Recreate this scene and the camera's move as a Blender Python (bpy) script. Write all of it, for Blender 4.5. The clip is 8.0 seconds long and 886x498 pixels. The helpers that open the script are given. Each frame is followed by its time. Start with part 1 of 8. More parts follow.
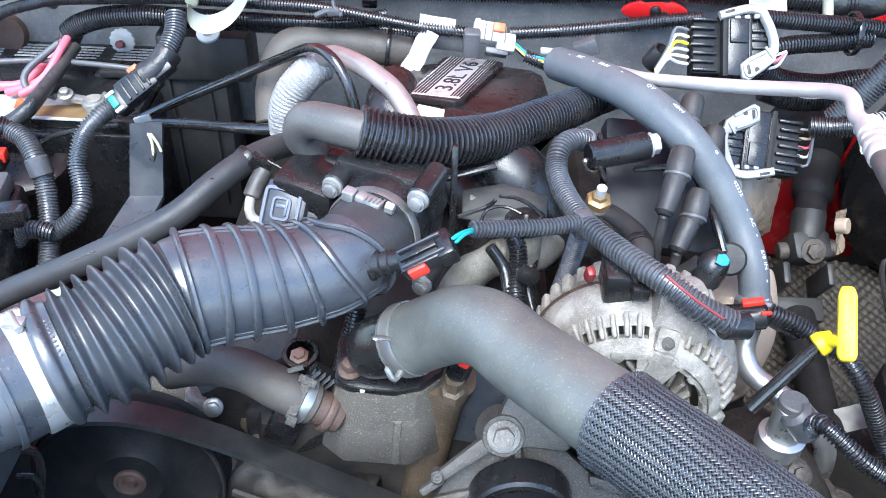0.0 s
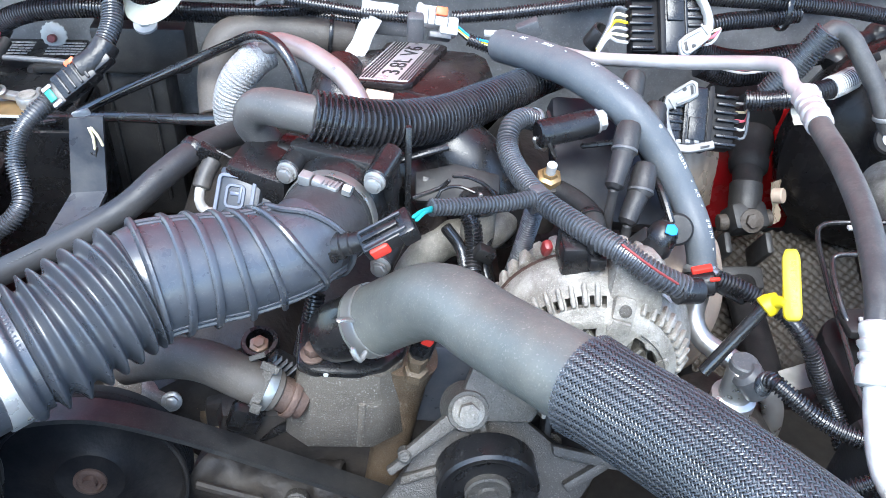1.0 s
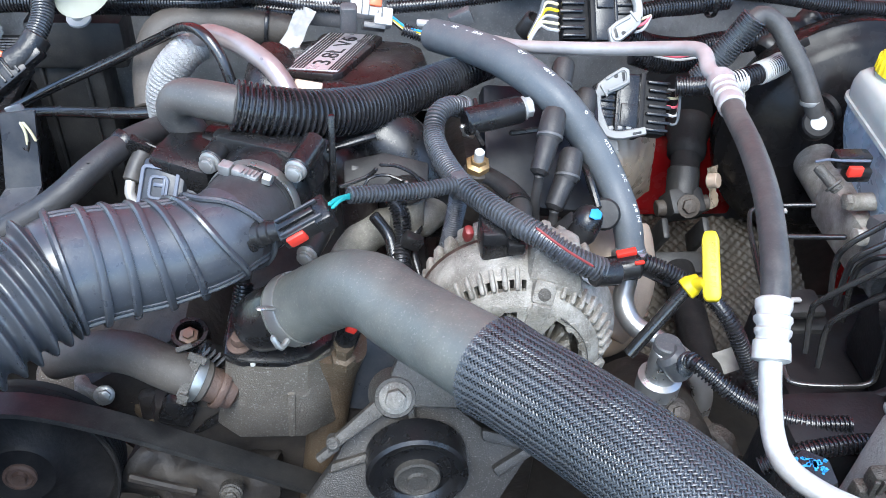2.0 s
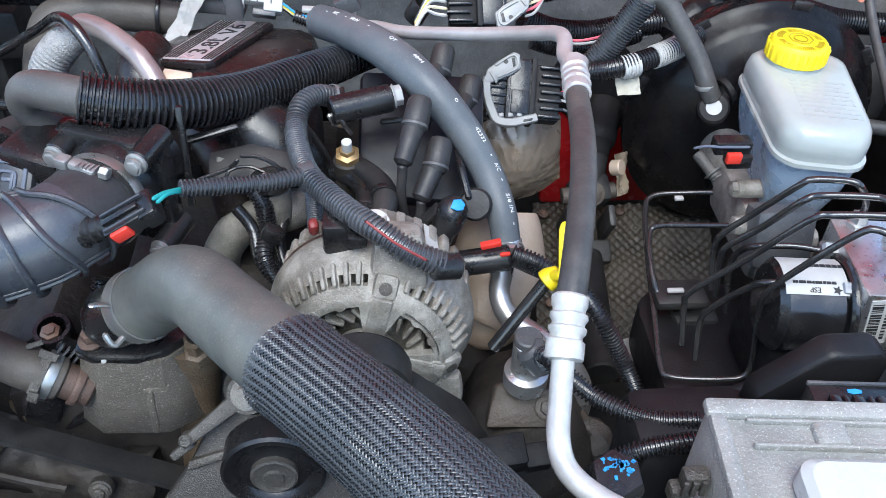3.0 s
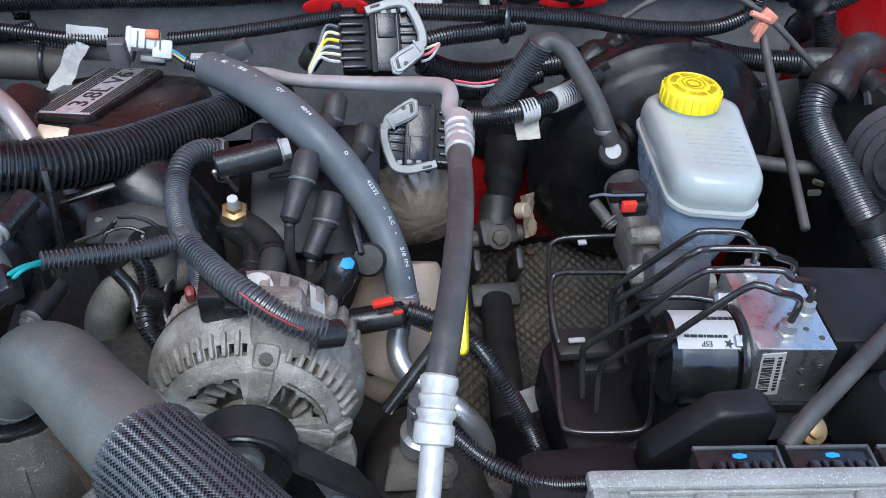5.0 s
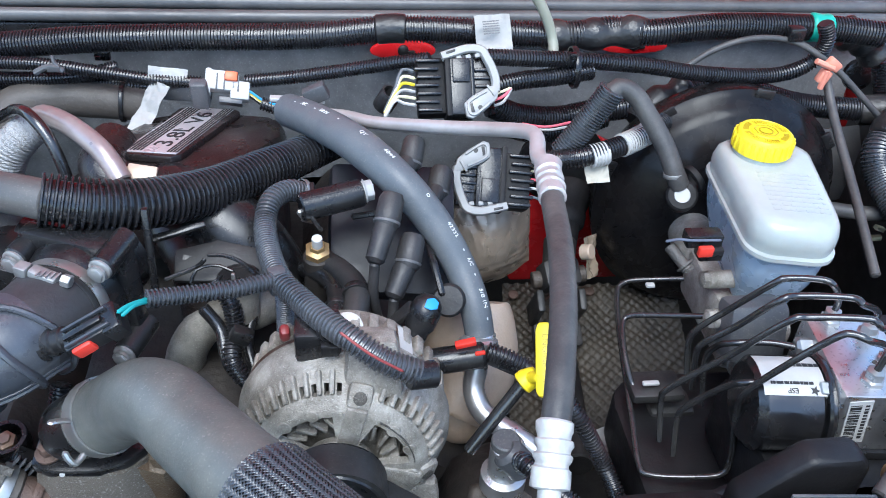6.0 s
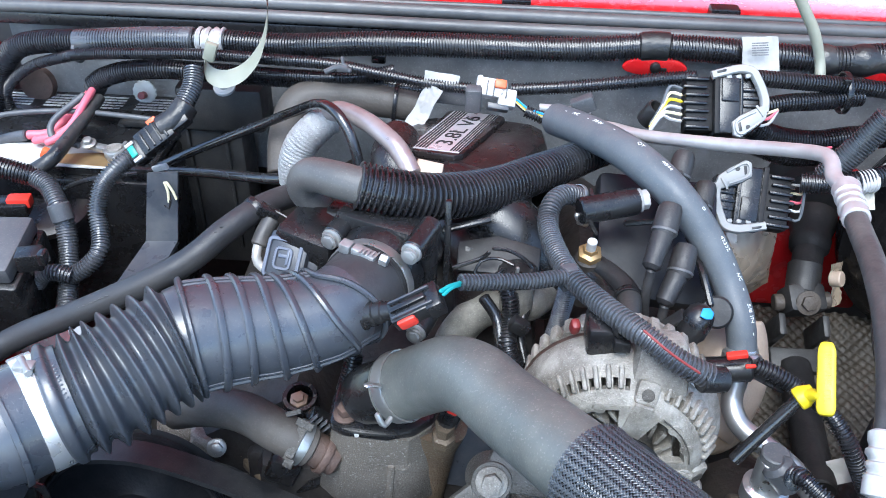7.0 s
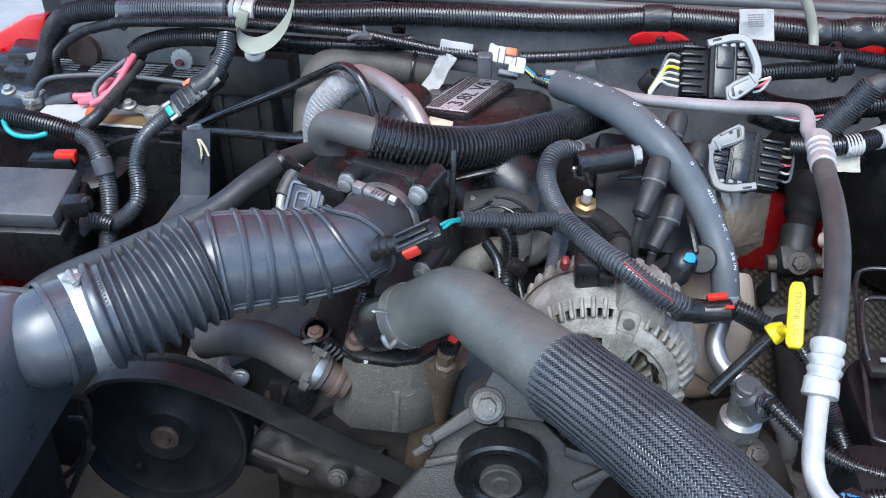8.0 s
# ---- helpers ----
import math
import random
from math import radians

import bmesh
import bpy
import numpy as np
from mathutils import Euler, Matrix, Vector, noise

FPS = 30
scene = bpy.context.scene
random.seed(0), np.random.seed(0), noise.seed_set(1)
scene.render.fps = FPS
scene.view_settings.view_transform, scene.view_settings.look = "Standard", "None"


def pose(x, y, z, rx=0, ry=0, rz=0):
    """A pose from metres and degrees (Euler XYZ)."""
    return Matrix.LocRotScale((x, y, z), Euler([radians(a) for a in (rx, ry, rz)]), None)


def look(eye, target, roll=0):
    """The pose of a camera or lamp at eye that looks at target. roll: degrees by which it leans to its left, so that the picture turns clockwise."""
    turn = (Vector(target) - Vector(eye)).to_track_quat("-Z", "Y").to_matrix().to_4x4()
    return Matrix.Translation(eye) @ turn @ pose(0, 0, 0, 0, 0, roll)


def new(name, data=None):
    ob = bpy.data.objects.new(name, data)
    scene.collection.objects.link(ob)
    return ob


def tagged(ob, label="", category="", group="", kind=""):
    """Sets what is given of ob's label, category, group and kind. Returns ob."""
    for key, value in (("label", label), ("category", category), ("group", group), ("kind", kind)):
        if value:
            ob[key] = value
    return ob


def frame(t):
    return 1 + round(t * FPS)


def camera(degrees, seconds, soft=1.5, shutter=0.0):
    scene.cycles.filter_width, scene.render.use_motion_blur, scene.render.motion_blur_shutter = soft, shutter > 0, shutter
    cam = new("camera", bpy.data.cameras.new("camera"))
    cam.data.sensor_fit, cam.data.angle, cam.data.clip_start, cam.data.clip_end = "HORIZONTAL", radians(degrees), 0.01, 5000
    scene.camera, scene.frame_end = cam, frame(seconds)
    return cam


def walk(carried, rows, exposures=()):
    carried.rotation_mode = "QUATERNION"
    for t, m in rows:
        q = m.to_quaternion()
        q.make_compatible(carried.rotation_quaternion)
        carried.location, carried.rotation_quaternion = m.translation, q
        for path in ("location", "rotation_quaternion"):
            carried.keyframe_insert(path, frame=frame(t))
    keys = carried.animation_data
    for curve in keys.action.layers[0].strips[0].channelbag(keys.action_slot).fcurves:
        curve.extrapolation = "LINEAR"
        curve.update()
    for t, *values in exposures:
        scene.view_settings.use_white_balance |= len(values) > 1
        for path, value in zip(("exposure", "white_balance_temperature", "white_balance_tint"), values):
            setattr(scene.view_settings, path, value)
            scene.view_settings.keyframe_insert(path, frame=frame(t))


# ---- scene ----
cam = camera(55.0, 8.0, soft=0.6, shutter=0.1)
PATH = [
    (0, (0.037, 0.02, 1.434), (0.022, 1.544, 0.139), 2.3),
    (0.5, (0.025, 0.019, 1.431), (0.04, 1.538, 0.13), 2.0),
    (1, (0.021, 0.009, 1.43), (0.157, 1.522, 0.129), 3.6),
    (1.5, (0.028, -0.001, 1.429), (0.214, 1.511, 0.133), 3.8),
    (2.8, (0.153, 0.004, 1.43), (0.317, 1.487, 0.098), 3.2),
    (3, (0.178, 0.006, 1.429), (0.33, 1.488, 0.094), 2.6),
    (3.5, (0.215, 0.013, 1.425), (0.458, 1.481, 0.089), 4.3),
    (4, (0.228, 0.02, 1.429), (0.518, 1.485, 0.098), 4.8),
    (5.5, (0.205, 0.04, 1.446), (0.48, 1.558, 0.174), 3.9),
    (6, (0.17, 0.039, 1.45), (0.418, 1.587, 0.207), 4.1),
    (6.5, (0.112, 0.032, 1.455), (0.182, 1.603, 0.219), 2.3),
    (7, (0.062, 0.007, 1.46), (-0.02, 1.583, 0.231), 1.5),
    (7.5, (0.056, -0.02, 1.462), (-0.09, 1.546, 0.227), 1.2),
    (8, (0.09, -0.066, 1.464), (-0.065, 1.498, 0.228), 1.0),
]
walk(cam, [(t, look(eye, target, roll)) for t, eye, target, roll in PATH],
     exposures=[(0.0, 2.31, 5900, 5), (0.5, 2.32, 5900, 5), (1.0, 2.32, 6000, 5), (1.5, 2.18, 6050, 5), (3.0, 1.48, 6100, 5), (3.5, 1.34, 6000, 5), (4.0, 1.25, 6000, 5),
                (5.5, 1.13, 5850, 5), (6.0, 1.58, 5850, 5), (6.5, 1.76, 5850, 5), (7.0, 1.86, 5850, 5), (7.5, 1.70, 5900, 5), (8.0, 1.45, 5900, 5)])

# ---- light ----
world = bpy.data.worlds.new("sky")
world.use_nodes = True
scene.world = world
wn = world.node_tree.nodes
sky = wn.new("ShaderNodeTexSky")
sky.sky_type = "NISHITA"
sky.sun_disc = False
sky.sun_elevation = radians(62)
sky.dust_density = 1.0
sky.sun_rotation = radians(200)
world.node_tree.links.new(sky.outputs[0], wn["Background"].inputs[0])
wn["Background"].inputs[1].default_value = 0.15
sun = new("sun", bpy.data.lights.new("sun", "SUN"))
sun.data.energy = 1.5
sun.data.angle = radians(40)
sun.data.color = (1.0, 0.98, 0.95)
sun.matrix_world = look((-0.3, -1.2, 4.5), (0.1, 0.6, 1.0))

# ---- materials ----


def nodes_of(name):
    m = bpy.data.materials.new(name)
    m.use_nodes = True
    return m, m.node_tree.nodes, m.node_tree.links, m.node_tree.nodes["Principled BSDF"]


def surface(name, c1, c2, rough=0.5, metal=0.0, grain=60.0, blotch=9.0, bump=0.15, relief=300.0, dust=0.0,
            dust_col=(0.32, 0.29, 0.25), coat=0.0, spec=0.5, piece=0.0, speck=0.0, speck_col=(0.5, 0.48, 0.45), speck_size=420.0):
    """A surface with blotches between two colours, grain in its gloss, fine relief, and patches of dust."""
    m, n, l, p = nodes_of(name)
    tc = n.new("ShaderNodeTexCoord")
    big = n.new("ShaderNodeTexNoise")
    big.inputs["Scale"].default_value = blotch
    big.inputs["Detail"].default_value = 6
    big.inputs["Roughness"].default_value = 0.65
    l.new(tc.outputs["Object"], big.inputs["Vector"])
    fine = n.new("ShaderNodeTexNoise")
    fine.inputs["Scale"].default_value = grain
    fine.inputs["Detail"].default_value = 5
    l.new(tc.outputs["Object"], fine.inputs["Vector"])
    ramp = n.new("ShaderNodeMapRange")
    ramp.inputs[1].default_value, ramp.inputs[2].default_value = 0.35, 0.68
    l.new(big.outputs[0], ramp.inputs[0])
    mix = n.new("ShaderNodeMix")
    mix.data_type = "RGBA"
    mix.inputs[6].default_value, mix.inputs[7].default_value = (*c1, 1), (*c2, 1)
    l.new(ramp.outputs[0], mix.inputs[0])
    col = mix.outputs[2]
    if piece:
        info = n.new("ShaderNodeObjectInfo")
        val = n.new("ShaderNodeHueSaturation")
        mr = n.new("ShaderNodeMapRange")
        mr.inputs[3].default_value, mr.inputs[4].default_value = 1 - piece, 1 + piece
        l.new(info.outputs["Random"], mr.inputs[0])
        l.new(mr.outputs[0], val.inputs["Value"])
        l.new(col, val.inputs["Color"])
        col = val.outputs[0]
    if dust:
        dn = n.new("ShaderNodeTexNoise")
        dn.inputs["Scale"].default_value = 24
        dn.inputs["Detail"].default_value = 8
        dn.inputs["Roughness"].default_value = 0.75
        l.new(tc.outputs["Object"], dn.inputs["Vector"])
        dr = n.new("ShaderNodeMapRange")
        dr.inputs[1].default_value, dr.inputs[2].default_value = 0.42, 0.75
        dr.inputs[4].default_value = dust
        l.new(dn.outputs[0], dr.inputs[0])
        dm = n.new("ShaderNodeMix")
        dm.data_type = "RGBA"
        dm.inputs[7].default_value = (*dust_col, 1)
        l.new(dr.outputs[0], dm.inputs[0])
        l.new(col, dm.inputs[6])
        col = dm.outputs[2]
    if speck:
        sn = n.new("ShaderNodeTexNoise")
        sn.inputs["Scale"].default_value = speck_size
        sn.inputs["Detail"].default_value = 2
        l.new(tc.outputs["Object"], sn.inputs["Vector"])
        sr = n.new("ShaderNodeMapRange")
        sr.inputs[1].default_value, sr.inputs[2].default_value = 0.60, 0.70
        sr.inputs[4].default_value = speck
        l.new(sn.outputs[0], sr.inputs[0])
        sm = n.new("ShaderNodeMix")
        sm.data_type = "RGBA"
        sm.inputs[7].default_value = (*speck_col, 1)
        l.new(sr.outputs[0], sm.inputs[0])
        l.new(col, sm.inputs[6])
        col = sm.outputs[2]
    l.new(col, p.inputs["Base Color"])
    rr = n.new("ShaderNodeMapRange")
    rr.inputs[1].default_value, rr.inputs[2].default_value = 0.3, 0.7
    rr.inputs[3].default_value, rr.inputs[4].default_value = max(rough - 0.1, 0.03), min(rough + 0.12, 1)
    l.new(fine.outputs[0], rr.inputs[0])
    l.new(rr.outputs[0], p.inputs["Roughness"])
    p.inputs["Metallic"].default_value = metal
    p.inputs["Specular IOR Level"].default_value = spec
    p.inputs["Coat Weight"].default_value = coat
    p.inputs["Coat Roughness"].default_value = 0.12
    if bump:
        rn = n.new("ShaderNodeTexNoise")
        rn.inputs["Scale"].default_value = relief
        rn.inputs["Detail"].default_value = 4
        l.new(tc.outputs["Object"], rn.inputs["Vector"])
        b = n.new("ShaderNodeBump")
        b.inputs["Strength"].default_value = bump
        b.inputs["Distance"].default_value = 0.002
        l.new(rn.outputs[0], b.inputs["Height"])
        l.new(b.outputs[0], p.inputs["Normal"])
    return m


RUBBER = surface("grey_rubber", (0.072, 0.077, 0.072), (0.112, 0.117, 0.107), 0.42, grain=70, blotch=14, bump=0.12, relief=600, dust=0.45, dust_col=(0.18, 0.17, 0.14), spec=0.6, speck=0.28, speck_col=(0.3, 0.28, 0.25), speck_size=650)
ELBOW = surface("brown_grey_elbow_rubber", (0.060, 0.058, 0.056), (0.095, 0.091, 0.086), 0.42, bump=0.10, relief=500, dust=0.3, dust_col=(0.14, 0.125, 0.11), speck=0.2, speck_col=(0.3, 0.28, 0.25), speck_size=650)
HOSE = surface("hose_rubber", (0.078, 0.089, 0.100), (0.112, 0.125, 0.137), 0.46, bump=0.10, relief=500, dust=0.3, dust_col=(0.20, 0.20, 0.19), spec=0.4, speck=0.15, speck_col=(0.3, 0.28, 0.25), speck_size=650)
HOSE_OLD = surface("old_hose_rubber", (0.034, 0.033, 0.033), (0.06, 0.058, 0.056), 0.5, bump=0.15, dust=0.22, speck=0.1, speck_col=(0.2, 0.19, 0.17), speck_size=900)
HOSE_BROWN = surface("brown_dusty_hose", (0.045, 0.039, 0.033), (0.085, 0.073, 0.062), 0.6, bump=0.2, dust=0.4, dust_col=(0.13, 0.11, 0.09), speck=0.1, speck_col=(0.3, 0.28, 0.25), speck_size=650)
LOOM = surface("black_loom_plastic", (0.009, 0.009, 0.011), (0.018, 0.018, 0.021), 0.26, bump=0.03, dust=0.04, spec=0.7)
LOOM_GREY = surface("grey_loom_plastic", (0.03, 0.033, 0.038), (0.058, 0.062, 0.07), 0.26, bump=0.05, dust=0.12, spec=0.8)
BLACK = surface("black_plastic", (0.007, 0.007, 0.008), (0.014, 0.014, 0.015), 0.27, bump=0.05, relief=700, dust=0.03, speck=0.08, speck_col=(0.3, 0.28, 0.25), speck_size=650)
BLACK_MATT = surface("matt_black_plastic", (0.009, 0.009, 0.01), (0.02, 0.02, 0.02), 0.5, bump=0.12, relief=500, dust=0.08, speck=0.05, speck_col=(0.3, 0.28, 0.25), speck_size=650)
DUCT = surface("intake_duct_rubber", (0.036, 0.040, 0.048), (0.060, 0.066, 0.078), 0.31, bump=0.05, relief=420, dust=0.05, spec=0.8, speck=0.12, speck_col=(0.3, 0.28, 0.25), speck_size=650)
PLENUM = surface("plenum_plastic", (0.010, 0.007, 0.007), (0.018, 0.013, 0.013), 0.30, bump=0.2, relief=900, dust=0.03, speck=0.12, speck_col=(0.3, 0.28, 0.25), speck_size=650)
GLOSS = surface("black_gloss_paint", (0.008, 0.008, 0.009), (0.014, 0.014, 0.015), 0.2, bump=0.02, dust=0.04, spec=0.9)
PAINT_BLACK = surface("black_coated_steel", (0.012, 0.012, 0.012), (0.022, 0.02, 0.02), 0.26, bump=0.03, dust=0.08)
TAPE = surface("cloth_tape", (0.009, 0.009, 0.01), (0.02, 0.02, 0.02), 0.36, bump=0.5, relief=160, dust=0.15)
GREY_PLASTIC = surface("grey_plastic", (0.05, 0.053, 0.058), (0.085, 0.088, 0.095), 0.42, bump=0.08, dust=0.2, speck=0.2, speck_col=(0.3, 0.28, 0.25), speck_size=650)
BLUE_GREY = surface("blue_grey_plastic", (0.022, 0.026, 0.034), (0.045, 0.052, 0.064), 0.38, bump=0.08, dust=0.12)
LIGHT_GREY = surface("light_grey_plastic", (0.34, 0.34, 0.335), (0.46, 0.46, 0.455), 0.48, bump=0.08, dust=0.3)
WHITE = surface("white_plastic", (0.46, 0.455, 0.44), (0.58, 0.575, 0.56), 0.42, blotch=60, bump=0.08, dust=0.2)
PAPER = surface("label_paper", (0.38, 0.375, 0.355), (0.54, 0.535, 0.515), 0.5, bump=0.5, relief=90, dust=0.3)
BOOT = surface("dusty_boot_rubber", (0.013, 0.013, 0.014), (0.030, 0.029, 0.029), 0.5, bump=0.2, relief=400, dust=0.35, dust_col=(0.085, 0.075, 0.068))
CUFF = surface("dull_cuff_rubber", (0.02, 0.021, 0.024), (0.042, 0.041, 0.042), 0.5, bump=0.15, relief=300, dust=0.3, dust_col=(0.075, 0.065, 0.058))
PAPER_OLD = surface("aged_paper", (0.26, 0.255, 0.24), (0.40, 0.395, 0.375), 0.6, bump=0.6, relief=120, dust=0.4)
BLUE_BLACK = surface("blue_black_cover", (0.006, 0.007, 0.010), (0.011, 0.013, 0.018), 0.48, bump=0.05, relief=500, dust=0.05, spec=0.35)
COVER = surface("dull_black_cover", (0.007, 0.007, 0.008), (0.014, 0.014, 0.015), 0.55, bump=0.15, relief=400, dust=0.06, spec=0.2)
CAST = surface("cast_aluminium", (0.14, 0.128, 0.108), (0.43, 0.405, 0.36), 0.5, 0.15, grain=120, blotch=40, bump=0.5, relief=700, dust=0.82, dust_col=(0.10, 0.085, 0.066), speck=0.45, speck_size=900)
CAST_PALE = surface("pale_stained_casting", (0.11, 0.10, 0.085), (0.30, 0.28, 0.24), 0.5, 0.15, grain=120, blotch=40, bump=0.4, relief=700, dust=0.8, dust_col=(0.10, 0.085, 0.065), speck=0.3, speck_size=900)
CAST_DIRTY = surface("dirty_cast_aluminium", (0.045, 0.042, 0.037), (0.105, 0.098, 0.087), 0.5, 0.2, grain=120, blotch=22, bump=0.6, relief=700, dust=0.5, dust_col=(0.07, 0.055, 0.04), speck=0.25, speck_col=(0.4, 0.38, 0.35), speck_size=900)
BLOCK = surface("oily_dark_casting", (0.014, 0.012, 0.011), (0.04, 0.034, 0.029), 0.6, 0.1, blotch=12, bump=0.6, relief=150, dust=0.35, dust_col=(0.075, 0.06, 0.045))
ALU = surface("aluminium_pipe", (0.55, 0.54, 0.53), (0.68, 0.67, 0.66), 0.33, 0.85, bump=0.06, dust=0.2)
ALU_PINK = surface("heat_tinted_pipe", (0.30, 0.245, 0.235), (0.42, 0.36, 0.35), 0.36, 0.5, blotch=30, bump=0.08, dust=0.35)
CRIMP = surface("bright_crimp", (0.44, 0.43, 0.41), (0.60, 0.59, 0.565), 0.42, 0.3, blotch=50, bump=0.35, relief=160, dust=0.45, dust_col=(0.25, 0.22, 0.19))
BOOSTER = surface("black_enamel", (0.005, 0.005, 0.006), (0.009, 0.008, 0.008), 0.26, blotch=20, bump=0.02, dust=0.03, spec=0.2)
TRAY = surface("black_tray_plastic", (0.006, 0.006, 0.007), (0.013, 0.013, 0.014), 0.45, bump=0.15, relief=400, dust=0.12, dust_col=(0.07, 0.065, 0.06), spec=0.3)
BLOCK_ALU = surface("machined_aluminium", (0.62, 0.61, 0.60), (0.72, 0.71, 0.70), 0.33, 0.95, grain=150, bump=0.01, dust=0.10, speck=0.3, speck_col=(0.2, 0.18, 0.16), speck_size=380)
BOLT = surface("dull_zinc_bolt", (0.28, 0.28, 0.275), (0.40, 0.40, 0.385), 0.38, 0.6, blotch=60, bump=0.15, dust=0.35)
STRAP_PAINT = surface("grey_blue_paint", (0.035, 0.04, 0.05), (0.06, 0.067, 0.08), 0.35, bump=0.05, dust=0.2)
CAST_DARK = surface("oily_cast_bracket", (0.034, 0.032, 0.029), (0.070, 0.065, 0.059), 0.5, 0.2, grain=120, blotch=16, bump=0.4, relief=900, dust=0.4, dust_col=(0.06, 0.05, 0.04), speck=0.5, speck_col=(0.3, 0.29, 0.27), speck_size=1000)
CAST_TAN = surface("dusty_cast_housing", (0.105, 0.090, 0.072), (0.185, 0.165, 0.138), 0.5, 0.15, grain=120, blotch=24, bump=0.7, relief=800, dust=0.5, dust_col=(0.085, 0.062, 0.042), speck=0.55, speck_col=(0.5, 0.48, 0.44), speck_size=700)
STAINED_TAN = surface("brown_stained_casting", (0.085, 0.058, 0.034), (0.16, 0.118, 0.076), 0.5, 0.12, grain=120, blotch=30, bump=0.6, relief=600, dust=0.6, dust_col=(0.07, 0.045, 0.025), speck=0.3, speck_col=(0.45, 0.42, 0.37), speck_size=700)
LID_WHITE = surface("white_lid_plastic", (0.44, 0.46, 0.45), (0.52, 0.54, 0.525), 0.3, bump=0.06, dust=0.1)
STAINED = surface("oil_stained_casting", (0.10, 0.065, 0.035), (0.24, 0.18, 0.11), 0.5, 0.1, blotch=30, bump=0.5, relief=300, dust=0.5, dust_col=(0.05, 0.035, 0.022))
STAINED_DARK = surface("dark_stained_casting", (0.045, 0.037, 0.03), (0.10, 0.083, 0.068), 0.6, 0.1, blotch=22, bump=0.5, relief=300, dust=0.4, dust_col=(0.05, 0.038, 0.028))
AIRBOX = surface("air_box_plastic", (0.046, 0.051, 0.061), (0.072, 0.079, 0.092), 0.34, bump=0.04, relief=600, dust=0.06, spec=0.9)
ALU_WARM = surface("dull_aluminium_line", (0.42, 0.39, 0.38), (0.54, 0.51, 0.50), 0.38, 0.35, blotch=30, bump=0.08, dust=0.3)
LINE_COAT = surface("coated_brake_line", (0.014, 0.014, 0.015), (0.026, 0.026, 0.027), 0.16, bump=0.02, dust=0.05, spec=0.8)
PLUG_BLUE = surface("pale_blue_grey_plastic", (0.085, 0.10, 0.135), (0.12, 0.14, 0.18), 0.36, bump=0.06, dust=0.1)
BAND = surface("bright_band_steel", (0.66, 0.66, 0.65), (0.78, 0.78, 0.77), 0.28, 0.7, bump=0.06, dust=0.12)
STEEL = surface("zinc_steel", (0.36, 0.36, 0.355), (0.5, 0.5, 0.48), 0.34, 0.8, bump=0.12, dust=0.25)
RUSTY = surface("rusty_steel", (0.07, 0.043, 0.033), (0.14, 0.088, 0.068), 0.6, 0.3, blotch=40, bump=0.4, relief=600, dust=0.4, dust_col=(0.1, 0.085, 0.07))
BRASS = surface("brass", (0.34, 0.225, 0.10), (0.46, 0.31, 0.15), 0.45, 0.7, bump=0.1, dust=0.2)
COPPER = surface("coppery_hub", (0.32, 0.19, 0.12), (0.42, 0.28, 0.19), 0.45, 0.6, bump=0.2, dust=0.3)
RED_PAINT = surface("red_body_paint", (0.52, 0.008, 0.012), (0.60, 0.012, 0.016), 0.22, bump=0.02, dust=0.05, coat=0.6)
RED_PLASTIC = surface("red_plastic", (0.62, 0.03, 0.02), (0.72, 0.05, 0.03), 0.4, bump=0.05)
ORANGE = surface("orange_plastic", (0.75, 0.12, 0.04), (0.82, 0.17, 0.06), 0.4, bump=0.05)
PINK = surface("pink_wire", (0.68, 0.10, 0.15), (0.75, 0.16, 0.2), 0.42, bump=0.05, dust=0.15)
YELLOW = surface("yellow_plastic", (0.80, 0.62, 0.01), (0.86, 0.68, 0.02), 0.38, bump=0.05, dust=0.06)
# Darker copy of the yellow: shade of the embossing put into its colour.
EMBOSS_SHADE = surface("shaded_yellow_emboss", (0.36, 0.27, 0.01), (0.44, 0.33, 0.015), 0.45, bump=0.0)
GREEN = surface("green_plastic", (0.02, 0.30, 0.22), (0.03, 0.38, 0.28), 0.4, bump=0.0)
TEAL = surface("teal_wire", (0.02, 0.27, 0.27), (0.03, 0.33, 0.32), 0.4, bump=0.0)
BLUE = surface("blue_paint_mark", (0.03, 0.25, 0.62), (0.05, 0.35, 0.72), 0.5, bump=0.0)
CREAM = surface("cream_wire", (0.65, 0.6, 0.38), (0.72, 0.66, 0.45), 0.45, bump=0.0)
SALMON = surface("salmon_clip", (0.66, 0.22, 0.15), (0.74, 0.3, 0.2), 0.45, bump=0.05)
INSULATION = surface("firewall_insulation", (0.13, 0.134, 0.138), (0.235, 0.24, 0.245), 0.75, blotch=18, bump=0.6, relief=160, dust=0.5, dust_col=(0.09, 0.09, 0.09), speck=0.3, speck_col=(0.4, 0.4, 0.4), speck_size=500)
FOIL = surface("crumpled_foil", (0.42, 0.33, 0.24), (0.58, 0.48, 0.365), 0.3, 0.45, blotch=16, bump=0.1, relief=120, dust=0.3)
FOIL_BRIGHT = surface("woven_foil_wrap", (0.30, 0.295, 0.285), (0.50, 0.495, 0.485), 0.40, 0.3, blotch=26, bump=0.9, relief=700, dust=0.5, dust_col=(0.12, 0.11, 0.095))
TAN = surface("tan_heat_shield", (0.40, 0.30, 0.215), (0.54, 0.43, 0.335), 0.42, 0.25, blotch=14, bump=0.2, dust=0.3)
SEAL = surface("rubber_seal", (0.06, 0.06, 0.06), (0.09, 0.09, 0.09), 0.38, bump=0.1, dust=0.2)
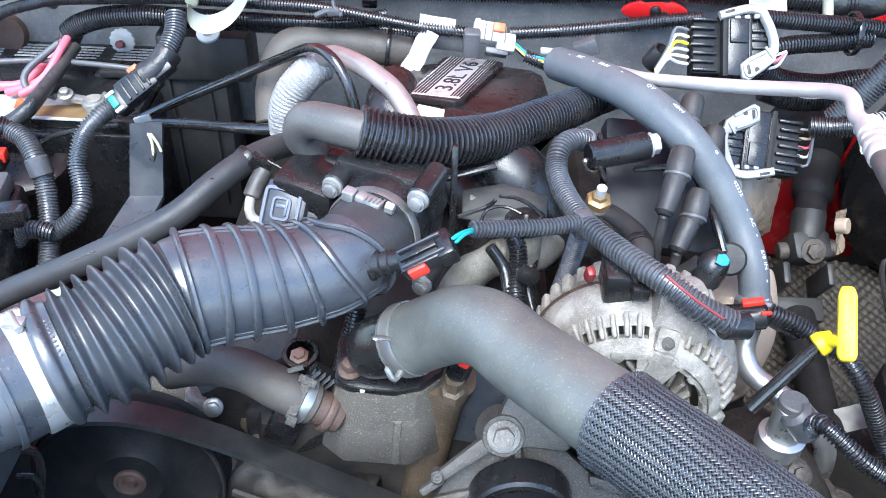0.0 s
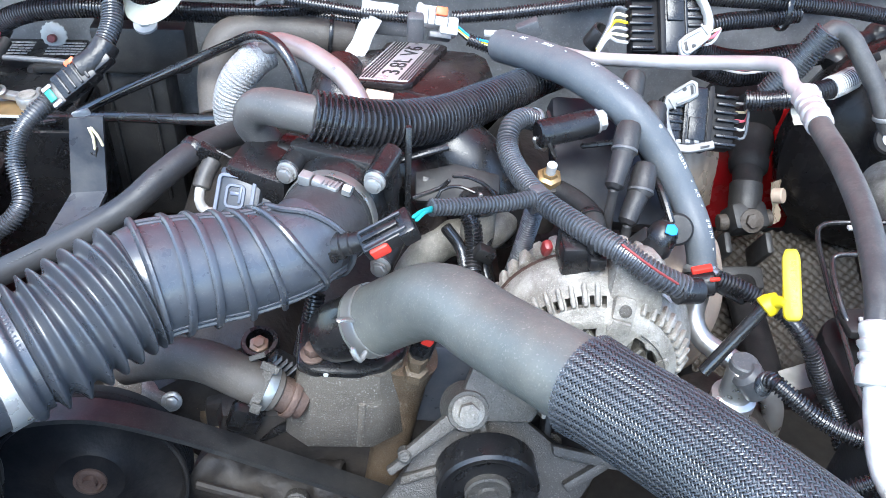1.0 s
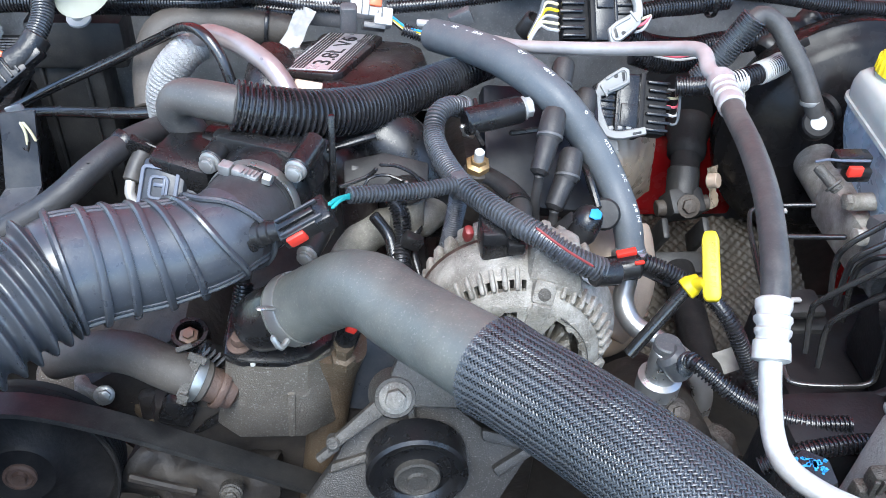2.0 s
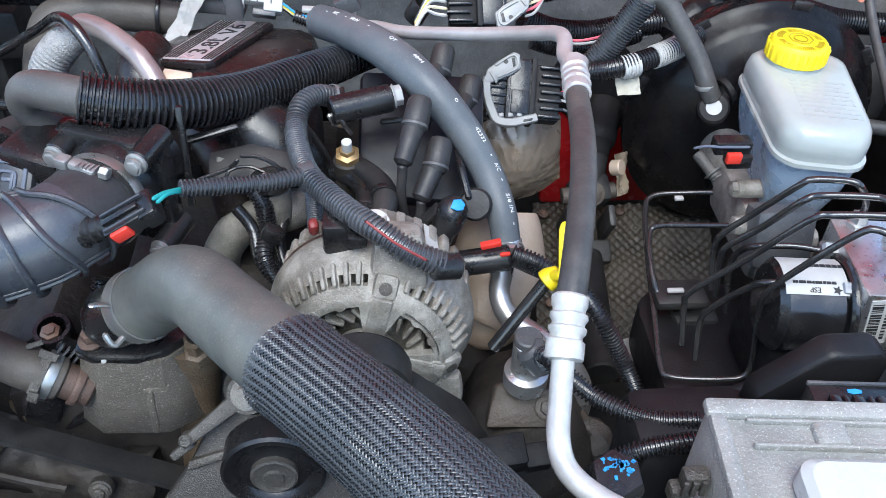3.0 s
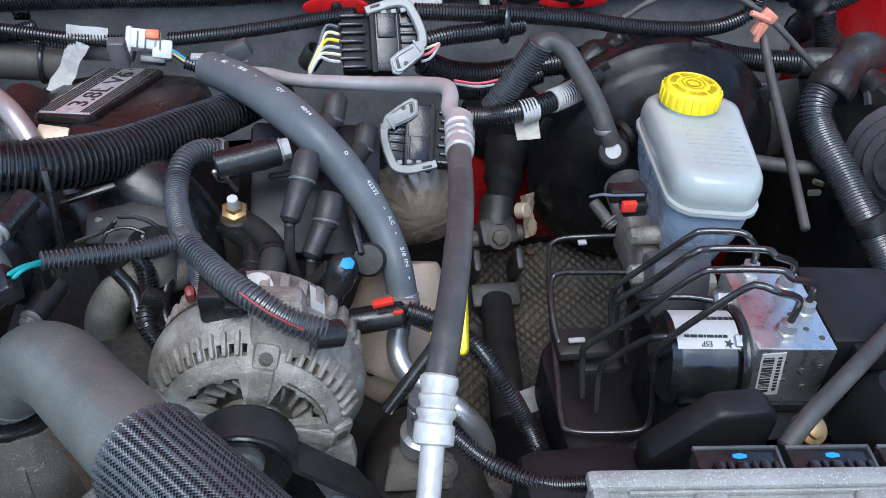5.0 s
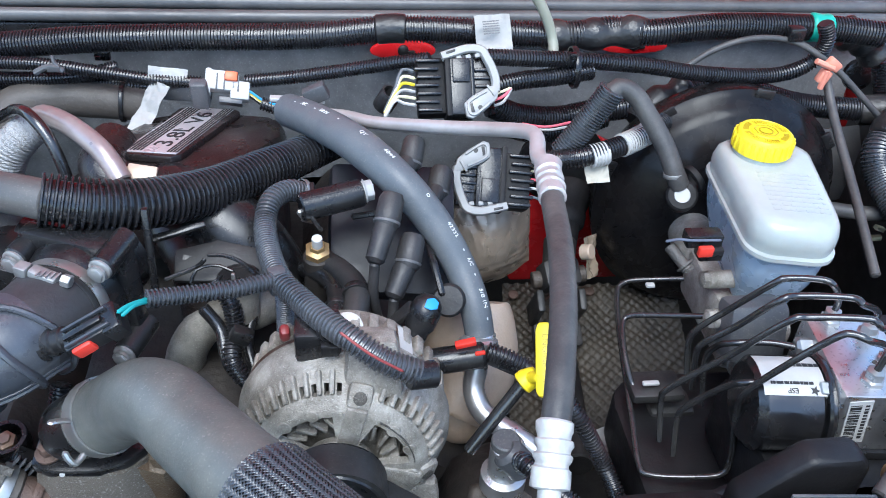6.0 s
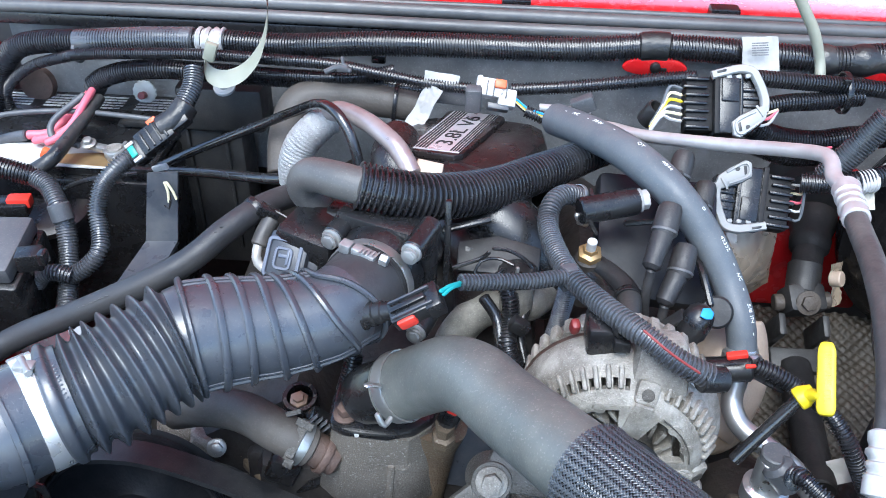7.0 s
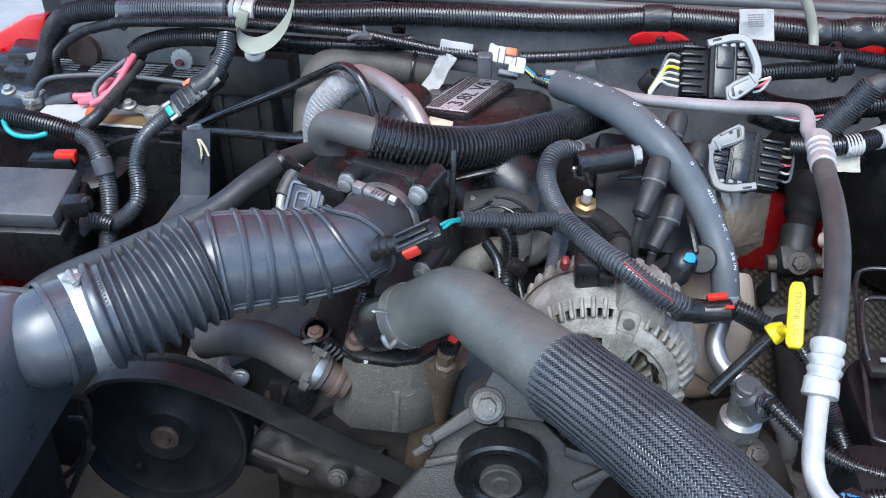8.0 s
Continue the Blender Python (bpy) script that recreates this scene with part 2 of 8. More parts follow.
STRAND_LIGHT = surface("sleeve_strand", (0.024, 0.027, 0.031), (0.056, 0.061, 0.069), 0.30, bump=0.0, spec=0.7)
RED_DARK = surface("dull_red_plastic", (0.16, 0.012, 0.012), (0.24, 0.02, 0.02), 0.45, bump=0.05, dust=0.2)
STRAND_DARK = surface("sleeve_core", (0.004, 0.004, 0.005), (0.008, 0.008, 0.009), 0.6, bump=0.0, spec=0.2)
# Dirty near-black that stands for shade below the engine and in a hole.
DARK = surface("dark_shade_fill", (0.012, 0.011, 0.01), (0.028, 0.025, 0.022), 0.8, bump=0.4, relief=60, dust=0.3, dust_col=(0.07, 0.055, 0.04))
EMBOSSED = surface("embossed_shield", (0.022, 0.018, 0.013), (0.048, 0.039, 0.028), 0.6, 0.1, blotch=14, bump=0.3, dust=0.3, dust_col=(0.09, 0.075, 0.055))
BADGE = surface("silver_badge", (0.56, 0.53, 0.54), (0.66, 0.63, 0.64), 0.32, 0.5, bump=0.1, dust=0.15)
# Black for print, and for the shade painted in the lever holes.
INK = surface("black_ink_and_hole_shade", (0.012, 0.012, 0.012), (0.02, 0.02, 0.02), 0.5, bump=0.0)
INK_WHITE = surface("white_ink", (0.6, 0.6, 0.58), (0.7, 0.7, 0.68), 0.55, bump=0.0)
GROUND = surface("concrete_ground", (0.22, 0.21, 0.2), (0.32, 0.31, 0.3), 0.85, blotch=3, bump=0.3, relief=80, dust=0.3)
TANK = surface("milky_plastic", (0.43, 0.46, 0.435), (0.52, 0.55, 0.525), 0.14, bump=0.12, relief=120, dust=0.05)
TANK_LOW = surface("fluid_filled_plastic", (0.34, 0.43, 0.53), (0.40, 0.49, 0.58), 0.28, bump=0.08, relief=200, dust=0.06)
for milky in (TANK, TANK_LOW):
    bs = milky.node_tree.nodes["Principled BSDF"]
    bs.inputs["Transmission Weight"].default_value = 0.2
    bs.inputs["Subsurface Weight"].default_value = 0.5
    bs.inputs["Subsurface Radius"].default_value = (0.01, 0.012, 0.014)
BOX_GREY = surface("weathered_grey_plastic", (0.20, 0.20, 0.185), (0.31, 0.31, 0.29), 0.5, grain=200, blotch=18, bump=0.5, relief=420, dust=0.35, dust_col=(0.42, 0.42, 0.40), speck=0.7, speck_col=(0.62, 0.62, 0.6), speck_size=1000)

# ---- shape helpers: each gives (vertices, faces) in world metres ----
V = Vector


def join(*geos):
    vs, fs = [], []
    for gv, gf in geos:
        k = len(vs)
        vs.extend(gv)
        fs.extend([tuple(i + k for i in f) for f in gf])
    return vs, fs


def moved(geo, m):
    return [m @ V(v) for v in geo[0]], geo[1]


def basis(at, axis, hint=(0, 0, 1)):
    """A matrix whose z looks along axis and whose x lies near hint."""
    z = V(axis).normalized()
    x = V(hint) - z * z.dot(V(hint))
    if x.length < 1e-4:
        x = V((1, 0, 0)) - z * z.x
    x.normalize()
    y = z.cross(x)
    m = Matrix((x, y, z)).transposed().to_4x4()
    m.translation = V(at)
    return m


def from_bm(bm):
    bm.verts.index_update()
    vs = [v.co.copy() for v in bm.verts]
    fs = [tuple(v.index for v in f.verts) for f in bm.faces]
    bm.free()
    return vs, fs


def box(at, size, rot=(0, 0, 0), bev=0.003, taper=1.0, seg=2):
    """A box with rounded edges; taper narrows its top."""
    bm = bmesh.new()
    bmesh.ops.create_cube(bm, size=1)
    for v in bm.verts:
        k = taper if v.co.z > 0 else 1
        v.co = V((v.co.x * size[0] * k, v.co.y * size[1] * k, v.co.z * size[2]))
    if bev > 0:
        bmesh.ops.bevel(bm, geom=list(bm.edges), offset=min(bev, 0.45 * min(size)), segments=seg, affect="EDGES", profile=0.5)
    return moved(from_bm(bm), pose(*at, *rot))


def lathe(at, axis, profile, seg=24, hint=(0, 0, 1)):
    """Turned round an axis: profile holds (height along it, radius)."""
    m = basis(at, axis, hint)
    vs, fs = [], []
    for hgt, r in profile:
        for i in range(seg):
            a = 2 * math.pi * i / seg
            vs.append(m @ V((r * math.cos(a), r * math.sin(a), hgt)))
    n = len(profile)
    for j in range(n - 1):
        for i in range(seg):
            k = (i + 1) % seg
            fs.append((j * seg + i, j * seg + k, (j + 1) * seg + k, (j + 1) * seg + i))
    fs.append(tuple(reversed(range(seg))))
    fs.append(tuple((n - 1) * seg + i for i in range(seg)))
    return vs, fs


def rod(a, b, r, seg=16, edge=0.12, r2=None):
    """A round bar from a to b with softened ends."""
    a, b = V(a), V(b)
    ln = (b - a).length
    r2 = r if r2 is None else r2
    e = min(edge * r, ln * 0.3)
    return lathe(a, b - a, [(0, r - e), (e, r), (ln - e, r2), (ln, r2 - e)], seg)


def prism(outline, m, depth, bev=0.002):
    """A flat outline in the xy of m, raised along its z by depth, with bevelled edges."""
    bm = bmesh.new()
    lo = [bm.verts.new((x, y, 0)) for x, y in outline]
    hi = [bm.verts.new((x, y, depth)) for x, y in outline]
    bm.faces.new(list(reversed(lo)))
    bm.faces.new(hi)
    for i in range(len(lo)):
        k = (i + 1) % len(lo)
        bm.faces.new((lo[i], lo[k], hi[k], hi[i]))
    bmesh.ops.recalc_face_normals(bm, faces=list(bm.faces))
    if bev > 0:
        bmesh.ops.bevel(bm, geom=list(bm.edges), offset=bev, segments=2, affect="EDGES", profile=0.5)
    return moved(from_bm(bm), m)


def hexhead(at, axis, r=0.006, tall=0.005, washer=1.55):
    """A flanged hexagon bolt head that sits at a point and looks along axis."""
    m = basis(at, axis, (1, 0.3, 0.1))
    hexa = [(r * math.cos(math.pi * i / 3), r * math.sin(math.pi * i / 3)) for i in range(6)]
    return join(lathe(at, axis, [(0, r * washer), (0.0015, r * washer), (0.0025, r * 1.2)], 20),
                prism(hexa, m @ pose(0, 0, 0.001), tall, 0.0007))


def smooth_line(pts, step=0.004):
    """Points at even steps on a smooth curve through pts."""
    p = [V(q) for q in pts]
    if len(p) == 2:
        p = [p[0], (p[0] + p[1]) / 2, p[1]]
    ext = [p[0] * 2 - p[1]] + p + [p[-1] * 2 - p[-2]]
    fine = []
    for i in range(1, len(ext) - 2):
        a, b, c, d = ext[i - 1:i + 3]
        for k in range(24):
            t = k / 24
            fine.append(0.5 * ((2 * b) + (c - a) * t + (2 * a - 5 * b + 4 * c - d) * t * t + (3 * b - a - 3 * c + d) * t ** 3))
    fine.append(p[-1])
    s = [0.0]
    for i in range(1, len(fine)):
        s.append(s[-1] + (fine[i] - fine[i - 1]).length)
    n = max(2, round(s[-1] / step))
    out, j = [], 0
    for i in range(n + 1):
        want = s[-1] * i / n
        while j < len(fine) - 2 and s[j + 1] < want:
            j += 1
        f = (want - s[j]) / max(s[j + 1] - s[j], 1e-9)
        out.append(fine[j].lerp(fine[j + 1], min(max(f, 0), 1)))
    return out


def frames_on(line):
    """Point, tangent, normal and binormal along a line, without twist."""
    out, n = [], None
    for i, p in enumerate(line):
        t = (line[min(i + 1, len(line) - 1)] - line[max(i - 1, 0)]).normalized()
        if n is None:
            n = V((0, 0, 1)) - t * t.z
            if n.length < 0.1:
                n = V((0, 1, 0)) - t * t.y
        n = (n - t * n.dot(t)).normalized()
        out.append((p, t, n, t.cross(n)))
    return out


def on_line(fr, s, total):
    """The frame at the length s on a line of frames."""
    f = min(max(s / total, 0), 1) * (len(fr) - 1)
    i = min(int(f), len(fr) - 2)
    k = f - i
    return tuple(fr[i][j].lerp(fr[i + 1][j], k) for j in range(4))


def length_of(line):
    return sum((line[i + 1] - line[i]).length for i in range(len(line) - 1))


def rings(stations, fr, total, seg=14, flat=1.0):
    """A skin over stations of (length, radius) along a line."""
    vs, fs = [], []
    cs = [(math.cos(2 * math.pi * i / seg), math.sin(2 * math.pi * i / seg)) for i in range(seg)]
    for s, r in stations:
        p, t, n, b = on_line(fr, s, total)
        for c, d in cs:
            vs.append(p + n * (c * r * flat) + b * (d * r))
    for j in range(len(stations) - 1):
        for i in range(seg):
            k = (i + 1) % seg
            fs.append((j * seg + i, j * seg + k, (j + 1) * seg + k, (j + 1) * seg + i))
    fs.append(tuple(reversed(range(seg))))
    fs.append(tuple((len(stations) - 1) * seg + i for i in range(seg)))
    return vs, fs


def tube(pts, r, seg=16, step=0.006, flat=1.0, lip=0.0015):
    """A smooth round hose or pipe along pts; r is a radius, or a function of 0 to 1 along it."""
    line = smooth_line(pts, step)
    fr, total = frames_on(line), length_of(line)
    rad = r if callable(r) else (lambda f: r)
    st = [(0, rad(0) - lip)] + [(total * i / (len(line) - 1), rad(i / (len(line) - 1))) for i in range(len(line))] + [(total, rad(1) - lip)]
    st[1] = (min(lip, total * 0.1), st[1][1])
    st[-2] = (total - min(lip, total * 0.1), st[-2][1])
    return rings(st, fr, total, seg, flat)


def loom(pts, r, pitch=0.0042, deep=0.0013, seg=14):
    """A split corrugated conduit along pts; r as for tube()."""
    line = smooth_line(pts, 0.004)
    fr, total = frames_on(line), length_of(line)
    rad = r if callable(r) else (lambda f: r)
    st, n = [], max(2, round(total / (pitch * 0.68)))
    for i in range(n):
        for f, up in ((0.0, 0), (0.10, 0.8), (0.20, 1), (0.42, 1), (0.52, 0.8), (0.62, 0)):
            s = total * (i + f) / n
            st.append((s, rad(s / total) - deep * 1.3 * (1 - up)))
    st.append((total, rad(1) - deep * 1.1))
    return rings(st, fr, total, seg)


def bead(at, axis, r, thick, wide, seg=28):
    """A band or ring round an axis: r inside, thick, and wide along it."""
    h = wide / 2
    m = basis(at, axis)
    vs, fs = [], []
    for hgt, q in ((-h, r), (-h, r + thick * 0.8), (-h * 0.8, r + thick), (h * 0.8, r + thick), (h, r + thick * 0.8), (h, r)):
        for i in range(seg):
            a = 2 * math.pi * i / seg
            vs.append(m @ V((q * math.cos(a), q * math.sin(a), hgt)))
    for j in range(6):
        j2 = (j + 1) % 6
        for i in range(seg):
            k = (i + 1) % seg
            fs.append((j * seg + i, j * seg + k, j2 * seg + k, j2 * seg + i))
    return vs, fs


def lumpy(geo, amp, freq, seed=0.0):
    """A casting's uneven surface: every corner moved a little by noise."""
    return [V(v) + noise.noise_vector(V(v) * freq + V((seed, 0, 0))) * amp for v in geo[0]], geo[1]


def rounded(hx, hy, r, n=5):
    out = []
    for cx, cy, a0 in ((hx - r, hy - r, 0), (-hx + r, hy - r, 90), (-hx + r, -hy + r, 180), (hx - r, -hy + r, 270)):
        for i in range(n + 1):
            a = radians(a0 + 90 * i / n)
            out.append((cx + r * math.cos(a), cy + r * math.sin(a)))
    return out


def loft(levels, m):
    """A skin over (outline, height) levels that share their count."""
    vs, fs = [], []
    n = len(levels[0][0])
    for out, z in levels:
        vs += [m @ V((x, y, z)) for x, y in out]
    for j in range(len(levels) - 1):
        for i in range(n):
            k = (i + 1) % n
            fs.append((j * n + i, j * n + k, (j + 1) * n + k, (j + 1) * n + i))
    fs.append(tuple(reversed(range(n))))
    fs.append(tuple((len(levels) - 1) * n + i for i in range(n)))
    return vs, fs


def shrunk(out, s, dx=0.0, dy=0.0):
    return [(x * s + dx, y * s + dy) for x, y in out]


def ribbon(path, wide, m, depth, closed=False):
    """A flat strip along a path in the xy of m, raised along its z, with soft edges."""
    p = [V((x, y, 0)) for x, y in path]
    if not closed:
        p = smooth_line(p, 0.0025)
    vs, fs, n = [], [], len(p)
    for k in range(n):
        a, b = (p[(k - 1) % n], p[(k + 1) % n]) if closed else (p[max(k - 1, 0)], p[min(k + 1, n - 1)])
        t = (b - a).normalized()
        side = V((-t.y, t.x, 0))
        for s, z in ((-0.5, 0), (-0.5, depth * 0.75), (-0.36, depth), (0.36, depth), (0.5, depth * 0.75), (0.5, 0)):
            vs.append(m @ (p[k] + side * (wide * s) + V((0, 0, z))))
    for k in range(n if closed else n - 1):
        q = (k + 1) % n
        for c in range(6):
            d = (c + 1) % 6
            fs.append((k * 6 + c, q * 6 + c, q * 6 + d, k * 6 + d))
    if not closed:
        fs += [tuple(range(6)), tuple((n - 1) * 6 + c for c in reversed(range(6)))]
    return vs, fs


def oval_path(cx, cy, a, b, turn, n=18):
    c, s = math.cos(radians(turn)), math.sin(radians(turn))
    return [(cx + a * math.cos(2 * math.pi * k / n) * c - b * math.sin(2 * math.pi * k / n) * s, cy + a * math.cos(2 * math.pi * k / n) * s + b * math.sin(2 * math.pi * k / n) * c) for k in range(n)]


# ---- object helpers ----
BASE = {}


def link(name, geo, material, smooth=38):
    me = bpy.data.meshes.new(name)
    me.from_pydata([tuple(v) for v in geo[0]], [], geo[1])
    me.materials.append(material)
    me.polygons.foreach_set("use_smooth", [True] * len(me.polygons))
    me.set_sharp_from_angle(angle=radians(smooth))
    me.update()
    return new(name, me)


def thing(name, at, label, category, group="", kind=""):
    """An empty at the base of a thing that has parts."""
    ob = new(name)
    ob.empty_display_size = 0.02
    ob.location = at
    BASE[ob] = V(at)
    return tagged(ob, label, category, group, kind)


def part(name, geo, material, parent, label="", smooth=38):
    """ONE mesh under a thing or a part, given in world metres."""
    off = BASE[parent]
    ob = link(name, ([V(v) - off for v in geo[0]], geo[1]), material, smooth)
    ob.parent = parent
    BASE[ob] = off
    if label:
        ob["label"] = label
    return ob


def solo(name, geo, material, label, category, group="", kind="", smooth=38):
    """A thing of one mesh, with its origin in its middle."""
    mid = sum((V(v) for v in geo[0]), V((0, 0, 0))) / len(geo[0])
    ob = link(name, ([V(v) - mid for v in geo[0]], geo[1]), material, smooth)
    ob.location = mid
    BASE[ob] = mid
    return tagged(ob, label, category, group, kind)


def lettering(body, size, m, depth=0.0003):
    """Words as a thin mesh in the xy of m, centred."""
    cu = bpy.data.curves.new("words", "FONT")
    cu.body, cu.size, cu.extrude = body, size, depth
    cu.align_x, cu.align_y = "CENTER", "CENTER"
    cu.resolution_u = 3
    ob = bpy.data.objects.new("words", cu)
    me = bpy.data.meshes.new_from_object(ob)
    geo = ([m @ v.co for v in me.vertices], [tuple(p.vertices) for p in me.polygons])
    bpy.data.objects.remove(ob)
    bpy.data.meshes.remove(me)
    return geo


def bars(rows, wide, tall, m, gap=0.45, depth=0.0003, seed=1):
    """Rows of plain bars that stand for writing too small to read."""
    rnd = random.Random(seed)
    out = []
    for j in range(rows):
        x = -wide / 2
        y = tall * (0.5 - (j + 0.5) / rows)
        while x < wide / 2 - wide * 0.05:
            w = min(rnd.uniform(0.06, 0.2) * wide, wide / 2 - x)
            out.append(moved(box((x + w / 2, y, depth / 2), (w * 0.85, tall / rows * (1 - gap), depth), bev=0), m))
            x += w
    return join(*out)

# ---- setting ----


def sheet(x0, x1, y0, y1, z, nx, ny, wave, m=None, seed=0.0, thick=0.006, freq=9):
    """A thick sheet with gentle dents, in the xy plane of m."""
    m = m or Matrix()
    vs, fs = [], []
    for lay in (0, 1):
        for j in range(ny + 1):
            for i in range(nx + 1):
                x, y = x0 + (x1 - x0) * i / nx, y0 + (y1 - y0) * j / ny
                dz = wave * (noise.noise(V((x * freq + seed, y * freq, seed))) + 0.5 * abs(noise.noise(V((x * freq * 2.3 + seed, y * freq * 2.3, seed + 4)))))
                vs.append(m @ V((x, y, z + dz - lay * thick)))
    w = nx + 1
    k = w * (ny + 1)
    for j in range(ny):
        for i in range(nx):
            a = j * w + i
            fs.append((a, a + 1, a + w + 1, a + w))
            fs.append((k + a, k + a + w, k + a + w + 1, k + a + 1))
    edge = [i for i in range(w)] + [j * w + nx for j in range(1, ny + 1)] + [ny * w + i for i in range(nx - 1, -1, -1)] + [j * w for j in range(ny - 1, 0, -1)]
    for a, b in zip(edge, edge[1:] + edge[:1]):
        fs.append((b, a, k + a, k + b))
    return vs, fs


solo("ground", box((0, 0, -0.05), (400, 400, 0.1), bev=0), GROUND, "pale concrete ground under the car", "ground", kind="structure")
# Added sheet: the bay is open below, its dark colour stands for shade.
solo("under_shade_sheet", box((0.1, 0.5, 0.42), (1.5, 1.0, 0.02), bev=0.004), DARK, "dark dirty sheet added below the engine, coloured for the shade there", "underbody", kind="structure")
solo("wall_firewall", box((0.195, 0.985, 0.52), (1.51, 0.03, 1.04), bev=0.004), BLACK_MATT, "dark painted steel firewall behind the engine", "firewall", kind="structure")
solo("wall_inner_fender_left", box((-0.62, 0.5, 0.48), (0.02, 1.0, 0.96), bev=0.004), RED_PAINT, "red painted inner fender panel", "fender", kind="structure")
solo("wall_inner_fender_right", box((0.84, 0.5, 0.555), (0.02, 1.0, 1.11), bev=0.004), RED_PAINT, "red painted inner fender panel", "fender", kind="structure")
solo("wall_radiator_support", box((0.1, 0.06, 0.475), (1.5, 0.03, 0.95), bev=0.006), BLACK_MATT, "black radiator support at the front of the bay", "radiator support", kind="structure")

solo("wall_fender_liner", box((0.80, 0.52, 0.78), (0.03, 0.72, 0.50), bev=0.01), BLACK_MATT, "black plastic liner along the inner fender", "fender liner", kind="structure")
insul = thing("firewall_insulation", (0.1, 0.93, 0.9), "grey felt insulation on the firewall, with openings that show red paint", "insulation", kind="structure")
upright = basis((0, 0.925, 0), (0, -1, 0), (1, 0, 0))
part("mat", sheet(-0.505, 0.80, 0.86, 1.062, 0.0, 60, 10, 0.010, basis((0, 0.925, 0), (0, -1, 0), (1, 0, 0))), INSULATION, insul)
for k, (at, w) in enumerate((((0.248, 0.905, 1.040), 0.036), ((0.508, 0.905, 1.047), 0.04))):
    m = basis(at, (0, -1, 0), (1, 0, 0))
    oval = [(w * math.cos(a) * (1 - 0.2 * math.sin(a)), 0.012 * math.sin(a)) for a in [2 * math.pi * i / 20 for i in range(20)]]
    hole = part("red_opening", prism(oval, m, 0.006, 0.002), RED_PAINT, insul, "bare red paint in a cut-out")
    part("stud", join(lathe(V(at) + V((0, -0.006, 0)), (0, -1, 0), [(0, 0.006), (0.004, 0.006), (0.006, 0.003)], 14), box(V(at) + V((0.006, -0.008, -0.002)), (0.014, 0.003, 0.004), bev=0.001)), BLACK, hole)

cowl = thing("cowl", (0.1, 0.95, 1.06), "red cowl edge with a double black rubber seal", "cowl", kind="structure")
part("panel", box((0.2, 1.02, 1.055), (1.52, 0.16, 0.03), rot=(-2, 0, 0), bev=0.008), RED_PAINT, cowl)
part("seal_channel", box((0.185, 0.915, 1.062), (1.46, 0.034, 0.016), bev=0.004), BLACK, cowl)
part("seal_bulb", tube([(-0.552, 0.902, 1.074), (-0.3, 0.903, 1.077), (0.1, 0.9, 1.0765), (0.5, 0.903, 1.077), (0.92, 0.902, 1.076)], 0.0072, 12, 0.03), SEAL, cowl)
part("seal_lip", tube([(-0.560, 0.921, 1.081), (-0.2, 0.922, 1.084), (0.2, 0.920, 1.083), (0.92, 0.921, 1.083)], 0.0075, 12, 0.03), SEAL, cowl)
part("seal_edge", tube([(-0.560, 0.937, 1.083), (0.1, 0.936, 1.086), (0.92, 0.937, 1.085)], 0.004, 10, 0.03), SEAL, cowl)
for x in (-0.17, 0.09, 0.33):
    part("stop_block", box((x, 0.972, 1.078), (0.034, 0.02, 0.014), bev=0.003), BLACK, cowl)

hood = thing("hood", (0.1, 1.03, 1.10), "raised red hood, underside towards the engine", "hood", kind="structure")
hm = pose(0.15, 1.05, 1.095, 110, 0, 0)
part("skin", moved(box((0, 0.6, -0.012), (1.40, 1.2, 0.012), bev=0.004), hm), RED_PAINT, hood)
for x in (-0.5, 0.0, 0.5):
    part("stiffener", moved(box((x, 0.6, 0.012), (0.07, 1.1, 0.02), bev=0.006), hm), RED_PAINT, hood)
part("rear_flange", moved(box((0, 0.02, 0.008), (1.38, 0.05, 0.022), bev=0.006), hm), RED_PAINT, hood)

# ---- engine, middle ----
block = thing("engine_block", (0.04, 0.65, 0.45), "dark oily engine block casting, mostly hidden", "engine block")
part("crankcase", box((0.03, 0.66, 0.66), (0.30, 0.42, 0.42), bev=0.02), BLOCK, block)
part("bank", box((-0.10, 0.68, 0.82), (0.15, 0.40, 0.16), rot=(0, -35, 0), bev=0.02), BLOCK, block)
part("bank", box((0.19, 0.68, 0.82), (0.15, 0.40, 0.14), rot=(0, 35, 0), bev=0.02), BLOCK, block)
part("valley", box((0.04, 0.66, 0.875), (0.16, 0.34, 0.10), bev=0.015), BLOCK, block)

# upper radiator hose
HOSE_LINE = [(0.004, 0.439, 0.989), (0.017, 0.434, 1.000), (0.032, 0.426, 1.017), (0.049, 0.411, 1.039), (0.067, 0.393, 1.051), (0.085, 0.370, 1.055), (0.122, 0.318, 1.073), (0.150, 0.284, 1.081), (0.180, 0.248, 1.087), (0.220, 0.200, 1.088), (0.27, 0.14, 1.07)]
rad = thing("radiator_hose", HOSE_LINE[0], "thick grey rubber radiator hose with a black braided sleeve", "hose")
part("hose", tube(HOSE_LINE, lambda f: 0.0255 if f < 0.5 else 0.0245, 32, 0.005), RUBBER, rad)
line = smooth_line(HOSE_LINE, 0.002)
fr, total = frames_on(line), length_of(line)


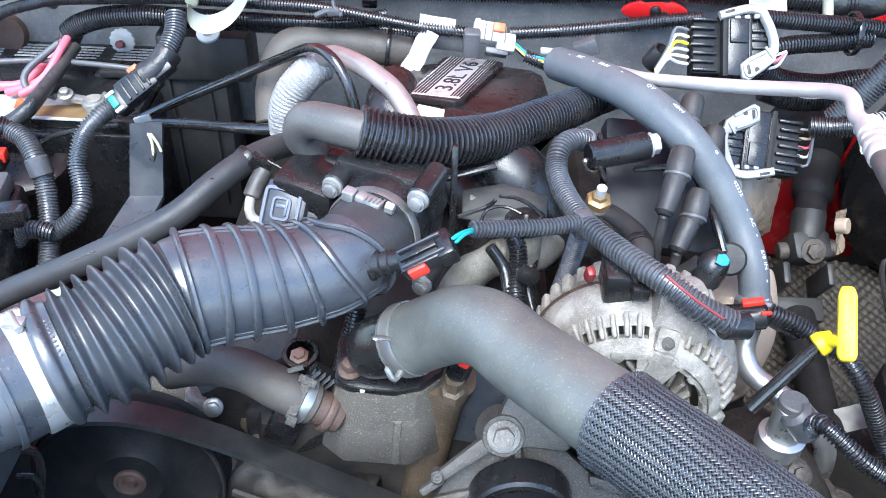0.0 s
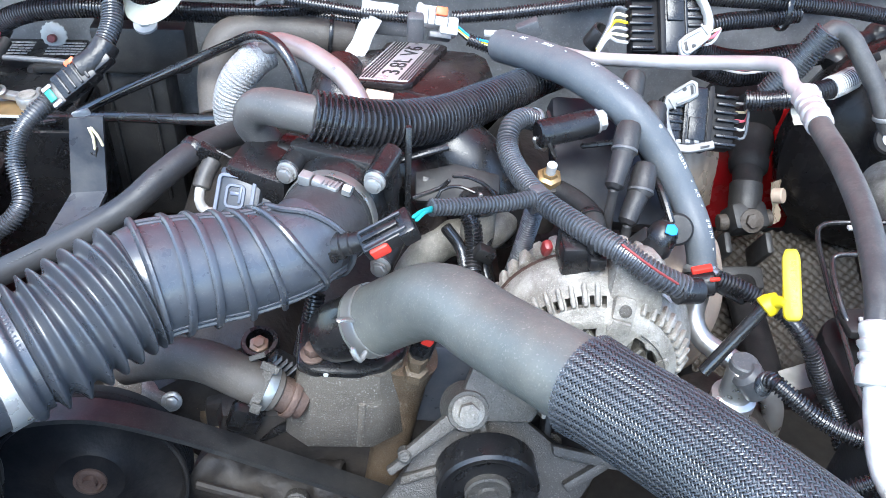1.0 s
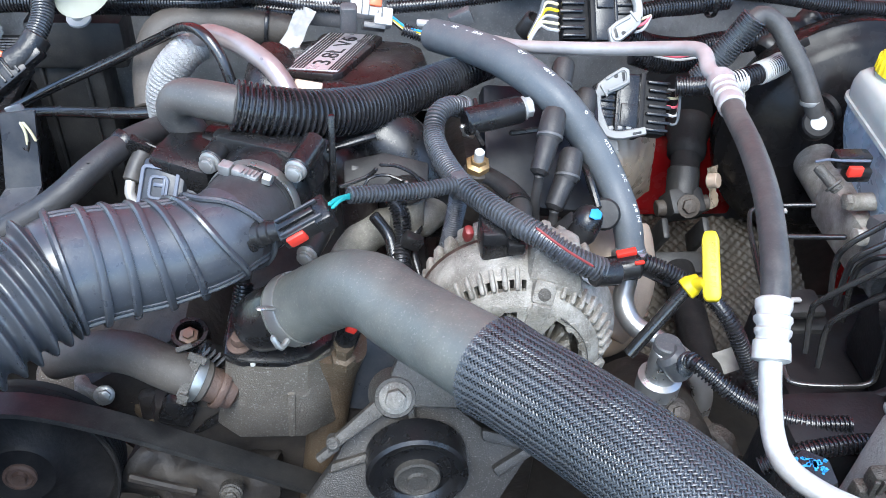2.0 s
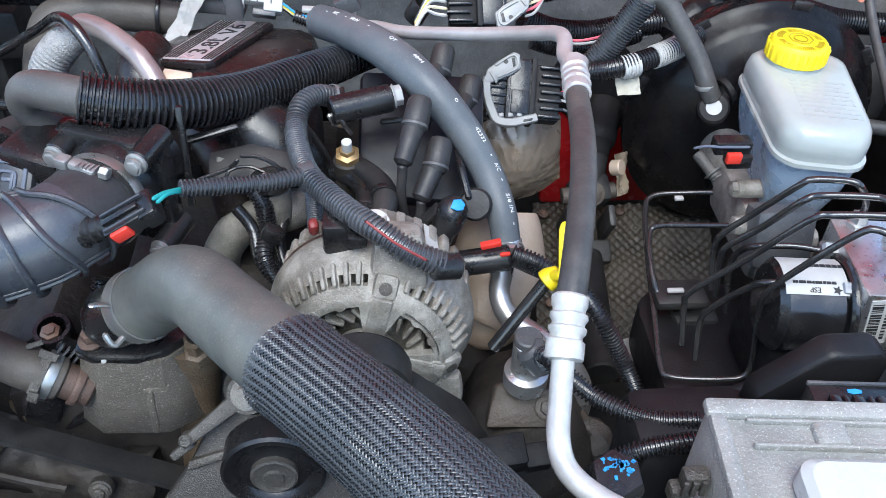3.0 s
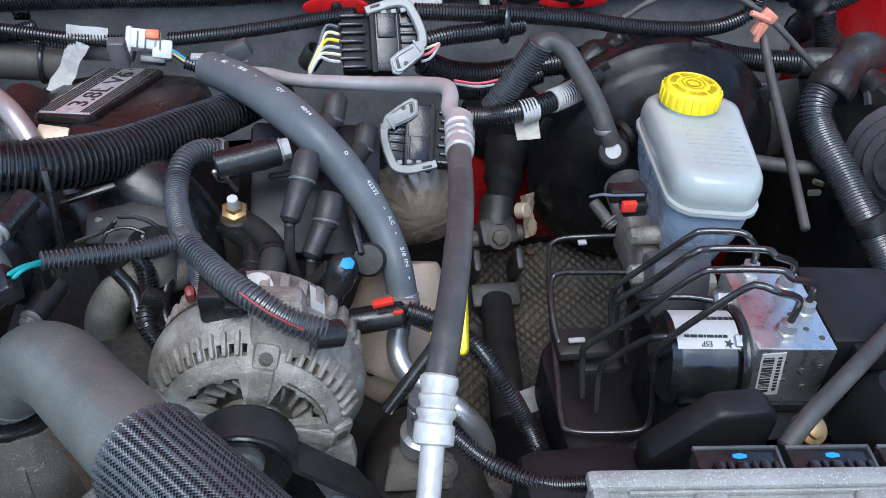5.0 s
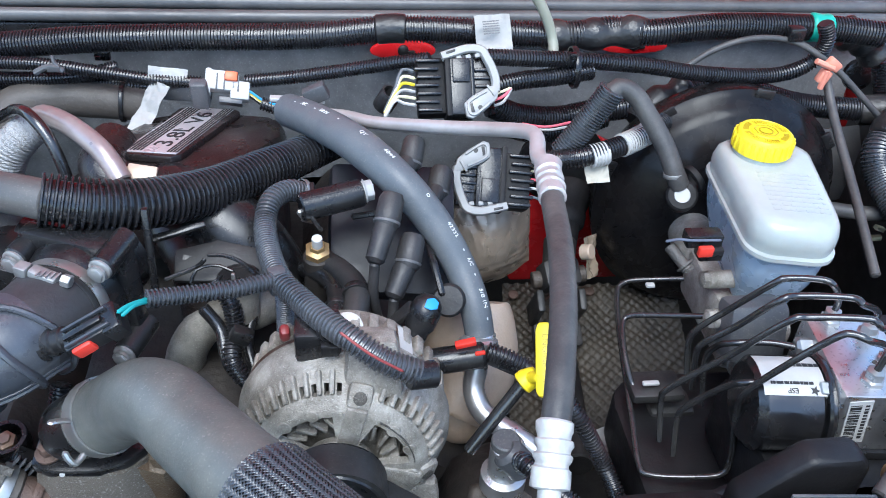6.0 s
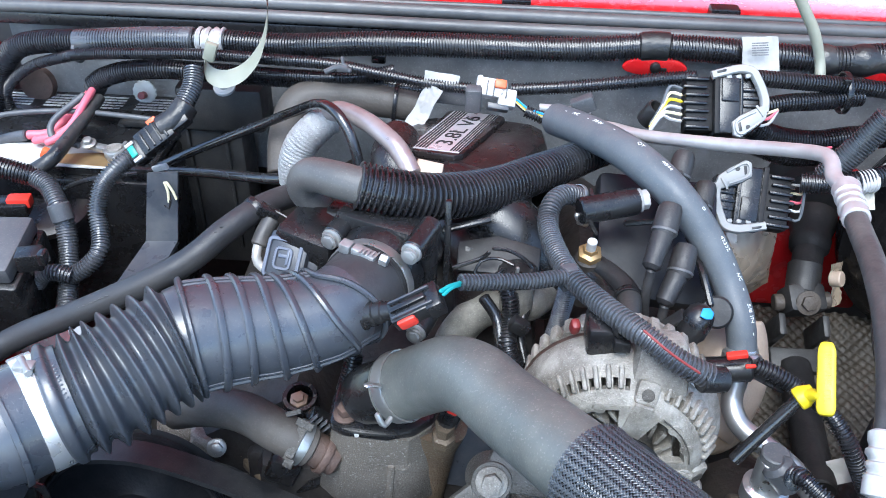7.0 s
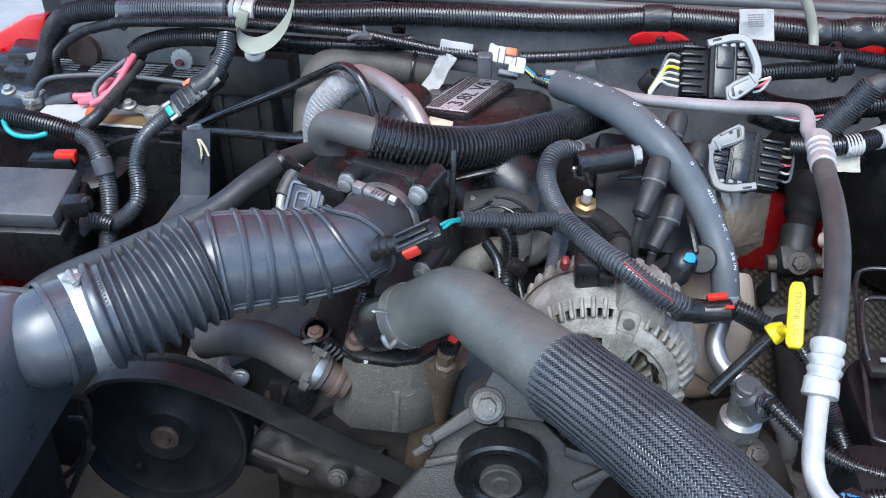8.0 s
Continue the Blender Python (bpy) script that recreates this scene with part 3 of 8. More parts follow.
def woven(r, s0, s1, count, turns):
    """Flat strands that wind both ways round the hose, two over and two under, in columns of chevrons."""
    vs, fs = [], []
    n = 1000
    stops = [on_line(fr, s0 + (s1 - s0) * i / n, total) for i in range(n + 1)]
    for way in (1, -1):
        for k in range(count):
            base = len(vs)
            for i in range(n + 1):
                f = i / n
                a = 2 * math.pi * (k / count + way * turns * f)
                p, t, nn, b = stops[i]
                flare = 1 + 0.05 * max(0.0, 1 - f * 14)
                over = math.sin(math.pi / 2 * (2 * k + way * 2 * count * turns * f) + math.pi / 4)
                lift = 0.0004 * way * max(-1, min(1, 1.6 * over))
                da = 0.00074 / r
                for side in (-1, 0, 1):
                    q = a + side * da
                    rr = r * flare + lift + (0.0003 if side == 0 else 0)
                    vs.append(p + (nn * math.cos(q) + b * math.sin(q)) * rr)
            for i in range(n):
                for c in (0, 1):
                    a0 = base + i * 3 + c
                    fs.append((a0, a0 + 1, a0 + 4, a0 + 3))
    return vs, fs


SLEEVE0 = 0.497 * total - 0.001
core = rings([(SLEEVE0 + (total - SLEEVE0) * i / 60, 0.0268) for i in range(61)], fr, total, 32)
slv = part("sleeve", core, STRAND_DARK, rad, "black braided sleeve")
part("braid", woven(0.0278, SLEEVE0 - 0.003, total, 76, 1.3), STRAND_LIGHT, slv, "woven grey strands", smooth=60)["kind"] = "stuff"
neck_ax = V(HOSE_LINE[1]) - V(HOSE_LINE[0])
NB = V(HOSE_LINE[0]).lerp(V(HOSE_LINE[1]), 0.6)
part("spring_clamp", join(bead(NB, neck_ax, 0.0258, 0.0014, 0.010),
                          tube([(-0.000, 0.415, 1.017), (-0.005, 0.411, 1.022), (-0.011, 0.408, 1.024)], 0.0026, 8, 0.003, 0.5),
                          tube([(0.009, 0.400, 1.003), (0.005, 0.392, 1.003), (0.002, 0.392, 1.007), (-0.001, 0.395, 1.012)], 0.0022, 8, 0.003)), STEEL, rad, "pale steel spring clamp")

# thermostat housing and water pump
pump = thing("thermostat_housing", (0.0, 0.43, 0.86), "dirty speckled cast aluminium thermostat housing with a black outlet cap", "housing")
TH = Matrix.Translation((-0.008, 0.010, -0.007))
part("body", loft([([(-0.060, 0.480), (-0.058, 0.442), (-0.040, 0.428), (0.010, 0.428), (0.036, 0.442), (0.050, 0.480)], 0.860),
                   ([(-0.061, 0.480), (-0.058, 0.438), (-0.040, 0.423), (0.012, 0.421), (0.038, 0.437), (0.052, 0.480)], 0.868),
                   ([(-0.054, 0.480), (-0.050, 0.436), (-0.034, 0.424), (0.016, 0.422), (0.038, 0.438), (0.050, 0.480)], 0.905),
                   ([(-0.046, 0.480), (-0.042, 0.436), (-0.026, 0.427), (0.018, 0.426), (0.034, 0.440), (0.044, 0.480)], 0.946)], Matrix()), CAST_TAN, pump)
cap = [(-0.046, 0.036), (-0.046, -0.014), (-0.034, -0.020), (0.000, -0.022), (0.020, -0.016), (0.034, -0.002), (0.040, 0.036)]
part("column", loft([(shrunk(rounded(0.019, 0.019, 0.016), 0.80), -0.10), (shrunk(rounded(0.019, 0.019, 0.016), 0.88), 0.05), (shrunk(rounded(0.019, 0.019, 0.016), 0.95), 0.085), (shrunk(rounded(0.021, 0.020, 0.016), 1.08), 0.110)], pose(0.026, 0.452, 0.832, 0, 7, 0)), STAINED_TAN, pump, "brown stained round column")
part("front_rib", box((0.003, 0.4262, 0.893), (0.007, 0.012, 0.052), rot=(-1, 3, 0), bev=0.003), CAST_TAN, pump)
part("boss", lathe((0.012, 0.428, 0.918), (0, -0.9, 0.35), [(-0.01, 0.0085), (0.003, 0.008), (0.0045, 0.0055)], 20), CAST_TAN, pump)
oc = part("outlet_cap", prism(cap, TH @ pose(0.010, 0.437, 0.951), 0.010, 0.003), BLACK, pump, "black outlet flange")
part("outlet_neck", lathe(V(HOSE_LINE[0]) - neck_ax.normalized() * 0.034, neck_ax, [(0.000, 0.020), (0.006, 0.0225), (0.016, 0.0235), (0.030, 0.0240), (0.036, 0.0235), (0.05, 0.0235)], 32), BLACK, oc, "smooth blue-black outlet neck")
part("lip", tube([TH @ V(q) for q in ((-0.034, 0.426, 0.9585), (-0.022, 0.4185, 0.9585), (0.008, 0.4165, 0.9585), (0.028, 0.422, 0.9585))], 0.0018, 8, 0.003), BLACK, oc)
part("bolt", hexhead(TH @ V((-0.024, 0.430, 0.963)), (0, -0.1, 1), 0.0062, 0.009), RUSTY, pump, "rusty hexagon bolt")
part("paint_dot", lathe(TH @ V((-0.014, 0.4165, 0.956)), (0.2, -1, 0.1), [(-0.002, 0.0022), (0.0012, 0.0018)], 12), WHITE, pump, "white paint dot")
sw_ = thing("temperature_switch", (0.044, 0.430, 0.950), "rusty hexagon switch with a black and red plug", "sensor")
part("hexagon", lathe((0.044, 0.430, 0.944), (0.05, -0.2, 1), [(0, 0.0095), (0.010, 0.0095), (0.012, 0.0065), (0.020, 0.0065), (0.020, 0.0078), (0.026, 0.0078)], 6), STAINED_TAN, sw_)
part("plug", rod((0.046, 0.430, 0.964), (0.052, 0.430, 0.989), 0.0085, 16, 0.2), BLACK, sw_)
part("lock", box((0.051, 0.421, 0.990), (0.008, 0.005, 0.006), rot=(0, 30, 0), bev=0.001), RED_PLASTIC, sw_, "red lock")

# coolant hose that leaves the housing
low = thing("coolant_hose", (-0.111, 0.460, 0.924), "dusty brown rubber coolant hose below the intake duct", "hose")
COOL = [(-0.188, 0.480, 0.900), (-0.154, 0.470, 0.919), (-0.118, 0.454, 0.934), (-0.084, 0.436, 0.934), (-0.061, 0.435, 0.920)]
part("hose", tube(COOL, 0.0165, 24), HOSE_BROWN, low)
e = V(COOL[-1]) - V(COOL[-2])
part("nozzle", join(rod(COOL[-1], V(COOL[-1]) + e.normalized() * 0.024, 0.0138, 20), bead(V(COOL[-1]) + e.normalized() * 0.012, e, 0.0148, 0.0018, 0.006)), RUSTY, low, "rusty nozzle")
cl = part("spring_clamp", bead(V(COOL[-1]) - e.normalized() * 0.010, e, 0.0168, 0.0014, 0.010), STEEL, low, "bright spring clamp")
cm = basis(V(COOL[-1]) - e.normalized() * 0.010, (0.05, -0.62, 0.78), e)
part("tang", join(moved(box((0.0, -0.002, 0.0178), (0.0075, 0.028, 0.0014), bev=0.0006), cm), moved(box((0.0, 0.014, 0.0182), (0.014, 0.006, 0.0016), bev=0.0006), cm), moved(box((0.002, -0.017, 0.018), (0.008, 0.008, 0.0024), rot=(25, 0, 0), bev=0.0008), cm),
                  moved(box((-0.012, 0.018, 0.019), (0.012, 0.004, 0.002), rot=(0, 0, 40), bev=0.0006), cm)), CAST_DIRTY, cl)

# small sensor and pipes between duct and housing
sens = thing("coolant_sensor", (-0.078, 0.479, 0.932), "rusty hexagon coolant sensor with a black plug", "sensor")
sp = V((-0.078, 0.481, 0.933))
part("body", lathe(sp + V((0, 0, -0.03)), (0, -0.2, 1), [(0, 0.007), (0.02, 0.007), (0.022, 0.008), (0.027, 0.008), (0.028, 0.005), (0.030, 0.0045)], 6), COPPER, sens)
part("ring", bead(sp + V((0, 0, -0.012)), (0, -0.2, 1), 0.011, 0.004, 0.016), BLACK, sens)
ul = thing("cross_branch", (-0.039, 0.460, 0.942), "black corrugated loom dropping between duct and housing", "wiring loom")
part("loom", loom([(-0.032, 0.490, 0.971), (-0.036, 0.480, 0.953), (-0.042, 0.470, 0.931), (-0.047, 0.460, 0.908), (-0.059, 0.450, 0.885)], 0.0078, 0.0044, 0.0013, 14), LOOM, ul)
part("plug", join(box((-0.056, 0.455, 0.926), (0.026, 0.014, 0.016), rot=(0, 40, 0), bev=0.002), box((-0.048, 0.452, 0.916), (0.012, 0.010, 0.012), rot=(0, 40, 0), bev=0.002)), BLACK, ul)
for k in range(4):
    part("plug_rib", box(V((-0.055, 0.447, 0.935)) + V((0.0035 * k - 0.005, -0.002, -0.003 * k + 0.006)), (0.0012, 0.004, 0.014), rot=(0, 40, 0), bev=0.0003), GREY_PLASTIC, ul)
part("guard", tube([(-0.112, 0.460, 0.830), (-0.087, 0.455, 0.835), (-0.066, 0.450, 0.853), (-0.053, 0.450, 0.863)], 0.004, 10), BLACK, ul)
part("branch", loom([(-0.047, 0.460, 0.908), (-0.068, 0.460, 0.833), (-0.086, 0.450, 0.828), (-0.110, 0.450, 0.831)], 0.006, 0.0044, 0.0013, 12), LOOM, ul)

# castings behind the belt
spu = thing("steering_pump", (-0.171, 0.500, 0.843), "stained pale cast steering pump and bracket behind the belt", "pump")
part("body", lumpy(rod((-0.215, 0.510, 0.850), (-0.169, 0.500, 0.843), 0.019, 28, 0.3), 0.006, 60), CAST_TAN, spu)
part("flange", lumpy(rod((-0.183, 0.490, 0.856), (-0.157, 0.485, 0.848), 0.011, 22, 0.3), 0.004, 90, 3.0), CAST, spu)
part("bolt", hexhead((-0.155, 0.472, 0.864), (0.2, -0.8, 0.6), 0.0055, 0.005), BOLT, spu)
part("stained_arm", lumpy(tube([(-0.149, 0.510, 0.853), (-0.140, 0.500, 0.842), (-0.126, 0.490, 0.826), (-0.109, 0.480, 0.819)], 0.016, 22, 0.004), 0.006, 70, 5.0), STAINED, spu, "amber oil-stained arm")
part("ribbed_hose", loom([(-0.152, 0.495, 0.870), (-0.153, 0.492, 0.852), (-0.153, 0.490, 0.828)], 0.007, 0.0044, 0.0013, 12), BLACK, spu)
part("lower_arm", lumpy(tube([(-0.215, 0.500, 0.838), (-0.176, 0.490, 0.829), (-0.135, 0.485, 0.810), (-0.097, 0.480, 0.798)], 0.014, 20, 0.004), 0.006, 60, 8.0), BLOCK, spu)
part("plug", lumpy(box((-0.092, 0.455, 0.866), (0.026, 0.02, 0.03), rot=(0, 20, 0), bev=0.006), 0.003, 80), BLACK, spu)
lch = thing("oil_pan_casting", (-0.078, 0.420, 0.827), "dirty brown engine casting below the belt", "engine cover")
part("casting", lumpy(tube([(-0.140, 0.450, 0.805), (-0.103, 0.445, 0.793), (-0.059, 0.440, 0.789), (-0.016, 0.440, 0.786)], 0.027, 32, 0.004), 0.007, 48), BLOCK, lch)
part("web", tube([(-0.131, 0.415, 0.830), (-0.104, 0.410, 0.824), (-0.078, 0.410, 0.812)], 0.004, 8), BLOCK, lch)
part("ring", lathe((-0.050, 0.405, 0.816), (0, -1, 0.4), [(-0.006, 0.010), (0.001, 0.0095), (0.002, 0.0075)], 22), CAST_DARK, lch)
part("bolt", hexhead((-0.050, 0.4035, 0.8165), (0, -1, 0.4), 0.0052, 0.004), CAST_DIRTY, lch)

# front cover, brackets, idler
front = thing("front_cover", (0.05, 0.47, 0.7), "dirty cast aluminium timing cover and accessory bracket with webs and bolts", "engine cover")
part("plate", prism([(-0.16, -0.16), (0.20, -0.16), (0.20, 0.03), (0.12, 0.085), (-0.02, 0.09), (-0.15, 0.06)], basis((0.02, 0.500, 0.80), (0, -1, 0), (1, 0, 0)), 0.03, 0.006), BLOCK, front)
bb = V((0.082, 0.400, 0.938))
BP = basis(bb, (0, -0.8, 0.6), (1, 0, 0))
part("bracket", prism([(-0.010, -0.008), (-0.006, 0.010), (0.004, 0.034), (0.013, 0.041), (0.030, 0.026), (0.056, 0.004), (0.047, -0.011), (0.020, -0.009)], BP @ pose(0, 0, -0.014), 0.013, 0.004), CAST_DIRTY, front, "grey speckled cast bracket")
part("brace", prism([(-0.009, 0.002), (-0.046, -0.030), (-0.049, -0.036), (-0.043, -0.038), (-0.001, -0.009)], BP @ pose(0, 0, -0.013), 0.010, 0.002), CAST_DIRTY, front)
part("brace", prism([(-0.044, -0.034), (-0.060, -0.046), (-0.056, -0.051), (-0.040, -0.040)], BP @ pose(0, 0, -0.018), 0.010, 0.002), CAST_DIRTY, front)
part("brace_end", rod(BP @ V((-0.046, -0.034, -0.016)), BP @ V((-0.046, -0.034, -0.001)), 0.0052, 14, 0.3), CAST_DIRTY, front)
part("apron", lumpy(prism([(-0.034, -0.030), (-0.050, -0.060), (-0.080, -0.10), (0.075, -0.10), (0.108, -0.050), (0.071, -0.034), (0.040, -0.008), (0.012, -0.004)], BP @ pose(0, 0, -0.040), 0.016, 0.004), 0.0012, 90), CAST_DARK, front, "dark speckled lower casting")
part("side_arm", prism([(0.066, -0.031), (0.120, -0.044), (0.118, -0.052), (0.067, -0.040)], BP @ pose(0, 0, -0.026), 0.010, 0.002), CAST_DARK, front)
part("side_arm", prism([(0.079, -0.069), (0.110, -0.050), (0.106, -0.043), (0.074, -0.062)], BP @ pose(0, 0, -0.026), 0.010, 0.002), CAST_DARK, front)
part("centre_rib", prism([(0.008, -0.008), (0.014, -0.008), (0.017, -0.030), (0.012, -0.032)], BP @ pose(0, 0, -0.026), 0.016, 0.002), CAST_DIRTY, front)
part("lower_rib", prism([(-0.050, -0.062), (0.004, -0.046), (0.004, -0.040), (-0.048, -0.054)], BP @ pose(0, 0, -0.026), 0.008, 0.002), CAST_DIRTY, front)
part("bracket_boss", lathe(bb + V((0, 0.012, -0.009)), (0, -0.8, 0.6), [(0, 0.020), (0.010, 0.0165), (0.016, 0.0150)], 24), CAST_DIRTY, front)
part("bolt", hexhead(bb + V((0, -0.001, 0.001)), (0, -0.8, 0.6), 0.0080, 0.008, 1.5), CAST, front, "zinc flange bolt")
part("web", tube([(0.145, 0.402, 0.831), (0.168, 0.405, 0.835), (0.190, 0.410, 0.856)], 0.0035, 8, 0.004), CAST_DIRTY, front)
part("back_plate", lumpy(box((0.070, 0.470, 0.890), (0.07, 0.02, 0.07), rot=(-20, 10, 0), bev=0.004), 0.001, 40), STRAP_PAINT, front)
part("lower_bolt", join(lathe((-0.057, 0.420, 0.786), (0, -1, 0.3), [(-0.03, 0.012), (0.0, 0.011), (0.002, 0.009)], 20), hexhead((-0.057, 0.419, 0.787), (0, -1, 0.3), 0.006, 0.005)), BLOCK, front)
part("strut", box((0.147, 0.416, 0.880), (0.006, 0.02, 0.12), rot=(-20, 2, 0), bev=0.002), BLACK_MATT, front)

idl = thing("idler_pulley", (0.098, 0.375, 0.867), "ribbed black idler pulley with a bright centre", "pulley")
ic = V((0.098, 0.365, 0.883))
iax = V((0, -1, 0.12))
part("wheel", lathe(ic + V((0, 0.026, 0)), iax, [(0, 0.036), (0.002, 0.0385), (0.024, 0.0385), (0.026, 0.036), (0.024, 0.030), (0.020, 0.026), (0.020, 0.001)], 40), BLACK, idl)
part("hub", lathe(ic, iax, [(-0.006, 0.0175), (-0.001, 0.0175), (0.0, 0.0155), (-0.001, 0.013), (-0.0005, 0.008), (0.0015, 0.007), (0.0018, 0.001)], 28), CAST_DIRTY, idl, "bright stained hub")

lwb = thing("bracket_bolt", (0.157, 0.430, 0.862), "small dull bolt on the accessory bracket", "bolt")
part("head", hexhead((0.155, 0.420, 0.873), (0, -0.8, 0.5), 0.005, 0.004, 1.6), CAST_DIRTY, lwb)

# power steering pulley and belt
pul = thing("drive_pulley", (-0.206, 0.400, 0.849), "large black drive pulley with grooves and a rusty hub", "pulley")
pc = V((-0.207, 0.400, 0.849))
pax = V((0.10, -1, 0.22))
PR = 0.074
grooves = []
for i in range(6):
    grooves += [(-0.028 + i * 0.0045, PR), (-0.0262 + i * 0.0045, PR - 0.003), (-0.0248 + i * 0.0045, PR)]
part("wheel", lathe(pc, pax, [(-0.032, PR - 0.004), (-0.03, PR + 0.002)] + grooves + [(-0.001, PR + 0.002), (0.001, PR + 0.001), (0.0012, PR - 0.001), (-0.002, PR - 0.003), (-0.012, PR - 0.0045), (-0.014, PR - 0.008), (-0.014, 0.05), (-0.011, 0.03), (-0.007, 0.026), (-0.007, 0.002)], 64), COVER, pul)
part("hub", lathe(pc, pax, [(-0.012, 0.0135), (-0.005, 0.0125), (-0.004, 0.0100), (-0.006, 0.0095), (-0.006, 0.0060), (-0.002, 0.0050)], 28), RUSTY, pul, "rusty hub nut")
for a in (140,):
    q = basis(pc, pax) @ V((0.045 * math.cos(radians(a)), 0.045 * math.sin(radians(a)), -0.008))
    part("bolt", lathe(q, pax, [(0, 0.006), (0.004, 0.005), (0.005, 0.003)], 6), BLACK, pul)

belt = thing("drive_belt", (-0.092, 0.400, 0.898), "flat black ribbed rubber drive belt", "belt")
BELT = [(-0.283, 0.412, 0.862), (-0.273, 0.412, 0.893), (-0.250, 0.412, 0.918), (-0.211, 0.412, 0.9275), (-0.175, 0.410, 0.926), (-0.124, 0.410, 0.903), (-0.067, 0.410, 0.869), (0.003, 0.410, 0.826), (0.066, 0.410, 0.788)]
bl = smooth_line(BELT, 0.01)
vs, fs = [], []
for i, p in enumerate(bl):
    t = (bl[min(i + 1, len(bl) - 1)] - bl[max(i - 1, 0)]).normalized()
    w = V((0.1, -1, 0.2)).normalized() * 0.0125
    up = t.cross(w).normalized() * 0.002
    for q in (p - w + up, p + w + up, p + w - up, p - w - up):
        vs.append(q)
for i in range(len(bl) - 1):
    for c in range(4):
        d = (c + 1) % 4
        fs.append((i * 4 + c, i * 4 + d, i * 4 + 4 + d, i * 4 + 4 + c))
part("band", (vs, fs), BLACK_MATT, belt)
for k in (-1, 0, 1):
    part("rib", tube([q + V((0.1, -1, 0.2)).normalized() * 0.007 * k - V((0, 0, 0.0026)) for q in bl], 0.0012, 6, 0.02), BLACK_MATT, belt)

# intake duct
duct = thing("intake_duct", (-0.138, 0.421, 1.023), "black ribbed rubber intake duct with bellows and steel band clamps", "intake duct")
DUCT_LINE = [(-0.223, 0.336, 1.043), (-0.207, 0.352, 1.042), (-0.197, 0.359, 1.043), (-0.177, 0.374, 1.045), (-0.160, 0.390, 1.048), (-0.140, 0.409, 1.051), (-0.125, 0.418, 1.052), (-0.097, 0.430, 1.049), (-0.077, 0.437, 1.047), (-0.048, 0.449, 1.047), (-0.036, 0.459, 1.048), (-0.026, 0.475, 1.046), (-0.018, 0.500, 1.040)]
dl = smooth_line(DUCT_LINE, 0.002)
dfr, dtot = frames_on(dl), length_of(dl)


def along(q):
    """How far along the duct a place lies, from 0 to 1."""
    return min(range(len(dl)), key=lambda i: (dl[i] - V(q)).length) / (len(dl) - 1)


F_BAND, F_LIP, F_FIRST, F_LAST = along(DUCT_LINE[1]), along((-0.1975, 0.3585, 1.043)), along((-0.187, 0.366, 1.044)), along(DUCT_LINE[5])
F_RIB0, F_RIB1 = along((-0.129, 0.4145, 1.0525)), along((-0.036, 0.459, 1.048))
FOLD = (F_LAST - F_FIRST) / 6


def duct_radius(f):
    """Cuff with a lip, seven folds, then the smooth ribbed part that narrows to the throttle body."""
    if f < F_FIRST - FOLD * 0.5:
        return 0.0372 + 0.0042 * math.exp(-((f - F_LIP) / 0.012) ** 4)
    if f < F_LAST + FOLD * 0.5:
        k = (f - F_FIRST) / FOLD
        return 0.0345 + 0.0012 * min(1, max(0, k)) + 0.0080 * (0.5 + 0.5 * math.cos(2 * math.pi * k)) ** 1.35
    k = min(1, (f - F_LAST - FOLD * 0.5) / 0.02)
    return 0.0376 - 0.0066 * max(0.0, (f - F_RIB0) / (F_RIB1 - F_RIB0)) * (f < F_RIB1) - 0.0066 * (f >= F_RIB1) + 0.0030 * max(0, (f - F_RIB1) / (1 - F_RIB1)) - 0.0010 * (1 - k)


F_CUFF = F_RIB1 + 0.02
part("bellows", rings([(dtot * F_CUFF * i / 520, duct_radius(F_CUFF * i / 520)) for i in range(521)], dfr, dtot, 56), DUCT, duct)
part("cuff", rings([(dtot * (F_CUFF + (1 - F_CUFF) * i / 40), duct_radius(F_CUFF + (1 - F_CUFF) * i / 40)) for i in range(41)], dfr, dtot, 48), CUFF, duct, "dull black rubber cuff")


def on_duct(f, ang, lift=0.0):
    p, t, n, b = on_line(dfr, f * dtot, dtot)
    return p + (n * math.cos(ang) + b * math.sin(ang)) * (duct_radius(f) + lift)


TOP, LOW = radians(-30), radians(122)
RIBS = [F_RIB0 + (F_RIB1 - F_RIB0) * i / 6 for i in range(7)]
for i, f0 in enumerate(RIBS):
    path = []
    for k in range(27):
        a = radians(-100 + 270 * k / 26)
        lift = 0.0014 + 0.0045 * max(0, math.sin(a - LOW)) + 0.0055 * max(0, math.sin(TOP - a))
        path.append(on_duct(min(0.965, f0 + 0.003 * i * max(0, math.cos(a - radians(46))) + 0.016 * i * (a - radians(46)) / (LOW - TOP)), a, lift))
    part("rib", tube(path, 0.0023, 8, 0.004, 1.3), DUCT, duct)
for ang in (TOP, LOW):
    reach = (F_RIB1 - F_RIB0) + (-0.048 if ang < 0 else 0.046)
    part("seam", tube([on_duct(F_RIB0 + reach * k / 24, ang, 0.0004) for k in range(25)], 0.0022, 8, 0.004), DUCT, duct)
    part("panel_edge", tube([on_duct(F_RIB0 + reach * k / 24, ang + (0.13 if ang < 0 else -0.13), -0.0002) for k in range(25)], 0.0013, 6, 0.004), DUCT, duct)
for k in range(9):
    q = on_duct(F_LIP + 0.022, radians(8 + 4.5 * k), 0.0)
    part("moulded_mark", box(q, (0.0022, 0.0012, 0.0012), rot=(45, 0, 40), bev=0.0003), DUCT, duct)
p, t, n, b = on_line(dfr, F_BAND * dtot, dtot)
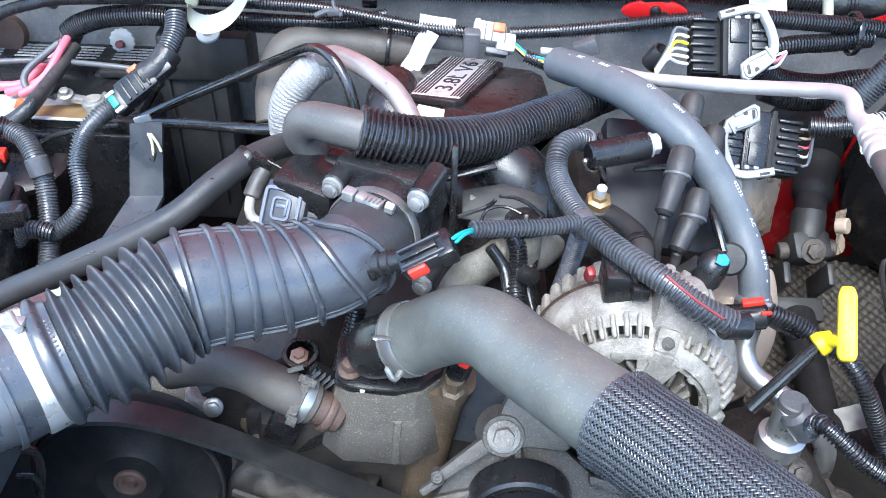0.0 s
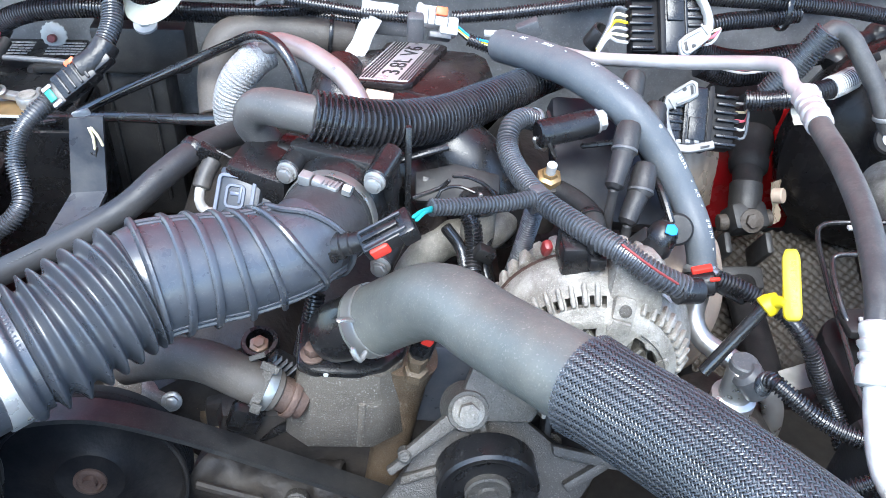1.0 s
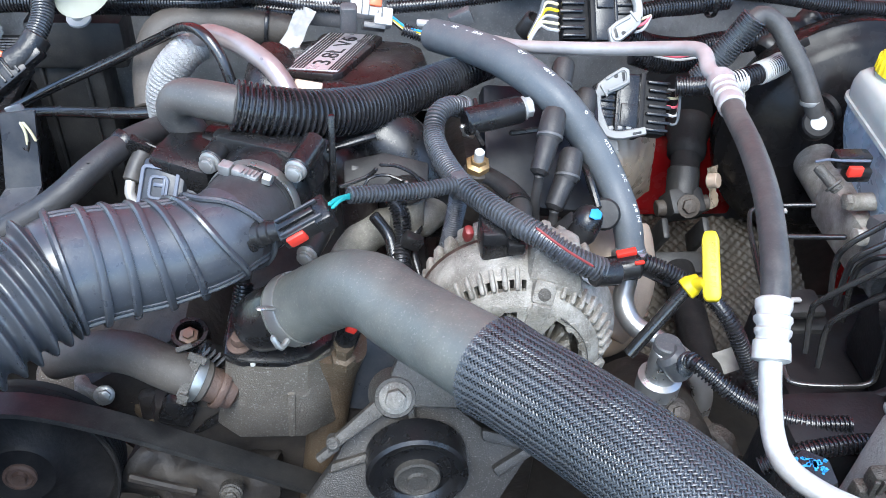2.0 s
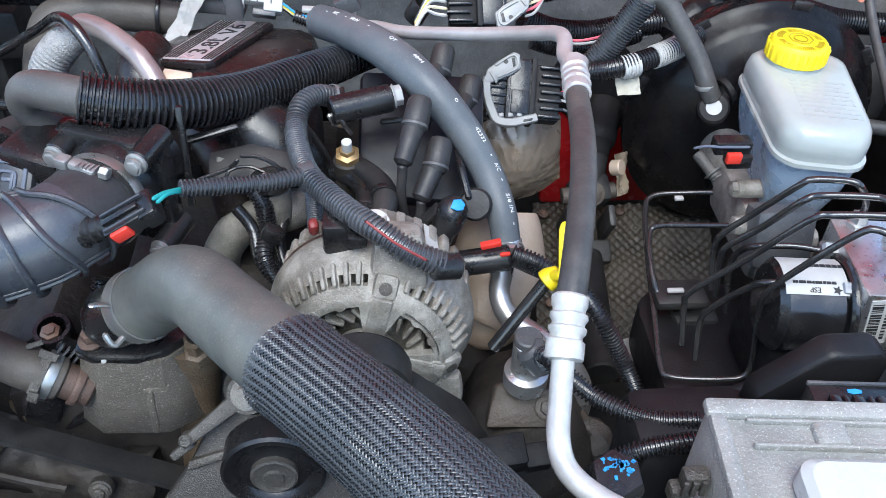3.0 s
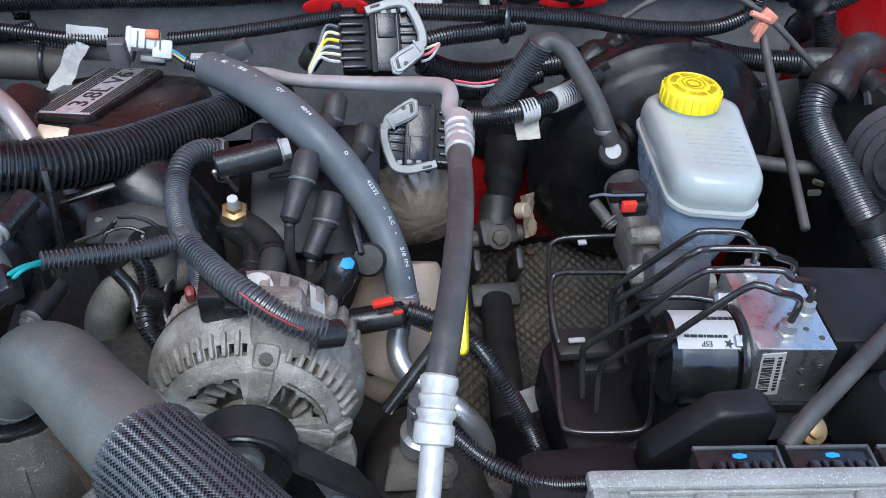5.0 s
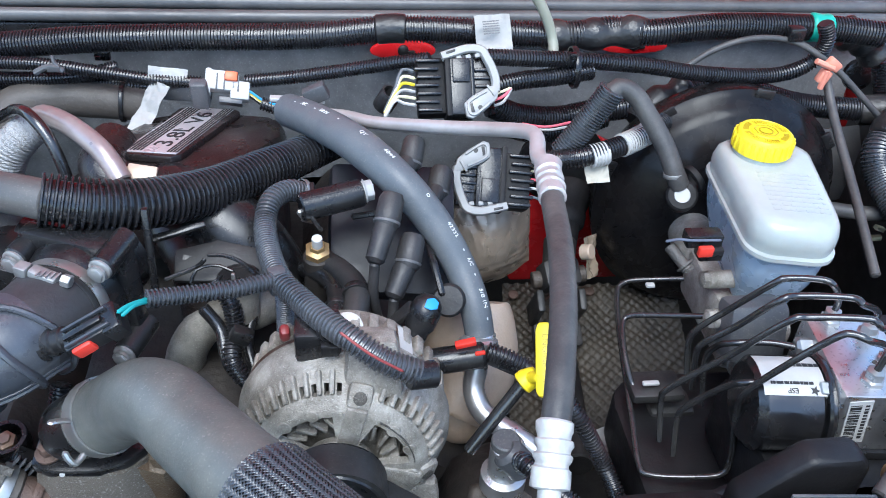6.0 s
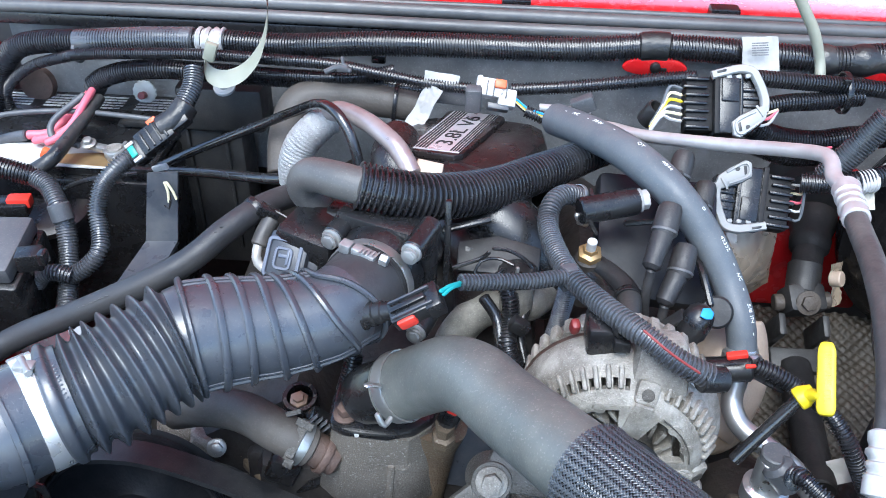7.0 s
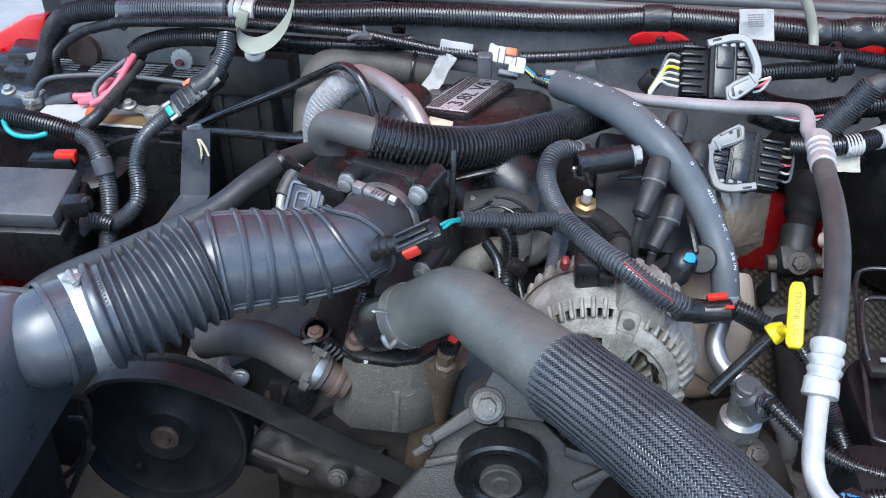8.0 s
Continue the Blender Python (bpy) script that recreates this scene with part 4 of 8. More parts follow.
band = part("band_clamp", bead(p, t, 0.0374, 0.0016, 0.014, 44), BAND, duct, "wide bright steel band clamp")
part("screw", join(box(p + n * 0.041, (0.013, 0.008, 0.004), bev=0.0015), rod(p + n * 0.041 - b * 0.008, p + n * 0.041 + b * 0.008, 0.0026, 10)), BOLT, band)
for f, lift in ((0.955, 0.0014),):
    p, t, n, b = on_line(dfr, f * dtot, dtot)
    part("rim", bead(p, t, duct_radius(f) - 0.0006, lift, 0.005, 44), BLACK_MATT, duct)
p, t, n, b = on_line(dfr, 0.985 * dtot, dtot)
band = part("band_clamp", bead(p, t, 0.0342, 0.0012, 0.010, 44), STEEL, duct, "narrow steel worm-drive clamp")
part("screw", join(box((-0.020, 0.488, 1.0765), (0.020, 0.010, 0.007), rot=(0, 12, -22), bev=0.0025), rod((-0.008, 0.484, 1.076), (-0.002, 0.482, 1.075), 0.0045, 6), box((-0.034, 0.493, 1.078), (0.009, 0.009, 0.008), rot=(0, 5, -22), bev=0.001), *[box((-0.016 + 0.003 * k, 0.4845, 1.0802 - 0.0007 * k), (0.0009, 0.006, 0.001), rot=(0, 12, -22), bev=0) for k in range(-2, 3)]), BOLT, band)

# air temperature sensor on the duct
ats = thing("air_sensor", (0.012, 0.432, 1.07), "black air sensor plug with an orange lock and teal wires", "sensor")
am = basis((0.020, 0.432, 1.076), (-0.35, -0.35, 0.85), (0.9, 0.25, 0.3))
part("grommet", lathe((-0.006, 0.446, 1.058), (0.85, -0.15, 0.35), [(-0.016, 0.0125), (-0.008, 0.0118), (-0.007, 0.0098), (-0.001, 0.0095), (0.0, 0.0082), (0.005, 0.0080), (0.006, 0.007), (0.016, 0.007)], 24), BLACK, ats)
plug = part("plug", join(moved(box((0, 0, 0), (0.030, 0.017, 0.014), bev=0.002), am), moved(box((0.016, 0.0, -0.001), (0.012, 0.02, 0.016), bev=0.002), am), moved(box((0.0, 0.0, 0.008), (0.026, 0.004, 0.004), bev=0.001), am)), BLACK, ats)
part("lock", moved(box((-0.005, -0.009, 0.001), (0.013, 0.004, 0.010), bev=0.0015), am), RED_PLASTIC, plug, "orange-red lock")
for dy in (-0.006, 0.006):
    part("plug_rail", moved(box((0.002, dy, 0.008), (0.030, 0.0018, 0.003), bev=0.0006), am), BLUE_GREY, plug)
part("wire", tube([(0.038, 0.432, 1.092), (0.044, 0.440, 1.091), (0.052, 0.452, 1.085)], 0.0014, 8, 0.003), TEAL, ats)
part("wire", tube([(0.040, 0.432, 1.089), (0.046, 0.440, 1.090), (0.052, 0.452, 1.083)], 0.0014, 8, 0.003), TEAL, ats)
part("loom", loom([(0.051, 0.452, 1.085), (0.076, 0.463, 1.078), (0.103, 0.474, 1.072), (0.127, 0.486, 1.068)], 0.0062, 0.0042), LOOM_GREY, ats)

# throttle body
tb = thing("throttle_body", (-0.018, 0.53, 1.0), "dark throttle body with pale bolt heads and a blue-grey plug", "throttle body")
nax = V((0.37, 0.93, 0.0))
part("bore", lathe((-0.020, 0.500, 1.039), nax, [(0, 0.0335), (0.012, 0.036), (0.02, 0.038), (0.03, 0.034), (0.06, 0.034)], 40), BLACK, tb)
tm = basis((-0.012, 0.520, 1.034), nax, (1, -0.4, 0))
part("flange", prism([(-0.042, 0.042), (-0.042, -0.044), (0.042, -0.044), (0.042, 0.042), (0.02, 0.046), (-0.02, 0.046)], tm, 0.016, 0.004), BLACK, tb)
for q, lab in (((-0.050, 0.521, 1.064), ""), ((0.014, 0.495, 1.075), ""), ((0.018, 0.489, 1.001), "")):
    q = V(q)
    part("bolt_sleeve", rod(q + V((0.012, 0.032, 0.002)), q, 0.0092, 18), BLACK, tb)
    part("bolt", join(lathe(q, (-0.37, -0.93, 0.05), [(-0.002, 0.0082), (0.002, 0.0080), (0.003, 0.006)], 20), hexhead(q + V((-0.001, -0.004, 0)), (-0.37, -0.93, 0.05), 0.0055, 0.003, 1.1)), BOLT, tb, "bright bolt head")
part("motor", join(box((-0.070, 0.548, 1.035), (0.052, 0.05, 0.05), rot=(0, 8, -20), bev=0.008), rod((-0.06, 0.57, 1.045), (-0.02, 0.555, 1.045), 0.018, 20)), BLACK, tb)
PM = basis((-0.086, 0.530, 1.034), (-0.15, -0.72, 0.68), (0.95, -0.22, 0.0))
px = part("plug", join(moved(box((0, 0, 0), (0.034, 0.040, 0.026), bev=0.004), PM), moved(box((0.016, 0.004, -0.004), (0.02, 0.030, 0.022), bev=0.004), PM)), BLUE_GREY, tb, "blue-grey plug")
for hx, hy, w in ((0.0135, 0.0150, 0.0030), (0.0065, 0.0080, 0.0024)):
    part("window_frame", moved(ribbon(rounded(hx, hy, 0.003, 3), w, Matrix(), 0.002, True), PM @ pose(-0.002, -0.002, 0.0125)), PLUG_BLUE, px, "pale window frame")
part("latch", join(moved(box((-0.002, 0.0, 0.0135), (0.008, 0.003, 0.002), bev=0.0006), PM), moved(box((0.002, 0.0, 0.0135), (0.0024, 0.014, 0.002), bev=0.0006), PM)), PLUG_BLUE, px)

# breather hose across the engine
br = thing("breather_hose", (-0.06, 0.57, 1.06), "black corrugated breather hose with a smooth grey rubber elbow", "hose")
ELB = [(-0.068, 0.576, 1.022), (-0.069, 0.576, 1.048), (-0.082, 0.573, 1.072), (-0.074, 0.567, 1.090), (-0.050, 0.556, 1.094), (-0.026, 0.548, 1.0935)]
part("elbow", tube(ELB, lambda f: 0.0112 + 0.0034 * min(1, f * 1.3), 24, 0.004), ELBOW, br, "smooth grey rubber elbow")
part("stub", join(rod(ELB[0], V(ELB[0]) + V((0, 0.004, -0.05)), 0.0125, 20), bead(V(ELB[0]) + V((0, 0.001, -0.012)), (0, 0, 1), 0.0125, 0.003, 0.006), bead(V(ELB[0]) + V((0, 0.002, -0.03)), (0, 0, 1), 0.0125, 0.003, 0.006)), BLACK, br)
part("corrugated_hose", loom([(-0.034, 0.5505, 1.094), (0.001, 0.557, 1.083), (0.035, 0.574, 1.072), (0.072, 0.609, 1.058), (0.107, 0.648, 1.049), (0.140, 0.686, 1.040), (0.168, 0.714, 1.037), (0.193, 0.740, 1.030)], lambda f: 0.0192 - 0.0030 * max(0, (f - 0.3) / 0.7), 0.0066, 0.0032, 28), LOOM, br)

# plenum with badge
pl = thing("intake_plenum", (0.05, 0.72, 0.95), "dark textured plastic intake plenum with a silver badge", "intake manifold")
b_tl, b_tr, b_br, b_bl = V((0.020, 0.797, 1.024)), V((0.070, 0.783, 1.033)), V((0.048, 0.655, 1.057)), V((0.0, 0.668, 1.057))
bx = ((b_tr - b_tl) + (b_br - b_bl)).normalized()
by = ((b_tl - b_bl) + (b_tr - b_br)).normalized()
bn = bx.cross(by).normalized()
bc = (b_tl + b_tr + b_br + b_bl) / 4
by = bn.cross(bx)
bm_ = Matrix((bx, by, bn)).transposed().to_4x4()
bm_.translation = bc
hump = [(-0.050, -0.075), (0.045, -0.085), (0.075, -0.05), (0.085, 0.03), (0.07, 0.08), (-0.02, 0.09), (-0.07, 0.05)]
part("cover", prism(hump, bm_ @ pose(0, 0, -0.062), 0.058, 0.016), PLENUM, pl)
part("shoulder", join(tube([(-0.018, 0.700, 1.048), (-0.020, 0.660, 1.049), (-0.005, 0.650, 1.038), (0.035, 0.660, 1.026), (0.071, 0.680, 1.012)], 0.020, 18), box((0.02, 0.73, 0.980), (0.15, 0.18, 0.05), bev=0.02)), PLENUM, pl)
hw, hh = 0.0275, 0.0675
badge = part("badge", prism([(-hw + 0.004, -hh), (hw - 0.006, -hh - 0.002), (hw, -hh + 0.006), (hw + 0.004, hh - 0.006), (hw - 0.003, hh), (-hw + 0.002, hh), (-hw - 0.003, hh - 0.006), (-hw, -hh + 0.006)], bm_ @ pose(0, 0, -0.005), 0.007, 0.0015), PLENUM, pl, "raised badge frame")
plate = part("badge_plate", moved(box((0, 0, 0.0022), (2 * hw - 0.007, 2 * hh - 0.008, 0.0016), bev=0.0005), bm_), BADGE, badge, "brushed silver badge reading 3.8L V6")

# badge lettering and stripes
part("lettering", lettering("3.8L V6", 0.0225, bm_ @ pose(0.004, 0.0, 0.0032, 0, 0, 90) @ Matrix.Diagonal((1.42, 1.0, 1, 1))), INK, plate)
for i in range(5):
    part("stripe", moved(box((-0.0205 + i * 0.0030, 0, 0.0032), (0.0016, 2 * hh - 0.012, 0.0005), bev=0), bm_), INK, plate)
for i in range(4):
    part("stripe", moved(box((0.0155 + i * 0.0026, 0, 0.0032), (0.0014, 2 * hh - 0.012, 0.0005), bev=0), bm_), INK, plate)

# manifold runners and valley
man = thing("intake_runner", (0.10, 0.57, 0.98), "smooth black intake runner curving down to the cylinder head", "intake manifold")
part("runner", tube([(0.010, 0.665, 1.020), (0.040, 0.640, 1.026), (0.070, 0.618, 1.024), (0.098, 0.602, 1.008), (0.118, 0.594, 0.975), (0.126, 0.594, 0.935)], lambda f: 0.034 * max(0.15, 1 - (2 * f - 1) ** 6) ** 0.5 - 0.004 * f, 36, 0.003), BLACK, man)
part("runner", tube([(0.031, 0.620, 1.014), (0.042, 0.600, 1.011), (0.053, 0.578, 1.012), (0.058, 0.570, 0.985), (0.060, 0.570, 0.94)], 0.016, 20), PLENUM, man)
part("recess_floor", prism([(-0.034, -0.012), (0.034, -0.014), (0.036, 0.012), (0.0, 0.022), (-0.034, 0.014)], basis((0.079, 0.565, 1.015), (0, -0.5, 0.86), (1, 0, 0)), 0.006, 0.002), BLACK_MATT, man)
part("edge_rail", tube([(0.073, 0.550, 1.040), (0.087, 0.550, 1.039), (0.101, 0.545, 1.034), (0.109, 0.540, 1.025)], 0.0016, 8), BLACK, man)
part("edge_rail", tube([(0.041, 0.540, 1.025), (0.053, 0.545, 1.027), (0.065, 0.550, 1.029), (0.072, 0.550, 1.037)], 0.0018, 8), BLACK, man)
part("edge_rail", tube([(0.060, 0.540, 1.020), (0.065, 0.545, 1.030), (0.079, 0.550, 1.030), (0.093, 0.545, 1.027)], 0.0014, 8), BLACK, man)
part("post", box((0.038, 0.530, 1.054), (0.005, 0.006, 0.08), rot=(-12, 0, 0), bev=0.0015), BLACK, man)
part("gusset", prism([(-0.02, 0), (0.02, 0.012), (0.018, 0.016), (-0.02, 0.006)], basis((0.052, 0.565, 1.040), (0, -0.6, 0.8), (1, 0, 0)), 0.006, 0.001), BLACK, man)

exm = thing("exhaust_crossover", (0.10, 0.55, 0.95), "stained pale cast pipe bolted under the intake runner", "exhaust pipe")
part("pipe", tube([(0.040, 0.556, 0.910), (0.047, 0.552, 0.940), (0.060, 0.553, 0.962), (0.074, 0.555, 0.972), (0.090, 0.550, 0.979), (0.106, 0.553, 0.982), (0.118, 0.575, 0.975)], lambda f: 0.0175 - 0.002 * math.sin(f * 3.14), 24), CAST_PALE, exm)
part("boss", rod((0.096, 0.540, 0.985), (0.096, 0.545, 1.013), 0.014, 18), CAST_PALE, exm)
part("cap", rod((0.096, 0.542, 1.014), (0.095, 0.545, 1.027), 0.016, 20), BLACK, exm, "black cap")
part("pin", box((0.094, 0.528, 1.032), (0.003, 0.003, 0.016), bev=0.001), STEEL, exm)

# alternator
alt = thing("alternator", (0.168, 0.45, 0.9), "weathered cast aluminium alternator with vent slots and a black grooved pulley", "alternator")
AC = V((0.168, 0.402, 0.972))
fwd = V((-0.10, -1, 0.03)).normalized()
am0 = basis(AC, fwd, (1, 0, 0))
R = 0.070


def arc_plate(r0, r1, a0, a1, depth, m, n=10, bev=0.0015):
    out = [(r1 * math.cos(a0 + (a1 - a0) * i / n), r1 * math.sin(a0 + (a1 - a0) * i / n)) for i in range(n + 1)]
    out += [(r0 * math.cos(a1 + (a0 - a1) * i / n), r0 * math.sin(a1 + (a0 - a1) * i / n)) for i in range(n + 1)]
    return prism(out, m, depth, bev)


part("rear_body", lathe(AC, fwd, [(-0.098, 0.045), (-0.095, 0.058), (-0.085, R - 0.008), (-0.066, R - 0.002), (-0.058, R), (-0.057, R - 0.006), (-0.034, R - 0.006), (-0.033, R + 0.001), (-0.032, R - 0.004), (-0.034, R - 0.01), (-0.034, 0.01)], 56), CAST, alt)
part("stator", bead(AC + V((0, 0.0525, 0)), fwd, R - 0.006, 0.004, 0.012, 56), RUSTY, alt, "rusty laminated stator")
def slotted(stations, back, m, n, hole):
    """A turned shell with real openings: hole(ring, degrees) tells which cells are left out."""
    vs = []
    for lay in (0, 1):
        for h, r in stations:
            for j in range(n):
                a = 2 * math.pi * j / n
                rr = r - 0.0022 * lay
                vs.append(m @ V((rr * math.cos(a), rr * math.sin(a), h - back * lay)))
    rows = len(stations)
    k = rows * n
    at = lambda i, j: i * n + j % n
    gone = {(i, j) for i in range(rows - 1) for j in range(n) if hole(i, (j + 0.5) * 360 / n)}
    fs = []
    for i in range(rows - 1):
        for j in range(n):
            if (i, j) in gone:
                continue
            q = (at(i, j), at(i + 1, j), at(i + 1, j + 1), at(i, j + 1))
            fs.append(q)
            fs.append(tuple(c + k for c in reversed(q)))
            for (di, dj), (e0, e1) in (((-1, 0), (3, 0)), ((1, 0), (1, 2)), ((0, -1), (0, 1)), ((0, 1), (2, 3))):
                ni, nj = i + di, (j + dj) % n
                if ni < 0 or ni >= rows - 1 or (ni, nj) in gone:
                    fs.append((q[e1], q[e0], q[e0] + k, q[e1] + k))
    return vs, fs


def quarter(deg):
    return (deg - 32 + 45) % 90 - 45


def opening(i, deg):
    d = quarter(deg)
    if i == 2:
        return abs(d) < 28
    return i == 6 and abs(d) < 33 and (d + 33.5) % 7.5 < 3.7


part("front_housing", slotted([(0.004, 0.014), (0.003, 0.0225), (0.0, 0.0250), (-0.001, 0.0475), (-0.001, 0.0500), (-0.002, 0.0535), (-0.0085, 0.0600), (-0.0150, 0.0650), (-0.0235, 0.0695), (-0.033, 0.0735), (-0.036, 0.0750), (-0.046, 0.0755), (-0.047, 0.074)], 0.006, am0, 240, opening), CAST, alt, "weathered cast front housing", smooth=30)
for i in range(36):
    a = 32 + 90 * (i // 9) - 33.5 + 7.5 * (i % 9) + 5.6
    q = am0 @ pose(0, 0, 0, 0, 0, a) @ pose(0.0655, 0, -0.0150, 0, 56, 0)
    part("vent_rib", moved(box((0, 0, 0), (0.017, 0.0036, 0.0050), bev=0.0017), q), CAST, alt)
for i in range(34):
    q = am0 @ pose(0, 0, 0, 0, 0, i * 360 / 34) @ pose(0.0670, 0, -0.071)
    part("rear_tooth", moved(box((0, 0, 0), (0.010, 0.0072, 0.016), bev=0.0016), q), CAST, alt)
part("face_groove", arc_plate(0.0508, 0.0514, radians(5), radians(58), 0.003, am0 @ pose(0, 0, -0.003), 16, 0), CAST_DIRTY, alt)
for a in (77, 167, 257, 347):
    q = am0 @ pose(0, 0, 0, 0, 0, a)
    boss = part("bolt_boss", moved(box((0.0590, 0, -0.0110), (0.018, 0.017, 0.012), rot=(0, 40, 0), bev=0.004), q), CAST, alt)
    part("spoke", moved(box((0.0395, 0, -0.0008), (0.034, 0.014, 0.004), bev=0.0018), q), CAST, alt)
    part("through_bolt", moved(lathe((0.0615, 0, -0.0060), (0.55, 0, 0.83), [(-0.004, 0.0048), (0.0012, 0.0045), (0.0016, 0.003)], 16), q), CAST_DIRTY, boss)
    part("cast_dimple", moved(lathe((0.0495, 0.004, -0.0015), (0, 0, 1), [(0, 0.0052), (0.0016, 0.0046), (0.0018, 0.003)], 14), q), CAST, alt)
for a in (20, 44, 110, 135):
    part("cast_dimple", moved(lathe((0.0500, 0, -0.0018), (0.1, 0, 1), [(0, 0.0050), (0.0012, 0.0044), (0.0013, 0.003)], 14), am0 @ pose(0, 0, 0, 0, 0, a)), CAST, alt)
fan = part("fan", lathe(AC, fwd, [(-0.026, 0.042), (-0.024, 0.043), (-0.022, 0.02)], 40), CAST, alt, "dull metal fan")
for i in range(22):
    part("blade", moved(box((0.034, 0, -0.014), (0.014, 0.0030, 0.016), rot=(0, 0, 30), bev=0.0008), am0 @ pose(0, 0, 0, 0, 0, i * 360 / 22)), CAST, fan)
gro = []
for i in range(6):
    gro += [(0.010 + i * 0.0036, 0.0275), (0.0118 + i * 0.0036, 0.025)]
pw = part("pulley", lathe(AC, fwd, [(0.004, 0.012), (0.006, 0.031), (0.009, 0.031)] + gro + [(0.032, 0.031), (0.034, 0.030), (0.033, 0.026), (0.026, 0.023), (0.025, 0.012)], 44), BLACK, alt, "black grooved pulley")
part("nut", lathe(AC, fwd, [(0.02, 0.013), (0.031, 0.0125), (0.032, 0.009), (0.030, 0.007), (0.030, 0.001)], 24), STEEL, pw, "bright shaft end")
part("mount_ear", prism([(-0.02, -0.02), (0.022, -0.02), (0.018, 0.022), (-0.014, 0.024)], basis(AC + V((0.022, 0.045, 0.060)), (0, -1, 0.4), (1, 0, 0)), 0.03, 0.006), CAST, alt)
part("mount_ear", prism([(-0.030, 0.020), (0.000, 0.026), (0.024, 0.030), (0.027, 0.010), (0.022, -0.038), (0.012, -0.046), (0.004, -0.040), (-0.008, -0.010)], basis(AC + V((0.045, 0.014, -0.058)), fwd, (1, 0, 0)), 0.012, 0.004), CAST, alt)
for ex, ez in ((0.014, 0.004), (0.013, -0.018)):
    part("ear_pocket", lathe(AC + V((0.045 + ex, -0.0005, -0.058 + ez)), fwd, [(0, 0.0065), (0.0022, 0.0062), (0.0024, 0.0045), (0.0010, 0.0040), (0.0010, 0.001)], 20), CAST, alt)
part("ear_bolt", hexhead(AC + V((0.056, -0.001, -0.092)), fwd, 0.0045, 0.004), STEEL, alt)
part("terminal_block", join(box(AC + V((-0.012, 0.048, 0.078)), (0.03, 0.028, 0.024), bev=0.003), box(AC + V((-0.004, 0.034, 0.082)), (0.012, 0.014, 0.010), bev=0.002)), BLACK, alt)
part("terminal_cover", box(AC + V((-0.034, 0.055, 0.074)), (0.007, 0.009, 0.013), rot=(20, 0, 10), bev=0.003), RED_DARK, alt, "dark red terminal cover")
part("rating_label", moved(box((0, 0, 0), (0.012, 0.05, 0.0006), bev=0), basis(AC + V((0.048, 0.048, 0.0555)), (0.66, 0, 0.75), (0.75, 0, -0.66))), PAPER, alt, "grey printed strip")

ab = thing("alternator_belt", (0.200, 0.376, 0.972), "wide black rubber belt over the alternator pulley", "belt")
arcp = []
for i in range(15):
    a = radians(170 - i * 12.5)
    arcp.append(am0 @ V((0.0315 * math.cos(a), 0.0315 * math.sin(a), 0.021)))
arcp += [V(q) + V((0, 0, 0)) for q in [(0.236, 0.382, 0.928), (0.269, 0.382, 0.859), (0.309, 0.382, 0.777)]]
vs, fs = [], []
for i, p in enumerate(arcp):
    t = (arcp[min(i + 1, len(arcp) - 1)] - arcp[max(i - 1, 0)]).normalized()
    w = V((0, 1, 0)) * 0.0115
    up = w.cross(t).normalized() * 0.0022
    vs += [p - w + up, p + w + up, p + w - up, p - w - up]
for i in range(len(arcp) - 1):
    for c in range(4):
        d = (c + 1) % 4
        fs.append((i * 4 + c, i * 4 + d, i * 4 + 4 + d, i * 4 + 4 + c))
part("band", (vs, fs), BLACK_MATT, ab)
for k in (-2, -1, 0, 1, 2):
    part("rib", tube([q + V((0, 0.0042 * k, 0)) + (AC + V((0, q.y - AC.y, 0)) - q).normalized() * 0.0024 for q in arcp[:15]], 0.0010, 6, 0.006), BLACK_MATT, ab)

# engine loom over the alternator
al = thing("alternator_loom", (0.15, 0.47, 1.06), "grey corrugated wiring loom draped over the alternator", "wiring loom")
ALOOM = [(0.143, 0.606, 1.057), (0.133, 0.600, 1.063), (0.121, 0.585, 1.064), (0.117, 0.565, 1.057), (0.121, 0.530, 1.059), (0.131, 0.490, 1.065), (0.146, 0.465, 1.067), (0.161, 0.442, 1.070), (0.177, 0.425, 1.070), (0.198, 0.413, 1.061), (0.221, 0.410, 1.051)]
part("loom", loom(ALOOM, 0.0088, 0.0048, 0.0014, 18), LOOM_GREY, al)
part("red_trace", tube([(0.170, 0.414, 1.087), (0.189, 0.402, 1.078), (0.209, 0.398, 1.066)], 0.0009, 8), RED_DARK, al, "thin red wire")
part("zip_tie", bead(V(ALOOM[7]) + V((0.004, -0.003, -0.003)), V(ALOOM[8]) - V(ALOOM[6]), 0.0088, 0.0014, 0.005), BLACK, al)
part("end_cap", join(rod(V(ALOOM[-1]) - V((0.008, 0.002, 0)), V(ALOOM[-1]) + V((0.010, 0.003, -0.004)), 0.0090, 18)), BLACK, al)
part("top_clip", join(bead(V(ALOOM[0]) + V((0.001, 0.002, 0)), V(ALOOM[1]) - V(ALOOM[0]), 0.0088, 0.0008, 0.004), tube([(0.141, 0.586, 1.054), (0.1445, 0.586, 1.047), (0.149, 0.586, 1.044), (0.152, 0.586, 1.053), (0.161, 0.586, 1.053)], 0.0024, 8, 0.003), box((0.148, 0.587, 1.044), (0.010, 0.004, 0.006), rot=(20, 20, 0), bev=0.001)), STEEL, al, "bright wire clip")
dl2 = thing("drop_loom", (0.127, 0.500, 1.021), "grey corrugated loom dropping behind the alternator", "wiring loom")
